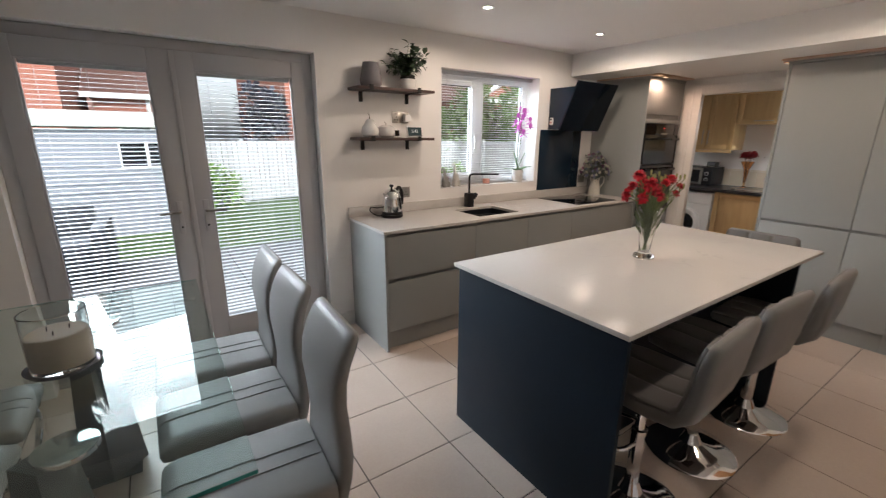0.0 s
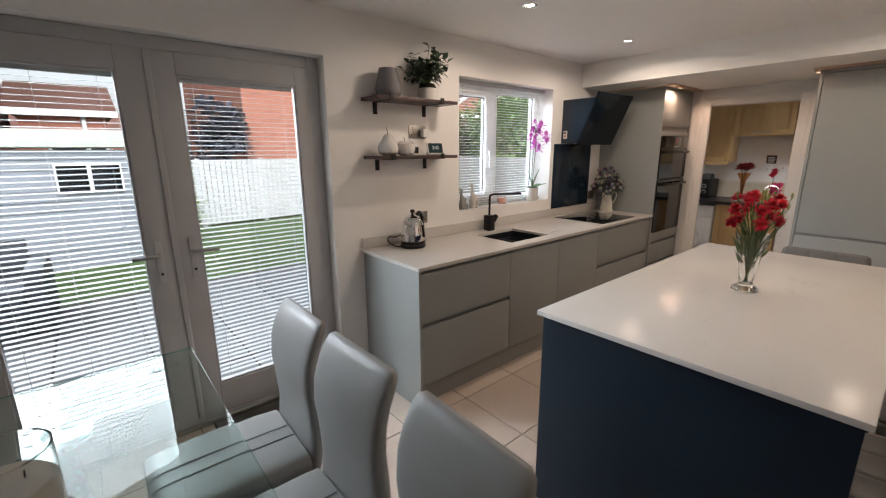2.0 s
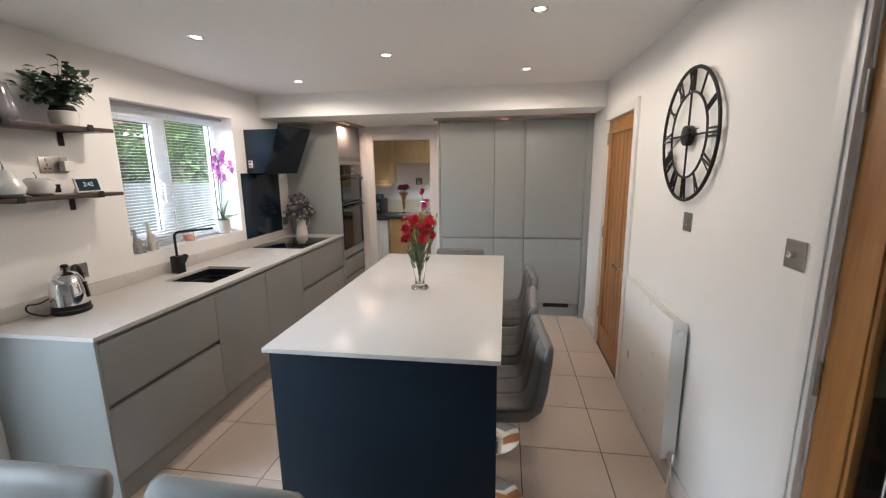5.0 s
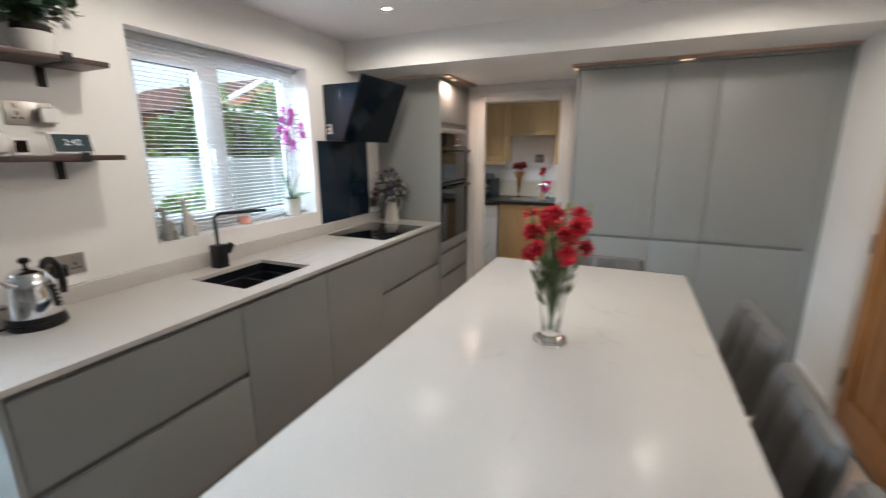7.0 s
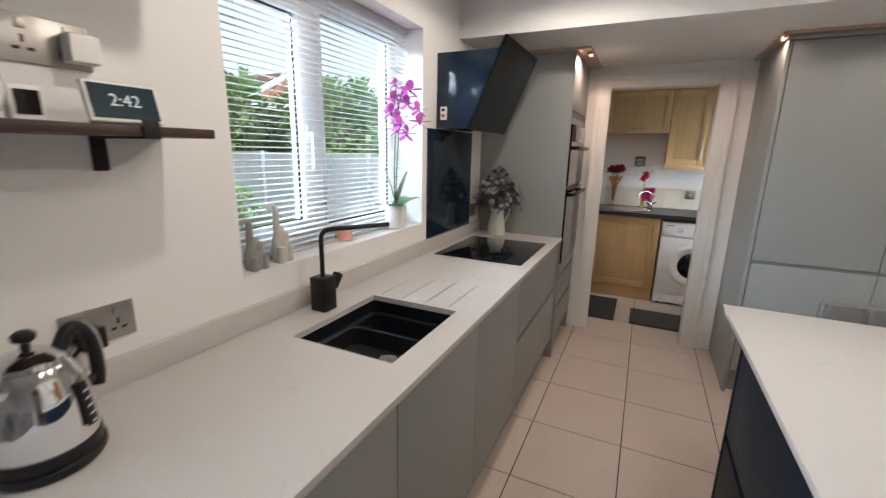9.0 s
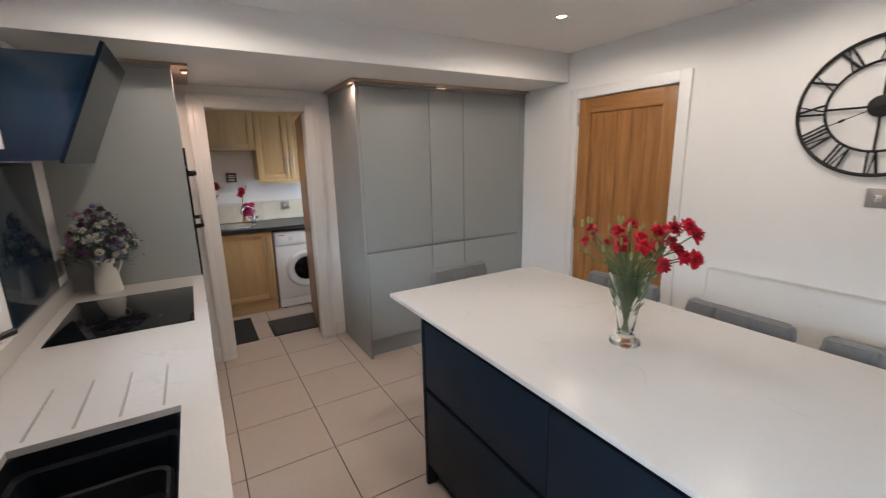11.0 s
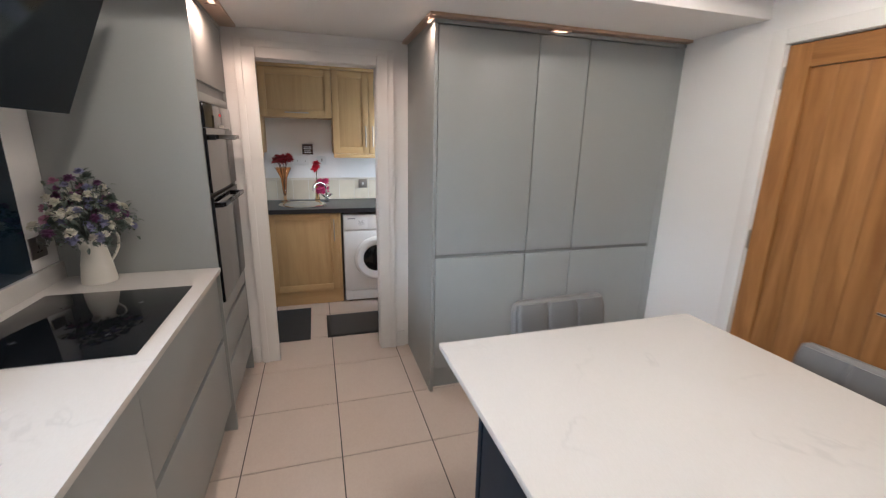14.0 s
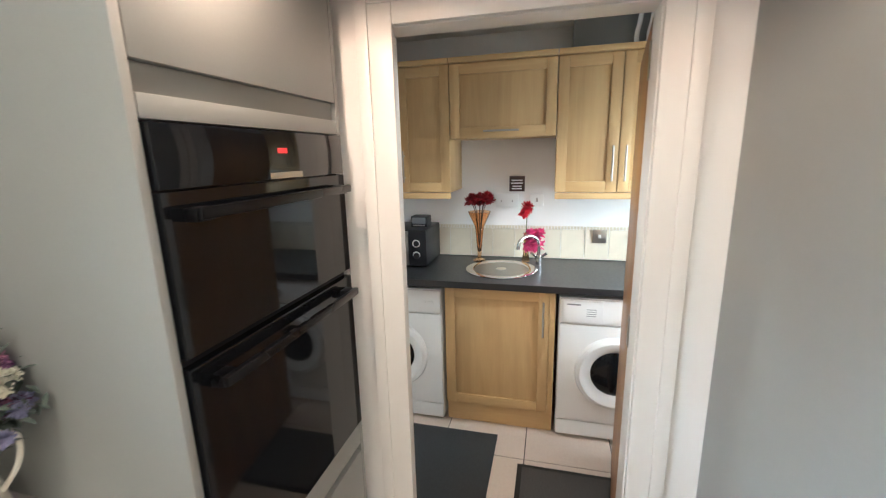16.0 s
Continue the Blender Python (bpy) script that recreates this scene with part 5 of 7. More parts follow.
fruit("ceramic_pear", 1.548, [(0, 0), (0.035, 0.001), (0.06, 0.018), (0.067, 0.045), (0.058, 0.075), (0.038, 0.10), (0.03, 0.12), (0.018, 0.132), (0, 0.134)], "glossy white ceramic pear on the lower shelf")
fruit("ceramic_apple", 1.682, [(0, 0.006), (0.03, 0), (0.056, 0.014), (0.066, 0.045), (0.06, 0.075), (0.036, 0.09), (0.014, 0.086), (0, 0.076)], "glossy white ceramic apple on the lower shelf")
therm = thing("thermostat", (1.782, 3.3, ZL), "small white room thermostat with a dark screen", "thermostat")
part("case", box((1.757, 1.807, 3.285, 3.312, ZL + 0.003, ZL + 0.062)), M_WHITEPL, therm, "", 0.004)
part("foot", box((1.755, 1.812, 3.275, 3.32, ZL + 0.0002, ZL + 0.0029)), M_STEEL, therm, "", 0.001)
part("screen", box((1.764, 1.8, 3.2835, 3.2848, ZL + 0.012, ZL + 0.054)), M_BLACKGLASS, therm)
disp = thing("smart_display", (1.925, 3.27, ZL), "small white smart display showing the time", "smart display")
tilt_m = Matrix.Translation((1.925, 3.262, ZL + 0.044)) @ Matrix.Rotation(radians(-14), 4, "X")
bm = box((-0.069, 0.069, -0.007, 0.007, -0.041, 0.041))
bmesh.ops.transform(bm, matrix=tilt_m, verts=bm.verts)
body = part("case", bm, M_WHITEPL, disp, "", 0.006, 3)
bm = box((-0.062, 0.062, -0.0082, -0.0072, -0.033, 0.034))
bmesh.ops.transform(bm, matrix=tilt_m, verts=bm.verts)
part("screen", bm, mat("dark_teal_screen", (0.012, 0.035, 0.045), 0.3, vary=0.1, spec=0.12), body)
part("stand", loft([[Vector((1.925 + sx, yy, zz)) for sx, yy, zz in ((-0.05, 3.268, z0_), (0.05, 3.268, z0_), (0.035, 3.268 + d_, z0_), (-0.035, 3.268 + d_, z0_))] for z0_, d_ in ((ZL + 0.0003, 0.055), (ZL + 0.06, 0.02))]), M_WHITEPL, body, "", 0.003)
fc = bpy.data.curves.new("time_text", "FONT")
fc.body, fc.size, fc.align_x, fc.align_y, fc.extrude = "2:42", 0.034, "CENTER", "CENTER", 0.0003
fc.materials.append(glow("soft_white_digits", (0.6, 0.68, 0.72), 0.2))
digits = new("time_digits", fc)
digits.parent = body
digits.matrix_local = Matrix.Translation(-Vector(disp.location)) @ tilt_m @ Matrix.Translation((0, -0.0088, 0.002)) @ Matrix.Rotation(radians(90), 4, "X")

# ---------------------------------------------------------------- kettle
KX, KY, KZ = 1.688, 3.218, 0.9105
kettle = thing("electric_kettle", (KX, KY, KZ), "polished chrome electric kettle with black handle", "kettle")
part("base", lathe(KX, KY, KZ, [(0, 0), (0.082, 0), (0.086, 0.006), (0.086, 0.018), (0.08, 0.022), (0, 0.022)], 40), M_BLACK, kettle, "black power base")
kb = part("body", lathe(KX, KY, KZ + 0.0225, [(0, 0), (0.079, 0), (0.08, 0.02), (0.0798, 0.022), (0.0795, 0.06), (0.0755, 0.105), (0.067, 0.145), (0.0535, 0.172), (0, 0.172)], 48), M_CHROME, kettle, "polished chrome body")
part("skirt", lathe(KX, KY, KZ + 0.0225, [(0.0808, 0.001), (0.0822, 0.002), (0.0818, 0.022), (0.0802, 0.024)], 48), M_BLACK, kb)
lid = part("lid", lathe(KX, KY, KZ + 0.195, [(0.0525, 0), (0.05, 0.008), (0.033, 0.02), (0.01, 0.026), (0, 0.026)], 36), M_CHROME, kettle, "domed chrome lid")
part("knob", lathe(KX, KY, KZ + 0.2205, [(0.007, 0), (0.007, 0.012), (0.016, 0.018), (0.017, 0.028), (0.01, 0.034), (0, 0.035)], 20), M_BLACK, lid, "black lid knob")
HD = Vector((0.93, 0.36, 0)).normalized()
KC = Vector((KX, KY, KZ))


def kp(r, z):
    return KC + HD * r + Vector((0, 0, z))


kh = part("handle", tube([kp(0.048, 0.185), kp(0.074, 0.222), kp(0.1, 0.218), kp(0.119, 0.18), kp(0.123, 0.12), kp(0.117, 0.085)], 0.0125, 12), M_BLACK, kettle, "black loop handle")
part("handle_strip", tube([kp(0.106, 0.226), kp(0.131, 0.184), kp(0.135, 0.12), kp(0.129, 0.09)], 0.006, 8), M_CHROME, kh)
part("lower_arm", rod(kp(0.07, 0.1), kp(0.117, 0.105), 0.008, 10), M_BLACK, kh)
part("spout", loft([pad_row(KC - HD * r + Vector((0, 0, z)), HD.cross(Vector((0, 0, 1))), (HD * -0.5 + Vector((0, 0, 1))).normalized(), w, t, 0.8, 14) for r, z, w, t in ((0.048, 0.15, 0.058, 0.07), (0.07, 0.172, 0.042, 0.042), (0.09, 0.19, 0.02, 0.014))]), M_CHROME, kettle)
G = Matrix.Translation(KC) @ Matrix.Rotation(radians(-58), 4, "Z")
bm = box((0.075, 0.0835, -0.011, 0.011, 0.06, 0.145))
bmesh.ops.transform(bm, matrix=Matrix.Translation((0, 0, 0)) @ G @ Matrix.Translation((0.003, 0, 0)) @ Matrix.Rotation(radians(-7), 4, "Y") @ Matrix.Translation((0.011, 0, 0.0)), verts=bm.verts)
gauge = part("water_gauge", bm, M_BLACK, kettle, "black water gauge", 0.004)
M_TICK = mat("pale_gauge_mark", (0.55, 0.58, 0.62), 0.4)
for k in range(5):
    bm = box((0.0907, 0.0913, -0.005, 0.005, 0.066 + k * 0.015, 0.070 + k * 0.015))
    bmesh.ops.transform(bm, matrix=G @ Matrix.Translation((0.003, 0, 0)) @ Matrix.Rotation(radians(-7), 4, "Y"), verts=bm.verts)
    bmesh.ops.translate(bm, verts=bm.verts, vec=G.to_3x3() @ Vector((0.0045, 0, 0)))
    part("gauge_mark", bm, M_TICK, gauge)
part("power_lead", tube([(KX - 0.08, KY + 0.02, KZ + 0.012), (KX - 0.13, KY + 0.01, KZ + 0.02), (KX - 0.165, KY + 0.05, KZ + 0.05), (KX - 0.14, KY + 0.08, KZ + 0.075), (KX - 0.06, KY + 0.11, KZ + 0.06), (KX + 0.06, KY + 0.125, KZ + 0.09), (KX + 0.15, KY + 0.14, KZ + 0.15)], 0.0045, 8), M_BLACK, kettle)
part("plug", box((1.815, 1.86, N - 0.05, N - 0.0105, 1.035, 1.085)), M_BLACK, kettle, "black mains plug", 0.005)

# ---------------------------------------------------------------- window sill things
SZ = WIN[2] + 0.0045


def elephant(x, y, h, material, label):
    """A simple carved elephant sitting up with its trunk raised in a hook; its side faces the room."""
    b = h * 0.62
    bm = lathe(x, y, SZ, [(0, 0.002), (0.033, 0), (0.036, 0.1 * b), (0.0365, 0.4 * b), (0.032, 0.62 * b), (0.024, 0.82 * b), (0.016, 0.98 * b), (0.0, 1.06 * b)], 24, squash=0.72)
    for ly in (-0.017, 0.017):
        bmesh.ops.create_uvsphere(bm, u_segments=12, v_segments=8, radius=1, matrix=Matrix.Translation((x + 0.008, y + ly, SZ + 0.72 * b)) @ Matrix.Rotation(radians(15), 4, "Y") @ Matrix.Diagonal((0.015, 0.006, 0.022, 1)))
    for lx in (-0.02, 0.022):
        bmesh.ops.create_cone(bm, cap_ends=True, segments=12, radius1=0.015, radius2=0.012, depth=0.45 * b, matrix=Matrix.Translation((x + lx, y - 0.02, SZ + 0.225 * b)))
    z = SZ
    tube([(x - 0.012, y, z + 0.8 * b), (x - 0.014, y, z + 0.74 * h), (x - 0.012, y, z + 0.88 * h), (x - 0.02, y, z + 0.97 * h), (x - 0.034, y, z + 0.985 * h), (x - 0.044, y, z + 0.93 * h)], 0.0125, 10, bm, taper=0.6)
    solo("elephant_figurine", bm, material, label, "figurine", group="pair of figurines on the sill", at=(x, y, SZ))


elephant(2.345, 3.425, 0.165, mat("grey_stone", (0.27, 0.27, 0.26), 0.7, vary=0.25, scale=40, bump=0.3), "rough grey stone elephant figurine with raised trunk")
elephant(2.462, 3.43, 0.205, mat("pale_stone", (0.56, 0.54, 0.50), 0.7, vary=0.2, scale=40, bump=0.3), "tall pale stone elephant figurine with raised trunk")
pc = thing("pink_candle", (2.86, 3.47, SZ), "pink candle in a small glass jar", "candle")
part("wax", lathe(2.86, 3.47, SZ + 0.003, [(0, 0), (0.036, 0), (0.036, 0.045), (0, 0.045)], 28), mat("pink_wax", (0.72, 0.34, 0.28), 0.5, vary=0.06), pc)
part("jar", lathe(2.86, 3.47, SZ, [(0, 0), (0.037, 0), (0.039, 0.003), (0.039, 0.07), (0.0372, 0.07), (0.0372, 0.003), (0, 0.0025)], 28), M_GLASS, pc).visible_shadow = False

orchid = thing("orchid", (3.25, 3.44, SZ), "magenta orchid with two stems in a white pot", "plant")
OX, OY = 3.25, 3.44
part("pot", lathe(OX, OY, SZ, [(0, 0), (0.048, 0), (0.053, 0.006), (0.057, 0.118), (0.055, 0.121), (0.052, 0.112), (0, 0.108)], 36), M_CERAM, orchid, "white ceramic pot")
M_OLEAF = mat("orchid_leaf", (0.12, 0.22, 0.09), 0.4, vary=0.2, scale=12)
M_PETAL = mat("magenta_petal", (0.62, 0.15, 0.58), 0.5, vary=0.2, scale=30, rand=0.05)


def blade(bm, at, d, length, width, droop=0.25, cup=0.12, n=7, blunt=0.55):
    """A broad rounded leaf or petal from at along d, cupped across and bending down at its tip."""
    d = Vector(d).normalized()
    s_ = d.cross(Vector((0, 0, 1)))
    s_ = (s_ if s_.length > 1e-3 else Vector((1, 0, 0))).normalized()
    u = s_.cross(d)
    rows_ = []
    for k in range(n + 1):
        t = k / n
        w = width / 2 * math.sin(math.pi * min(1.0, 0.06 + 0.94 * t) ** blunt) ** 0.55 if 0 < k < n else width * (0.1 if k == 0 else 0.18)
        c = at + d * length * t - u * length * droop * t * t
        rows_.append([bm.verts.new(c + s_ * w * q + u * width * cup * (abs(q) ** 1.5)) for q in (-1, -0.5, 0, 0.5, 1)])
    for a, b in zip(rows_, rows_[1:]):
        for q in range(4):
            bm.faces.new((a[q], a[q + 1], b[q + 1], b[q]))


for a, L, up, w_ in ((0.2, 0.16, 0.6, 0.075), (3.3, 0.19, 0.5, 0.08), (-0.9, 0.14, 0.6, 0.07), (1.9, 0.21, 3.6, 0.075), (4.2, 0.13, 0.45, 0.075), (5.3, 0.2, 3.0, 0.075)):
    bm = bmesh.new()
    blade(bm, Vector((OX, OY, SZ + 0.1)), (math.cos(a), math.sin(a) * 0.6, up), L, w_, 0.3 if up < 1 else 0.1, 0.08, 7, 1.0)
    part("leaf", bm, M_OLEAF, orchid, smooth=80)
for sgn in (-1, 1):
    part("stem", tube([(OX, OY, SZ + 0.09), (OX + 0.01 * sgn, OY, SZ + 0.25), (OX + 0.014 * sgn, OY - 0.01, SZ + 0.45), (OX + 0.004 * sgn, OY - 0.02, SZ + 0.6), (OX - 0.03 + 0.03 * sgn, OY - 0.04, SZ + 0.68)], 0.003, 6), M_STEM, orchid)
M_LIP = mat("deep_magenta_lip", (0.30, 0.03, 0.22), 0.5, vary=0.2)
for k in range(13):
    t = k / 12
    c = Vector((OX - 0.03 + 0.074 * math.sin(k * 2.3 + 0.4) * (0.6 + 0.4 * t), OY - 0.068 + 0.062 * math.cos(k * 1.7), SZ + 0.705 - 0.235 * t))
    face = Vector((rng.uniform(-1.3, -0.2), -1, rng.uniform(-0.15, 0.3))).normalized()
    e1 = face.cross(Vector((0, 0, 1))).normalized()
    e2 = e1.cross(face)
    size = 0.056 if k > 1 else 0.038
    bm = bmesh.new()
    for q, (a, ls, ws) in enumerate(((90, 0.85, 0.7), (215, 0.85, 0.62), (325, 0.85, 0.62), (12, 1.0, 1.15), (168, 1.0, 1.15))):
        a = radians(a)
        blade(bm, c + face * (0.002 if q > 2 else 0), e1 * math.cos(a) + e2 * math.sin(a) + face * 0.12, size * ls, size * ws, 0.08, 0.05, 6, 1.35)
    bloom = part("bloom", bm, M_PETAL, orchid, smooth=80)
    bm = bmesh.new()
    blade(bm, c + face * 0.003, face * 0.8 - e2 * 0.7, 0.017, 0.013, 0.2, 0.3, 4)
    part("lip", bm, M_LIP, bloom, smooth=80)

# ---------------------------------------------------------------- vase of red carnations
VX, VY, VZ = 2.29, 1.462, 0.9105
vase = thing("flower_vase", (VX, VY, VZ), "flared glass vase of red carnations on the island", "vase of flowers")
part("vase", lathe(VX, VY, VZ, [(0, 0), (0.05, 0), (0.054, 0.006), (0.05, 0.018), (0.032, 0.03), (0.028, 0.05), (0.034, 0.1), (0.046, 0.18), (0.066, 0.262), (0.068, 0.27),
                               (0.064, 0.27), (0.043, 0.18), (0.031, 0.1), (0.024, 0.055), (0.02, 0.04), (0, 0.036)], 48), M_GLASS, vase, "clear flared glass vase")
M_CARN = mat("carnation_red", (0.62, 0.014, 0.04), 0.55, vary=0.22, scale=60, rand=0.2)
M_BUD = mat("bud_green", (0.30, 0.33, 0.12), 0.55, vary=0.25)


def carnation(c, d, r, bm):
    """A ruffled head of crinkled petals round d."""
    d = d.normalized()
    e1 = d.orthogonal().normalized()
    e2 = d.cross(e1)
    for ring_, (n_, tilt_, s_) in enumerate(((16, -0.05, 1.0), (14, 0.25, 0.92), (12, 0.6, 0.8), (9, 1.2, 0.62), (6, 2.5, 0.5))):
        for q in range(n_):
            a = 2 * math.pi * (q + 0.4 * ring_) / n_ + rng.uniform(-0.2, 0.2)
            blade(bm, c + d * r * 0.1 * ring_, (e1 * math.cos(a) + e2 * math.sin(a)) + d * (tilt_ + rng.uniform(-0.15, 0.15)), r * s_ * rng.uniform(0.85, 1.1), r * s_ * 0.62, 0.35 * rng.uniform(-1, 1.2), rng.uniform(-0.3, 0.3), 3, 1.0)


bst = bmesh.new()
spread = [(-0.225, 0.02, 0.36), (-0.19, -0.08, 0.415), (-0.15, 0.05, 0.40), (-0.13, -0.04, 0.385), (-0.095, 0.06, 0.38), (-0.07, -0.05, 0.36), (-0.05, 0.02, 0.40), (-0.02, -0.06, 0.355), (0.01, 0.05, 0.36),
          (0.04, 0.0, 0.37), (-0.16, 0.0, 0.44), (-0.11, 0.01, 0.425), (0.11, 0.06, 0.40), (0.205, 0.0, 0.40), (0.165, -0.05, 0.34), (-0.17, 0.05, 0.33), (-0.2, -0.02, 0.45), (-0.24, 0.06, 0.41), (-0.21, -0.06, 0.34), (-0.06, -0.09, 0.41), (0.0, 0.08, 0.42), (0.06, -0.06, 0.42), (0.13, -0.01, 0.43), (0.18, 0.05, 0.36), (-0.12, -0.1, 0.35), (0.22, -0.04, 0.375)]
for k, (ox, oy, oz) in enumerate(spread):
    if k % 5 == 2:
        continue
    ox *= 0.86
    head = Vector((VX + ox, VY + oy, VZ + oz))
    foot = Vector((VX - ox * 0.08, VY - oy * 0.08, VZ + 0.045))
    rim = Vector((VX + ox * 0.24, VY + oy * 0.3, VZ + 0.265))
    tube([foot, foot.lerp(rim, 0.5), rim, rim.lerp(head, 0.55) + Vector((0, 0, 0.012)), head], 0.0022, 6, bst)
    bm = bmesh.new()
    carnation(head, head - rim, rng.uniform(0.024, 0.032) if ox < 0.06 else 0.021, bm)
    part("carnation", bm, M_CARN, vase, smooth=80)
for k in range(26):
    ox, oy, oz = rng.uniform(-0.12, 0.21), rng.uniform(-0.09, 0.09), rng.uniform(0.31, 0.455)
    head = Vector((VX + ox, VY + oy, VZ + oz))
    rim = Vector((VX + ox * 0.25, VY + oy * 0.4, VZ + 0.265))
    tube([Vector((VX, VY, VZ + 0.05)), rim, rim.lerp(head, 0.5), head], 0.0017, 5, bst)
    part("bud", lathe(head.x, head.y, head.z, [(0, -0.006), (0.0042, 0.0), (0.0055, 0.012), (0.004, 0.022), (0, 0.026)], 8), M_BUD, vase)
for k in range(150):
    t = rng.uniform(0.1, 1.0)
    a = rng.uniform(0, 2 * math.pi)
    rr_ = 0.02 + 0.07 * t * rng.uniform(0.2, 1)
    leaf(bst, Vector((VX + rr_ * math.cos(a), VY + rr_ * math.sin(a), VZ + 0.08 + 0.26 * t)), (math.cos(a), math.sin(a), 1.6), rng.uniform(0.04, 0.09), -0.1, 0.07)
part("foliage", bst, M_STEM, vase)

# ---------------------------------------------------------------- jug of mixed flowers beside the tower
JX, JY, JZ = 4.215, 3.2, 0.9105
jug = thing("flower_jug", (JX, JY, JZ), "cream enamel jug of dried mixed flowers on the worktop", "jug of flowers")
M_CREAM = mat("cream_enamel", (0.76, 0.74, 0.67), 0.3, vary=0.04)
jb = part("jug", lathe(JX, JY, JZ, [(0, 0), (0.062, 0), (0.064, 0.006), (0.055, 0.08), (0.044, 0.14), (0.046, 0.175), (0.054, 0.188), (0.05, 0.187), (0.04, 0.14), (0, 0.1)], 40), M_CREAM, jug, "tall cream enamel jug")
part("handle", tube([(JX + 0.03, JY - 0.028, JZ + 0.182), (JX + 0.05, JY - 0.05, JZ + 0.205), (JX + 0.066, JY - 0.066, JZ + 0.185), (JX + 0.06, JY - 0.062, JZ + 0.13), (JX + 0.037, JY - 0.036, JZ + 0.075)], 0.0055, 8), M_CREAM, jb)
part("spout", loft([pad_row(Vector((JX - r_, JY + 0.012, JZ + z_)), Vector((0, 1, 0)), Vector((0.5, 0, 1)).normalized(), w_, 0.03, 0.9, 12) for r_, z_, w_ in ((0.036, 0.16, 0.05), (0.052, 0.18, 0.036), (0.062, 0.19, 0.02))]), M_CREAM, jb)
SHADES = [mat("flower_" + n_, c_, 0.7, vary=0.25, scale=50) for n_, c_ in (("cream", (0.66, 0.64, 0.54)), ("mauve", (0.30, 0.13, 0.28)), ("plum", (0.12, 0.04, 0.12)), ("pink", (0.46, 0.20, 0.32)), ("sage", (0.09, 0.115, 0.10)), ("lilac", (0.26, 0.26, 0.42)))]
bst = bmesh.new()
for k in range(120):
    a, r_ = rng.uniform(0, 2 * math.pi), 0.19 * math.sqrt(rng.uniform(0.01, 1))
    h_ = 0.2 + 0.26 * (1 - (r_ / 0.2) ** 2) * rng.uniform(0.45, 1.0) + rng.uniform(-0.02, 0.03)
    head = Vector((JX - 0.03 + r_ * math.cos(a) * 0.9, min(N - 0.035, JY + r_ * math.sin(a) * 0.85), JZ + h_))
    head.x = min(head.x, TX0 - 0.03)
    tube([Vector((JX, JY, JZ + 0.13)), Vector((JX, JY, JZ + 0.18)).lerp(head, 0.5), head], 0.0014, 4, bst)
    bm = bmesh.new()
    carnation(head, head - Vector((JX, JY, JZ + 0.1)), rng.uniform(0.013, 0.025), bm)
    shade_ = (0, 5, 4, 0, 5)[k % 5] if head.x + head.y < JX + JY - 0.04 and k % 3 else (0, 3, 1, 2, 3, 5)[k % 6]
    part("flower_head", bm, SHADES[shade_], jug, smooth=80)
    for q in range(5):
        leaf(bst, head + Vector([rng.uniform(-0.03, 0.03) for _ in range(3)]) - Vector((0, 0, 0.015)), (rng.uniform(-1, 1), rng.uniform(-1, 0.2), rng.uniform(-0.6, 0.6)), 0.03, 0.2, 0.4)
part("foliage", bst, SHADES[4], jug)

# ---------------------------------------------------------------- utility room
UF = 6.01    # faces of the base units
UU = 6.27    # faces of the wall units


def shaker(name, y0, y1, z0, z1, x, parent, handle="", side=1):
    """A framed door facing -x with a recessed panel and a bar handle."""
    w = 0.058
    d = part(name, box((x + 0.009, x + 0.018, y0 + w + 0.0002, y1 - w - 0.0002, z0 + w + 0.0002, z1 - w - 0.0002)), M_PINE, parent, "", 0.001)
    part("stile", box((x, x + 0.02, y0 + 0.0015, y0 + w, z0, z1)), M_PINE, d, "", 0.0015)
    part("stile", box((x, x + 0.02, y1 - w, y1 - 0.0015, z0, z1)), M_PINE, d, "", 0.0015)
    part("rail", box((x, x + 0.02, y0 + w + 0.0002, y1 - w - 0.0002, z0, z0 + w)), M_PINEY, d, "", 0.0015)
    part("rail", box((x, x + 0.02, y0 + w + 0.0002, y1 - w - 0.0002, z1 - w, z1)), M_PINEY, d, "", 0.0015)
    if handle:
        hy = y0 + 0.032 if side < 0 else y1 - 0.032
        if handle == "low":
            za, zb = z0 + 0.06, z0 + 0.25
            h = part("handle", rod((x - 0.03, hy, za), (x - 0.03, hy, zb), 0.0055, 10), M_STEEL, d, "brushed steel bar handle")
            ends = [(hy, za + 0.03), (hy, zb - 0.03)]
        elif handle == "high":
            za, zb = z1 - 0.25, z1 - 0.05
            h = part("handle", rod((x - 0.03, hy, za), (x - 0.03, hy, zb), 0.0055, 10), M_STEEL, d, "brushed steel bar handle")
            ends = [(hy, za + 0.03), (hy, zb - 0.03)]
        else:
            ym = (y0 + y1) / 2
            h = part("handle", rod((x - 0.03, ym - 0.1, z0 + 0.035), (x - 0.03, ym + 0.1, z0 + 0.035), 0.0055, 10), M_STEEL, d, "brushed steel bar handle")
            ends = [(ym - 0.07, z0 + 0.035), (ym + 0.07, z0 + 0.035)]
        bm = bmesh.new()
        for ey, ez in ends:
            rod((x - 0.026, ey, ez), (x + 0.001, ey, ez), 0.004, 8, bm)
        me = mesh_of("post", bm, M_STEEL, sub=Vector(root_of(parent).location))
        p = new("post", me)
        p.parent = d
    return d


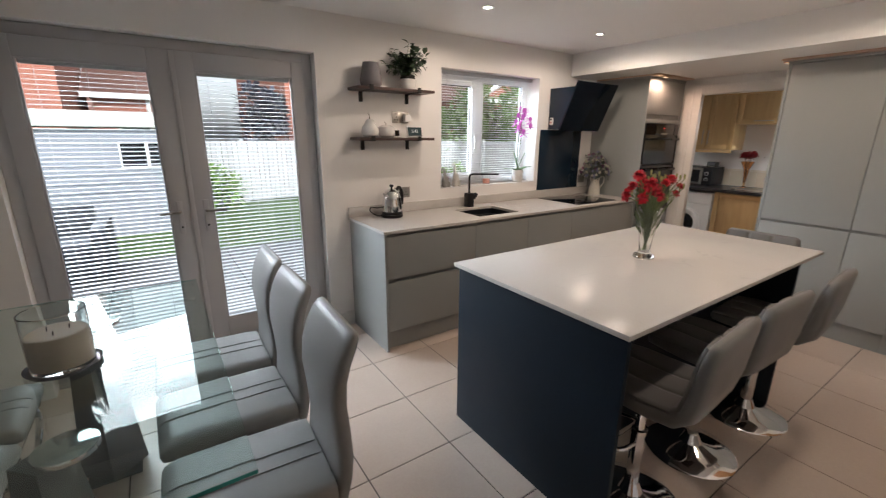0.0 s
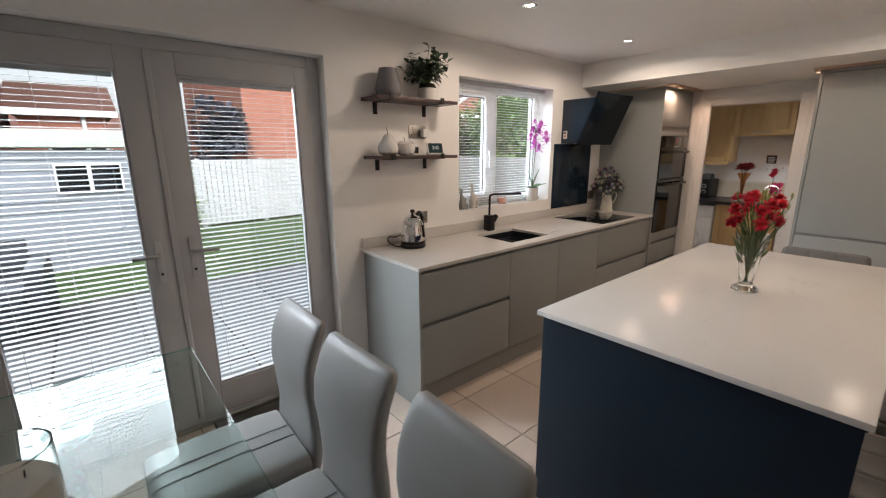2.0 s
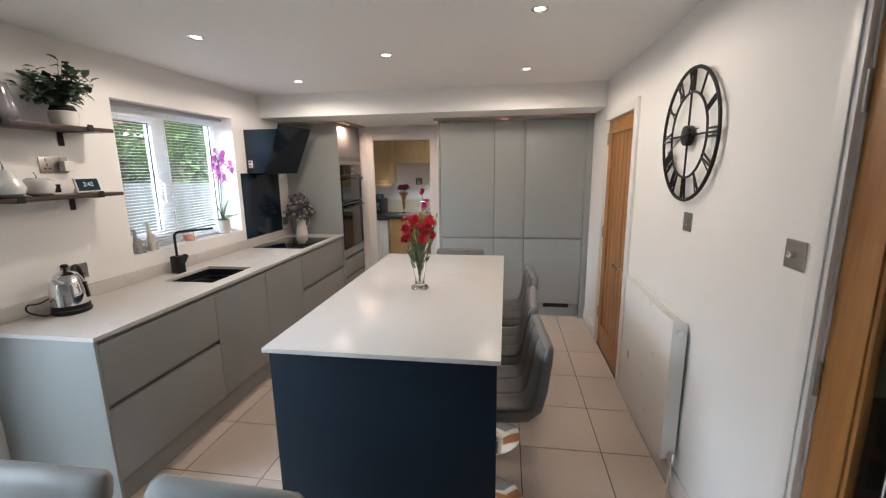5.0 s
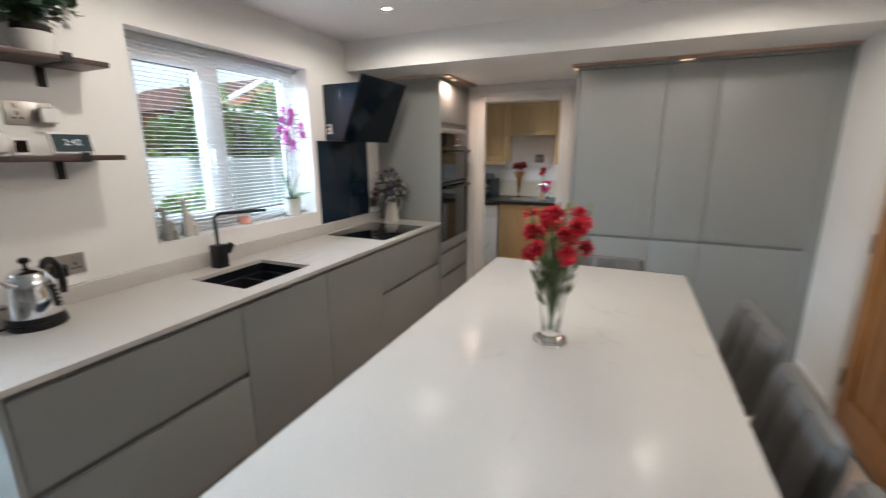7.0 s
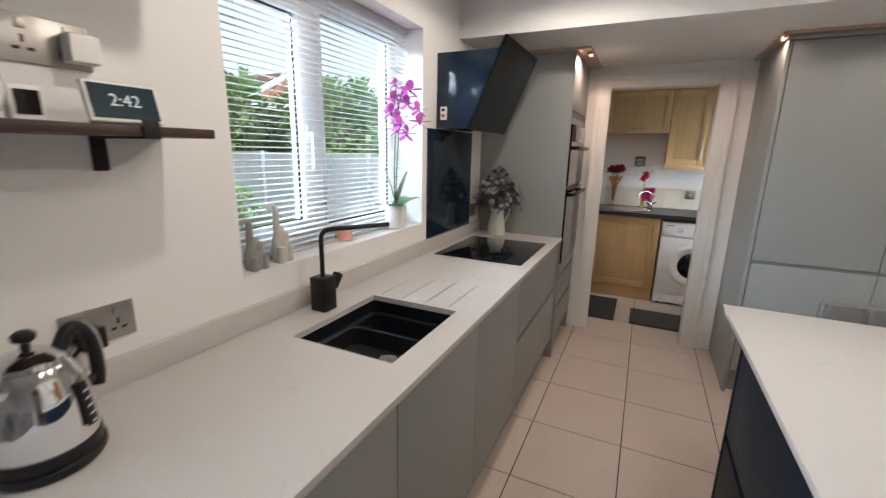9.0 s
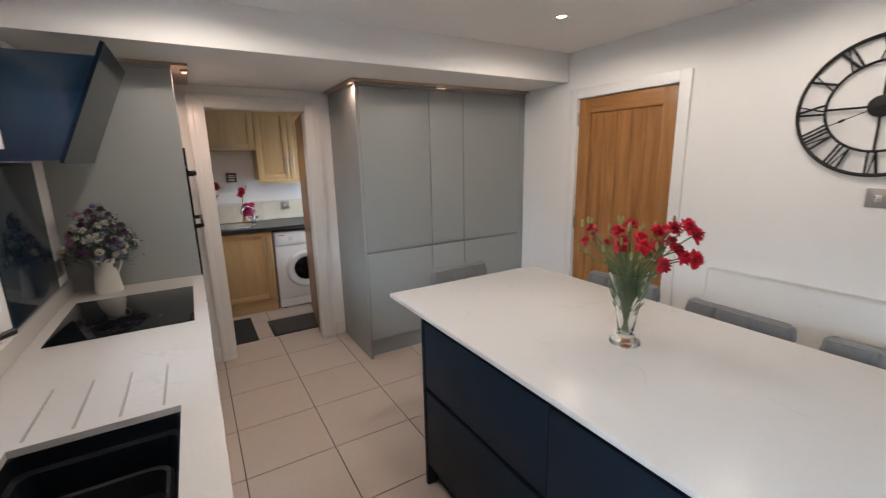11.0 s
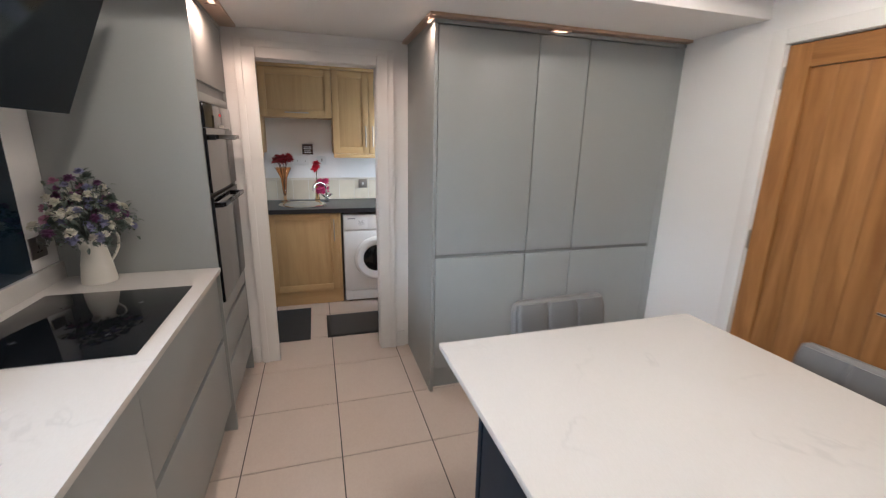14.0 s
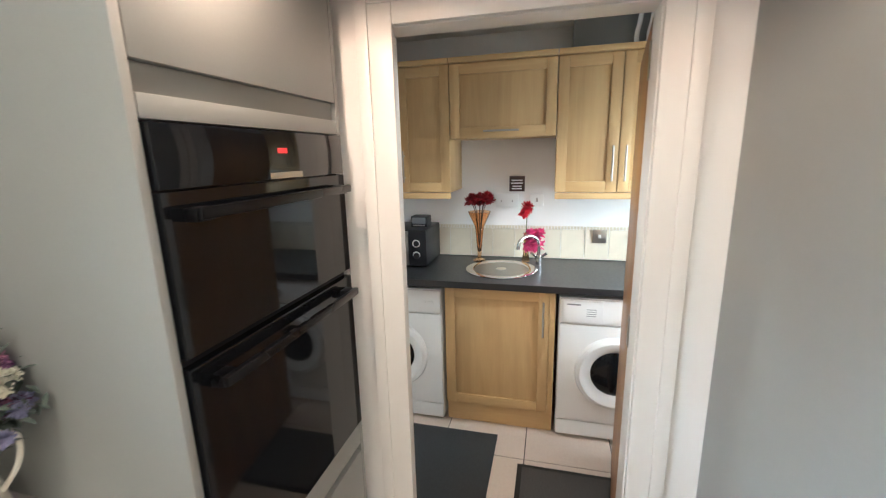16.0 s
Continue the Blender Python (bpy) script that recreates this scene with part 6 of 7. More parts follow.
base = thing("utility_base_cabinet", (6.3, 2.4, 0), "light oak shaker sink cabinet in the utility room", "cabinet")
part("body", box((UF + 0.021, UX - 0.002, 2.094, 2.718, 0.14, 0.876)), M_PINE, base)
part("plinth", box((UF + 0.045, UF + 0.06, 2.094, 2.718, 0.0005, 0.139)), M_PINEY, base)
shaker("door", 2.125, 2.715, 0.145, 0.872, UF, base, "high", -1)
part("filler", box((UF, UF + 0.02, 2.094, 2.1235, 0.145, 0.872)), M_PINE, base, "", 0.001)


def machine(y0, y1, label, dials):
    """A front-loading machine facing -x."""
    m_ = thing("washing_machine" if dials else "tumble_dryer", (6.3, (y0 + y1) / 2, 0), label, "washing machine" if dials else "tumble dryer")
    ym = (y0 + y1) / 2
    part("body", box((UF + 0.012, UX - 0.02, y0, y1, 0.02, 0.85)), M_APPL, m_, "", 0.006)
    for fy in (y0 + 0.05, y1 - 0.05):
        for fx in (UF + 0.06, UX - 0.08):
            part("foot", cyl(fx, fy, 0.0005, 0.0195, 0.018, seg=14), M_BLACK, m_)
    part("front_panel", box((UF - 0.002, UF + 0.0115, y0 + 0.004, y1 - 0.004, 0.12, 0.70)), M_APPL, m_, "", 0.006)
    part("kick_panel", box((UF + 0.002, UF + 0.0115, y0 + 0.004, y1 - 0.004, 0.024, 0.114)), M_APPL, m_, "", 0.003)
    fac = part("control_panel", box((UF - 0.004, UF + 0.0115, y0 + 0.004, y1 - 0.004, 0.706, 0.845)), M_APPL, m_, "", 0.008)
    part("drawer", box((UF - 0.008, UF - 0.0045, y1 - 0.22, y1 - 0.02, 0.715, 0.835)), M_APPL, fac, "", 0.004)
    M_TXT = mat("grey_print", (0.22, 0.22, 0.24), 0.5)
    part("print_bar", box((UF - 0.0092, UF - 0.0085, y1 - 0.11, y1 - 0.04, 0.812, 0.820)), M_TXT, fac)
    for k in range(4):
        part("print_bar", box((UF - 0.0092, UF - 0.0085, y1 - 0.19 + 0.0, y1 - 0.14, 0.79 - 0.012 * k, 0.793 - 0.012 * k)), M_TXT, fac)
    kd = part("dial", rod((UF - 0.032, ym - (0.1 if dials else -0.1), 0.775), (UF - 0.0045, ym - (0.1 if dials else -0.1), 0.775), 0.03, 28), M_APPL, fac, "white programme dial", 0.004)
    part("dial_mark", box((UF - 0.0335, UF - 0.0322, ym - (0.102 if dials else -0.098), ym - (0.098 if dials else -0.102), 0.778, 0.802)), M_TXT, kd)
    for k in range(3):
        part("button", box((UF - 0.008, UF - 0.0045, ym - 0.21 - 0.022 * k, ym - 0.196 - 0.022 * k, 0.768, 0.782)), M_APPL, fac, "", 0.002)
    R = Matrix.Translation((UF - 0.002, ym, 0.43)) @ Matrix.Rotation(radians(-90), 4, "Y")
    bm = lathe(0, 0, 0, [(0.125, 0.002), (0.155, 0.026), (0.185, 0.03), (0.205, 0.018), (0.212, 0.0)], 56)
    bmesh.ops.transform(bm, matrix=R, verts=bm.verts)
    dr = part("door", bm, M_APPL, m_, "round white porthole door")
    bm = lathe(0, 0, 0, [(0.0, 0.03), (0.06, 0.026), (0.11, 0.014), (0.13, 0.002), (0.13, -0.001), (0, -0.001)], 48)
    bmesh.ops.transform(bm, matrix=R, verts=bm.verts)
    part("glass", bm, M_BLACKGLASS, dr, "dark bowl glass")


machine(1.47, 2.075, "white front-loading washing machine in the utility room", True)
machine(2.735, 3.34, "white tumble dryer in the utility room", False)
uwt = thing("utility_worktop", (6.3, 2.4, 0.88), "black speckled laminate utility worktop", "worktop")
part("slab", slab_with_holes(UF - 0.03, UX - 0.002, UY0 + 0.005, N - 0.004, 0.878, 0.916, []), M_LAM, uwt, "", 0.008)
us = thing("round_sink", (6.29, 2.42, 0.915), "round stainless steel utility sink", "sink")
part("rim", lathe(6.285, 2.42, 0.9165, [(0.16, 0), (0.215, 0), (0.217, 0.003), (0.21, 0.005), (0.175, 0.005), (0.165, 0.0)], 56), M_CHROME, us)
part("bowl", lathe(6.285, 2.42, 0.9165, [(0.176, 0.0045), (0.172, 0.0015), (0.165, 0.001), (0.08, 0.0008), (0, 0.0006)], 56), M_STEEL, us)
part("waste", cyl(6.285, 2.42, 0.9175, 0.9195, 0.03, seg=24), M_CHROME, us)
ut = thing("utility_tap", (6.44, 2.2, 0.916), "chrome swan-neck tap beside the round sink", "tap")
part("spout", tube([(6.44, 2.2, 0.917), (6.44, 2.2, 1.0), (6.435, 2.21, 1.075), (6.4, 2.26, 1.105), (6.35, 2.31, 1.085), (6.335, 2.325, 1.03)], 0.011, 12), M_CHROME, ut)
part("body", cyl(6.44, 2.2, 0.9162, 0.98, 0.02, seg=20), M_CHROME, ut, "", 0.003)
for sg in (-1, 1):
    part("lever", rod((6.44, 2.2, 0.955), (6.42, 2.2 + sg * 0.05, 0.995), 0.008, 10), M_CHROME, ut)
# wall units


def wall_unit(y0, y1, z0, doors_, label):
    u = thing("wall_cabinet", (6.44, (y0 + y1) / 2, z0), label, "cabinet", "utility wall cabinets")
    part("body", box((UU + 0.021, UX - 0.002, y0 + 0.001, y1 - 0.001, z0 + 0.001, 2.115)), M_PINE, u, "", 0.001)
    for a, b, hnd, sd in doors_:
        shaker("door", a, b, z0 + 0.004, 2.111, UU, u, hnd, sd)
    part("cornice", box((UU - 0.02, UX - 0.002, y0 + 0.0005, y1 - 0.0005, 2.1155, 2.145)), M_PINEY, u, "", 0.004)
    if z0 < 1.6:
        part("light_rail", box((UU - 0.012, UU + 0.02, y0 + 0.0005, y1 - 0.0005, z0 - 0.035, z0)), M_PINEY, u, "", 0.003)


wall_unit(2.12, 2.725, 1.70, [(2.12, 2.725, "flat", 1)], "light oak bridging wall cabinet with a lift-up door")
wall_unit(1.45, 2.118, 1.385, [(1.79, 2.118, "low", -1), (1.45, 1.788, "low", 1)], "light oak shaker wall cabinet with two doors")
wall_unit(2.727, 3.36, 1.385, [(2.727, 3.045, "low", 1), (3.047, 3.36, "low", -1)], "light oak shaker wall cabinet beside the bridging unit")
# pipes and box over the wall units
solo("pipe_boxing", box((6.45, UX - 0.002, 1.30, 2.04, 2.17, 2.335)), M_GREYIN, "grey service boxing above the wall cabinets", "boxing", 0.002, at=(6.5, 1.7, 2.13))
pp = thing("service_pipes", (6.4, 1.6, 2.1), "white bent service pipes above the wall cabinets", "pipes")
for k in range(2):
    part("pipe", tube([(6.40, 1.72 - 0.06 * k, 2.146), (6.40, 1.72 - 0.06 * k, 2.22), (6.40, 1.71 - 0.06 * k, 2.27), (6.42, 1.70 - 0.06 * k, 2.337)], 0.012, 10), M_WHITEPL, pp)

# unseen window, added round the utility room's fill lamp
uw = thing("window_2", (5.85, UY0 - 0.05, 1.0), "unseen white upvc window added for the utility fill lamp", "window", kind="structure")
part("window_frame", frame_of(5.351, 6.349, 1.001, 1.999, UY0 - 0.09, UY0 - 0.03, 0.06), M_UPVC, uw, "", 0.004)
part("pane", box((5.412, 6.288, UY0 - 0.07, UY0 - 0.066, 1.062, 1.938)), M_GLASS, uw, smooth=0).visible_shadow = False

# splash tiles, border and wall plates
M_UTILE = mat("cream_wall_tile", (0.68, 0.62, 0.50), 0.3, vary=0.06, scale=12, rand=0.05)
splash = thing("tile_splashback", (UX, 2.3, 0.92), "cream ceramic splash tiles with a ribbed border", "tiles", kind="structure")
part("grout_bed", box((UX - 0.004, UX - 0.0005, UY0 + 0.01, N - 0.005, 0.9165, 1.125)), M_WHITEPL, splash)
bm = box((-0.0025, 0.0025, -0.0735, 0.0735, -0.0975, 0.0975))
tile_me = mesh_of("wall_tile", bm, M_UTILE, 0.0012, 1)
for k in range(14):
    ty = 1.24 + k * 0.15
    o = new("wall_tile", tile_me)
    o.parent = splash
    o.location = Vector((UX - 0.0067, ty, 1.016)) - Vector(splash.location)
part("border", box(*[(UX - 0.011, UX - 0.0042, UY0 + 0.02 + k * 0.02, UY0 + 0.034 + k * 0.02, 1.116, 1.136) for k in range(108)]), M_UTILE, splash, "ribbed cream border tile", smooth=0)


def uplate(name, y, z, w, h, material, label, cat, marks):
    p = thing(name, (UX - 0.012, y, z), label, cat)
    part("plate", box((UX - 0.02, UX - 0.0005 if z > 1.15 else UX - 0.0095, y - w / 2, y + w / 2, z - h / 2, z + h / 2)), material, p, "", 0.002)
    for a, b, c, d in marks:
        part("mark", box((UX - 0.0215, UX - 0.0202, y + a, y + b, z + c, z + d)), M_WHITEPL if material is not M_WHITEPL else M_STEEL, p)
    return p


uplate("steel_switch", 1.825, 1.075, 0.086, 0.086, M_STEEL, "brushed steel appliance switch on the tiles", "switch", [(-0.008, 0.008, -0.012, 0.012)])
uplate("white_socket", 2.42, 1.305, 0.147, 0.087, M_WHITEPL, "white double socket below the small sign", "socket", [(-0.04, -0.034, -0.01, 0.004), (0.034, 0.04, -0.01, 0.004)])
uplate("white_switch", 2.225, 1.31, 0.086, 0.086, M_WHITEPL, "white light switch on the utility wall", "switch", [(-0.006, 0.006, -0.014, 0.014)])
uplate("wall_sign", 2.355, 1.415, 0.1, 0.1, M_SHELF, "small dark wooden sign with pale lettering", "sign", [(-0.035, 0.035, 0.018, 0.026), (-0.038, 0.038, 0.0, 0.008), (-0.03, 0.03, -0.02, -0.012), (-0.034, 0.034, -0.036, -0.028)])

mw = thing("microwave", (6.42, 3.1, 0.9165), "black microwave with chrome dials", "microwave")
part("body", box((6.24, 6.58, 2.885, 3.33, 0.925, 1.155)), M_BLACK, mw, "", 0.006)
part("door", box((6.224, 6.2395, 3.0, 3.328, 0.93, 1.15)), M_STEEL, mw, "", 0.003)
part("window", box((6.2225, 6.2238, 3.03, 3.3, 0.96, 1.12)), M_BLACKGLASS, mw)
for dz in (1.0, 1.075):
    kk = part("dial", rod((6.215, 2.942, dz), (6.2395, 2.942, dz), 0.026, 28), M_CHROME, mw, "", 0.003)
    part("dial_face", rod((6.2135, 2.942, dz), (6.2148, 2.942, dz), 0.018, 24), M_BLACK, kk)
for fx in (6.28, 6.54):
    for fy in (2.93, 3.28):
        part("foot", cyl(fx, fy, 0.9166, 0.9248, 0.012, seg=10), M_BLACK, mw)
rad_ = thing("table_radio", (6.42, 2.98, 1.156), "small black radio on the microwave", "radio")
part("body", box((6.36, 6.46, 2.91, 3.02, 1.1555, 1.225)), M_BLACK, rad_, "", 0.005)
part("speaker", box((6.3585, 6.3598, 2.92, 3.01, 1.178, 1.218)), M_PED, rad_)
part("button_row", box((6.357, 6.3598, 2.925, 3.005, 1.162, 1.170)), M_STEEL, rad_, "", 0.001)

M_AMBER = glass("amber_glass", (0.95, 0.62, 0.36))


def trumpet(x, y, h, r, label, heads, shade):
    v = thing("trumpet_vase", (x, y, 0.9165), label, "vase of flowers")
    part("vase", lathe(x, y, 0.9165, [(0, 0), (r * 0.55, 0), (r * 0.55, 0.008), (0.012, 0.02), (0.014, 0.06), (0.02, h * 0.4), (0.03, h * 0.7), (r, h), (r * 0.94, h), (0.026, h * 0.7), (0.016, h * 0.4), (0.008, 0.07), (0, 0.06)], 32),
         M_AMBER if heads > 4 else M_GLASS, v, "amber glass trumpet vase" if heads > 4 else "")
    bs = bmesh.new()
    for k in range(heads):
        a = k * 2.4
        hd_ = Vector((x + 0.045 * math.cos(a), y + 0.06 * math.sin(a), 0.9165 + h + 0.05 + 0.05 * ((k * 37) % 10) / 10))
        tube([Vector((x, y, 0.98)), Vector((x, y, 0.92 + h * 0.8)).lerp(hd_, 0.4), hd_], 0.0022, 5, bs)
        bm = bmesh.new()
        carnation(hd_, hd_ - Vector((x, y, 0.9)), 0.044, bm)
        part("flower_head", bm, shade[k % len(shade)], v, smooth=80)
    part("stalk", bs, M_SHELF, v)


M_DRED = mat("deep_red_petal", (0.30, 0.012, 0.02), 0.5, vary=0.3, scale=40)
M_HOT = mat("hot_pink_petal", (0.72, 0.06, 0.22), 0.5, vary=0.25, scale=40)
trumpet(6.47, 2.585, 0.33, 0.075, "amber trumpet vase of dark red artificial flowers", 8, [M_DRED])
pinks = thing("bud_vase", (6.50, 2.285, 0.9165), "slim vase of red and pink silk flowers", "vase of flowers")
part("vase", lathe(6.50, 2.285, 0.9165, [(0, 0), (0.024, 0), (0.026, 0.01), (0.018, 0.05), (0.012, 0.13), (0.016, 0.19), (0.013, 0.19), (0.009, 0.13), (0, 0.06)], 24), M_AMBER, pinks)
for (fx, fy, fz), shd, rr_ in (((6.50, 2.28, 1.27), M_CARN, 0.045), ((6.50, 2.30, 1.23), M_CARN, 0.035), ((6.48, 2.25, 1.09), M_HOT, 0.055), ((6.47, 2.22, 1.04), M_HOT, 0.055), ((6.48, 2.20, 1.11), M_HOT, 0.04), ((6.47, 2.27, 1.02), M_HOT, 0.04)):
    bm = bmesh.new()
    carnation(Vector((fx, fy, fz)), Vector((-0.6, 0, 0.6)), rr_, bm)
    part("flower_head", bm, shd, pinks, smooth=80)
part("stem", tube([(6.5, 2.285, 0.95), (6.5, 2.285, 1.1), (6.50, 2.28, 1.27)], 0.003, 6), M_STEM, pinks)

for (mx0, mx1, my0, my1), lab in (((5.30, 5.945, 2.395, 2.93), "plain charcoal rubber floor mat"), ((5.30, 5.735, 1.76, 2.265), "bordered charcoal floor mat by the washing machine")):
    m_ = thing("floor_mat", ((mx0 + mx1) / 2, (my0 + my1) / 2, 0), lab, "mat")
    part("backing", box((mx0, mx1, my0, my1, 0.0003, 0.005)), M_BLACK, m_, "", 0.0015)
    if "bordered" in lab:
        part("carpet_top", box((mx0 + 0.025, mx1 - 0.025, my0 + 0.025, my1 - 0.025, 0.0052, 0.009)), mat("grey_pile", (0.075, 0.072, 0.07), 0.95, vary=0.3, scale=120, fine=0.5, bump=0.6), m_, "", 0.001)
    else:
        part("top", box((mx0 + 0.002, mx1 - 0.002, my0 + 0.002, my1 - 0.002, 0.0051, 0.0062)), M_RUBBER, m_)
bar = thing("ceiling_spot_bar", (5.95, 2.7, 2.3), "chrome utility ceiling spotlights", "spotlight")
part("bar", rod((5.95, 2.35, 2.326), (5.95, 3.0, 2.326), 0.012, 12), M_CHROME, bar)
for sy in (2.45, 2.62, 2.86):
    hd_ = part("head", rod((5.95, sy, 2.3), (5.91, sy - 0.03, 2.25), 0.026, 20), M_CHROME, bar, "", 0.003)
    part("stem", rod((5.95, sy, 2.326), (5.95, sy, 2.295), 0.006, 8), M_CHROME, hd_)

# ---------------------------------------------------------------- garden
M_GRASS = mat("lawn_grass", (0.075, 0.13, 0.035), 0.9, vary=0.4, scale=1.2, fine=0.5, fine_scale=60, bump=0.6)
M_SLABS = mat("pale_paving", (0.11, 0.11, 0.115), 0.8, vary=0.12, scale=5, fine=0.2, rand=0.08)
M_FENCE = mat("pale_fence_boards", (0.44, 0.45, 0.46), 0.7, vary=0.1, scale=6, rand=0.06)
M_BRICK = mat("red_brick", (0.31, 0.12, 0.08), 0.85, vary=0.2, scale=3, fine=0.3, fine_scale=40, bump=0.4)
M_ROOF = mat("brown_roof_tile", (0.16, 0.075, 0.055), 0.8, vary=0.3, scale=5)
M_HEDGE = mat("hedge_leaf", (0.19, 0.30, 0.085), 0.7, vary=0.45, scale=5, rand=0.2)
M_PLUM = mat("dark_shrub_leaf", (0.045, 0.05, 0.075), 0.7, vary=0.4, scale=5)
setting("ground", box((-45, 45, N + TH, 70, -0.3, -0.14)), M_GRASS, "green lawn behind the house", "lawn")
patio = setting("patio", box((-4.0, 5.5, N + TH + 0.001, 6.9, -0.14, -0.075)), M_GROUT, "pale paved patio outside the doors", "patio")
me = mesh_of("paving_slab", box((-0.295, 0.295, -0.295, 0.295, -0.02, 0.02)), M_SLABS, 0.006, 1)
for i in range(15):
    for j in range(5):
        o = new("paving_slab", me)
        o.parent = patio
        o.location = (-3.65 + 0.6 * i, 4.0 + 0.6 * j, -0.054)


def fence(x0, x1, y0, y1, h, n):
    f = thing("garden_fence", ((x0 + x1) / 2, (y0 + y1) / 2, -0.14), "pale painted board fence at the garden edge", "fence")
    d = Vector((x1 - x0, y1 - y0, 0))
    L = d.length
    ang = math.atan2(d.y, d.x)
    b = mesh_of("board", box((-L / n / 2 + 0.006, L / n / 2 - 0.006, -0.012, 0.012, 0, h)), M_FENCE, 0.004, 1)
    p = mesh_of("post", box((-0.05, 0.05, -0.05, 0.05, 0, h + 0.08)), M_FENCE, 0.006, 1)
    for k in range(n):
        o = new("board", b)
        o.parent = f
        q = Vector((x0, y0, 0)) + d * ((k + 0.5) / n) - Vector((f.location.x, f.location.y, 0))
        o.location, o.rotation_euler = (q.x, q.y, 0.05), (0, 0, ang)
    for k in range(0, n + 1, 12):
        o = new("post", p)
        o.parent = f
        q = Vector((x0, y0, 0)) + d * (k / n) - Vector((f.location.x, f.location.y, 0))
        o.location, o.rotation_euler = (q.x - 0.05 * math.sin(ang), q.y + 0.06 * math.cos(ang), 0), (0, 0, ang)


fence(0.62, 9.0, 11.6, 12.2, 1.46, 72)
fence(7.6, 9.0, 5.2, 12.2, 1.46, 48)

shed = thing("garden_room", (-0.6, 9.9, -0.14), "pale blue-grey timber garden room with dark windows", "garden building")
M_SHED = mat("pale_shiplap", (0.20, 0.215, 0.25), 0.7, vary=0.1, scale=4)
part("wall", box(*[(-2.6, 0.6, 9.0, 10.8, -0.14 + 0.145 * k, -0.005 + 0.145 * k) for k in range(12)]), M_SHED, shed, smooth=0)
part("roof", box((-2.75, 0.72, 8.85, 10.95, 1.62, 1.86)), mat("pale_green_roof_edge", (0.42, 0.45, 0.40), 0.7, vary=0.08), shed, "flat pale roof edge", 0.01)
for wx in (-0.24, 0.14):
    w_ = part("window", box((wx, wx + 0.34, 8.96, 8.9995, 1.0, 1.37)), M_BLACKGLASS, shed)
    part("frame", frame_of(wx - 0.018, wx + 0.358, 0.98, 1.39, 8.94, 8.9595, 0.02), M_UPVC, w_)


def house(x0, x1, y0, y1, eaves, ridge, label, windows, gable_front):
    h_ = thing("house", ((x0 + x1) / 2, (y0 + y1) / 2, -0.14), label, "house", "houses behind the garden")
    wall_ = part("wall", box((x0, x1, y0, y1, -0.14, eaves)), M_BRICK, h_, smooth=0)
    bm = bmesh.new()
    o = 0.3
    if gable_front:
        tri = [(x0 - o, eaves - 0.1), ((x0 + x1) / 2, ridge), (x1 + o, eaves - 0.1)]
        a = [bm.verts.new((px, y0 - o, pz)) for px, pz in tri]
        b = [bm.verts.new((px, y1 + o, pz)) for px, pz in tri]
    else:
        tri = [(y0 - o, eaves - 0.1), ((y0 + y1) / 2, ridge), (y1 + o, eaves - 0.1)]
        a = [bm.verts.new((x0 - o, py, pz)) for py, pz in tri]
        b = [bm.verts.new((x1 + o, py, pz)) for py, pz in tri]
    bm.faces.new(a), bm.faces.new(list(reversed(b)))
    for k in range(3):
        bm.faces.new((a[k], a[(k + 1) % 3], b[(k + 1) % 3], b[k]))
    part("roof", bm, M_ROOF, h_, "brown tiled roof", smooth=0)
    if gable_front:
        bm = bmesh.new()
        vs = [bm.verts.new((px, py, pz)) for py in (y0 - o - 0.02, y0 - o - 0.06) for px, pz in ((x0 + 0.1, eaves), ((x0 + x1) / 2, ridge - 0.25), (x1 - 0.1, eaves))]
        bm.faces.new(vs[:3]), bm.faces.new(vs[5:2:-1])
        for k in range(3):
            bm.faces.new((vs[k], vs[(k + 1) % 3], vs[3 + (k + 1) % 3], vs[3 + k]))
        part("gable", bm, M_BRICK, h_, smooth=0)
        for sg in (-1, 1):
            xm = (x0 + x1) / 2
            xe = x0 - o if sg < 0 else x1 + o
            part("bargeboard", rod((xm, y0 - o - 0.1, ridge), (xe, y0 - o - 0.1, eaves - 0.1), 0.11, 4), M_UPVC, h_)
    part("fascia", box((x0 - 0.3, x1 + 0.3, y0 - 0.34, y0 - 0.301, eaves - 0.26, eaves - 0.08)), M_UPVC, h_)
    part("downpipe", rod((x0 + (x1 - x0) * 0.72, y0 - 0.08, 0), (x0 + (x1 - x0) * 0.72, y0 - 0.08, eaves - 0.1), 0.06, 8), M_UPVC, h_)
    for wx, wz in windows:
        w_ = part("window", box((wx, wx + 1.4, y0 - 0.03, y0 - 0.001, wz, wz + 1.15)), M_BLACKGLASS, h_)
        part("frame", frame_of(wx - 0.05, wx + 1.45, wz - 0.05, wz + 1.2, y0 - 0.06, y0 - 0.0305, 0.09), M_UPVC, w_)
        part("sill", box((wx - 0.12, wx + 1.52, y0 - 0.14, y0 - 0.0305, wz - 0.13, wz - 0.0505)), M_UPVC, w_)


house(-14.5, -1.6, 15.5, 22.0, 5.4, 7.8, "red brick house with white downpipe behind the garden", [(-4.6, 0.9), (-3.6, 3.6), (-8.2, 3.4)], False)
house(-1.2, 0.9, 19.0, 24.0, 2.9, 3.9, "small red brick house with a dark roof", [(-0.6, 0.8)], False)
house(3.75, 8.2, 14.0, 22.0, 6.0, 8.0, "tall red brick house beyond the fence", [(5.6, 3.3)], False)
house(-2.6, 2.6, 34.0, 40.0, 2.6, 4.2, "distant red brick house with a low roof", [(0.2, 0.9)], False)
house(13.2, 18.0, 16.5, 24.0, 3.3, 4.6, "red roofed house behind the hedge", [(14.6, 1.6)], True)


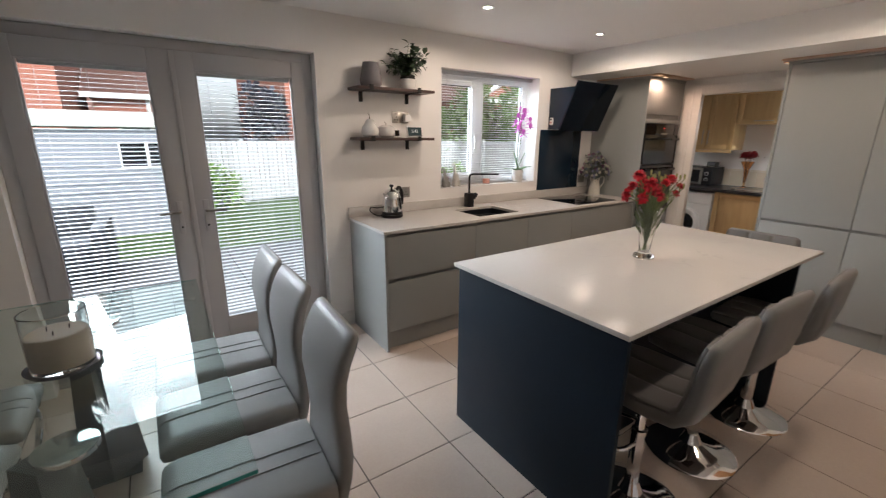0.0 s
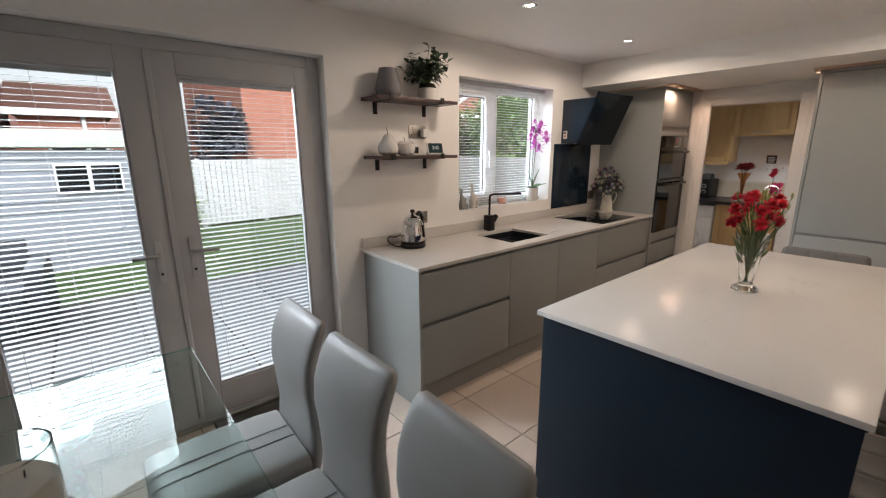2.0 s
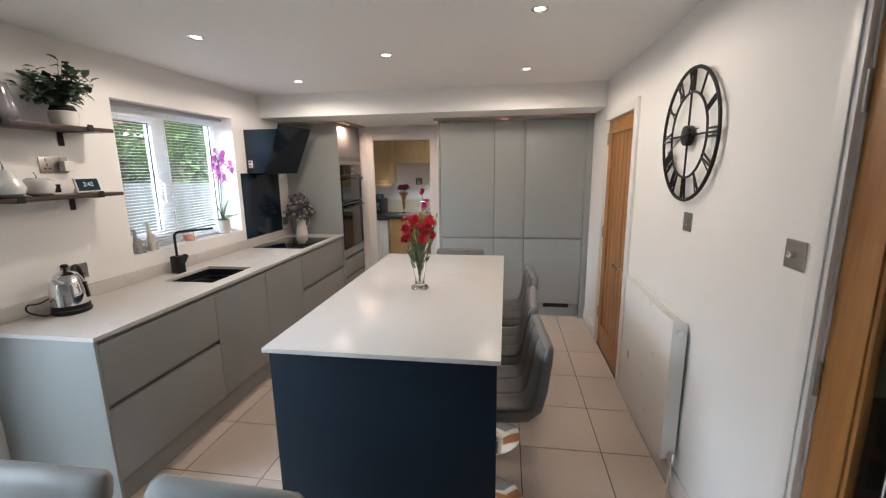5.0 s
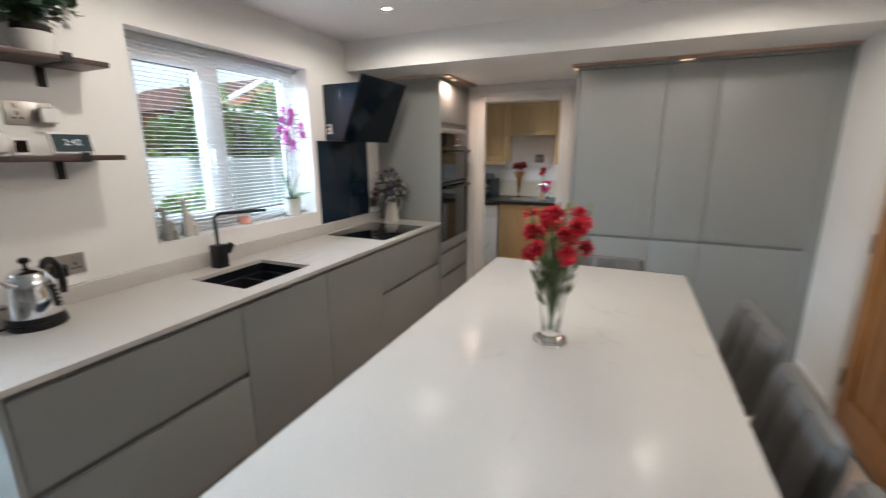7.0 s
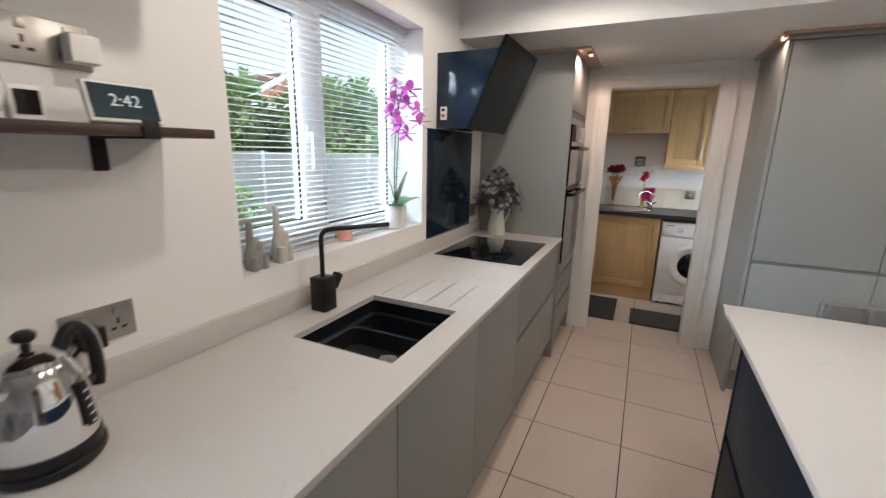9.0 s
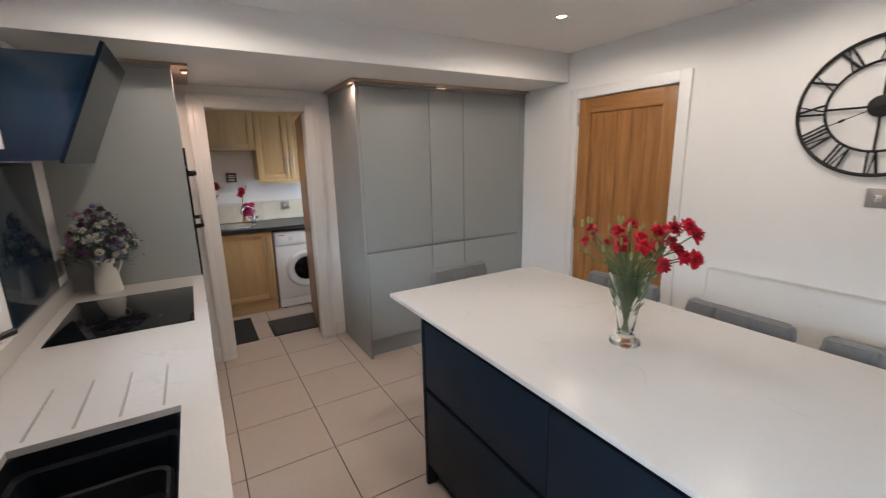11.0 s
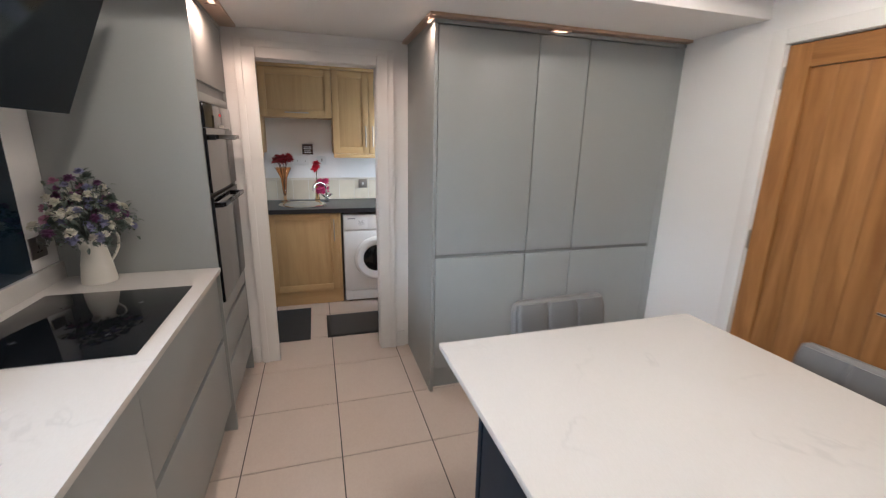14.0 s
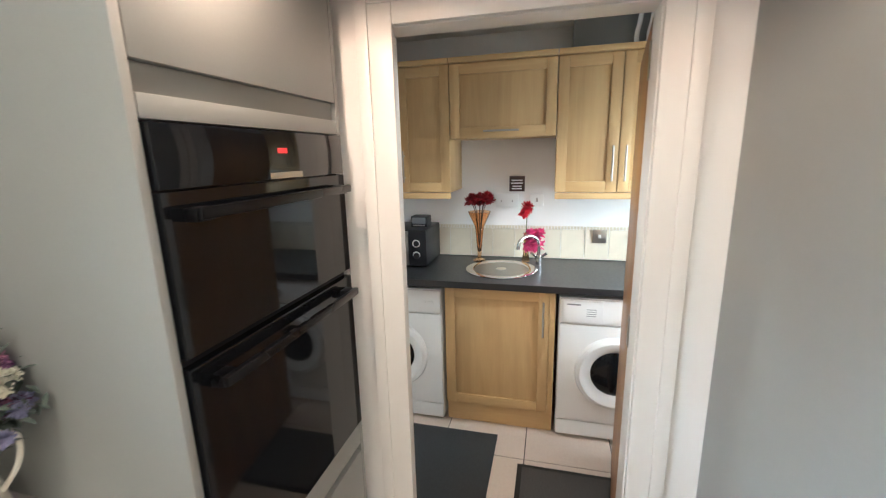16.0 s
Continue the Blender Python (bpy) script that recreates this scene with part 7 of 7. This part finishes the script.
def bush(name, c, rx, ry, rz, n, material, label, cat, trunk=0.0, size=(0.1, 0.22)):
    """Leaf clumps scattered in a lumpy crown, with limbs below."""
    t_ = thing(name, (c[0], c[1], -0.14), label, cat)
    r_ = random.Random(int(c[0] * 100))
    bm = bmesh.new()
    lumps = [(Vector((r_.uniform(-0.7, 0.7) * rx, r_.uniform(-0.7, 0.7) * ry, r_.uniform(-0.6, 0.8) * rz)), r_.uniform(0.35, 0.6)) for _ in range(14)]
    for k in range(n):
        lc, ls = lumps[k % 14]
        d = Vector([r_.gauss(0, 1) for _ in range(3)]).normalized()
        p = Vector(c) + lc + Vector((d.x * rx, d.y * ry, d.z * rz)) * ls * r_.uniform(0.6, 1.05)
        leaf(bm, p, d + Vector((0, 0, 0.3)), r_.uniform(*size), 0.2, 0.7)
    part("crown", bm, material, t_, smooth=0)
    if trunk:
        bm = tube([(c[0], c[1], -0.14), (c[0] + 0.05, c[1], c[2] * 0.4), (c[0], c[1], c[2])], trunk, 8, taper=0.5)
        for k in range(5):
            a = k * 1.3
            tube([(c[0], c[1], c[2] * 0.5), (c[0] + 0.3 * rx * math.cos(a), c[1] + 0.3 * ry * math.sin(a), c[2] * 0.8), (c[0] + 0.6 * rx * math.cos(a), c[1] + 0.6 * ry * math.sin(a), c[2] + 0.3 * rz)], trunk * 0.4, 6, bm, taper=0.4)
        part("trunk", bm, M_SHELF, t_)


bush("dark_tree", (2.95, 13.3, 1.85), 0.62, 0.6, 0.85, 2000, M_PLUM, "dark purple-leaved tree behind the fence", "tree", 0.12)
for k, (bx_, by_, rx_) in enumerate(((9.6, 12.6, 1.6), (12.2, 12.8, 1.8), (15.2, 13.2, 2.0), (10.4, 9.8, 1.3), (18.5, 14, 2.4))):
    bush("hedge", (bx_, by_, 1.7), rx_, 1.2, 1.25 + 0.2 * (k % 2), 3200, M_HEDGE, "tall leafy green hedge behind the fence", "hedge", 0.0, (0.14, 0.3))
bush("shrub", (1.3, 10.9, 0.35), 0.5, 0.4, 0.5, 900, M_HEDGE, "low green shrub by the fence", "shrub", 0.0, (0.07, 0.14))
bush("shrub", (6.1, 8.4, 0.3), 0.45, 0.45, 0.45, 900, M_HEDGE, "low green shrub on the lawn", "shrub", 0.0, (0.07, 0.14))
gt = thing("patio_table", (-1.45, 5.3, -0.03), "pale round garden table on the patio", "garden table")
part("top", cyl(-1.45, 5.3, 0.62, 0.66, 0.5), M_FENCE, gt, "", 0.005)
part("column", cyl(-1.45, 5.3, -0.03, 0.6195, 0.05, seg=16), M_FENCE, gt)
part("foot", cyl(-1.45, 5.3, -0.0335, 0.0, 0.28), M_FENCE, gt, "", 0.005)

M_RATTAN = mat("dark_grey_rattan", (0.045, 0.05, 0.062), 0.7, vary=0.2, scale=30, fine=0.4, fine_scale=120, bump=0.5)
M_CUSHION = mat("slate_cushion", (0.075, 0.08, 0.095), 0.85, vary=0.1, scale=8, bump=0.2)
sofa = thing("garden_sofa", (-1.25, 6.35, -0.034), "dark grey rattan garden sofa on the patio", "garden sofa")
part("base", box((-2.05, -0.5, 5.95, 6.72, -0.033, 0.24)), M_RATTAN, sofa, "", 0.02)
part("backrest", box((-2.05, -0.5, 6.725, 6.87, -0.033, 0.72)), M_RATTAN, sofa, "", 0.03)
for ax in (-2.2, -0.495):
    part("armrest", box((ax, ax + 0.145, 5.95, 6.87, -0.033, 0.55)), M_RATTAN, sofa, "", 0.03)
for cx in (-2.04, -1.27):
    part("cushion", box((cx, cx + 0.76, 5.97, 6.715, 0.245, 0.38)), M_CUSHION, sofa, "", 0.035, 3)

# ---------------------------------------------------------------- floor tiles
PX, PY, G = 0.4535, 0.462, 0.0055
X0, Y0 = 1.243 - 9 * PX, 0.386 - PY
full = {}
nx, ny = 22, 8
for i in range(nx):
    for j in range(ny):
        a0, a1 = max(X0 + i * PX + G / 2, W + 0.002), min(X0 + (i + 1) * PX - G / 2, UX - 0.002)
        b0, b1 = max(Y0 + j * PY + G / 2, S + 0.002), min(Y0 + (j + 1) * PY - G / 2, N + 0.083)
        if a1 - a0 < 0.02 or b1 - b0 < 0.02:
            continue
        key = (round(a1 - a0, 4), round(b1 - b0, 4))
        if key not in full:
            w2, h2 = key[0] / 2, key[1] / 2
            full[key] = mesh_of("floor_tile", box((-w2, w2, -h2, h2, -0.0085, 0.0)), M_TILE, 0.0012, 1)
        o = new("floor_tile", full[key])
        o.parent = floor
        o.location = ((a0 + a1) / 2, (b0 + b1) / 2, 0)
        o.rotation_euler = (0, 0, 0)
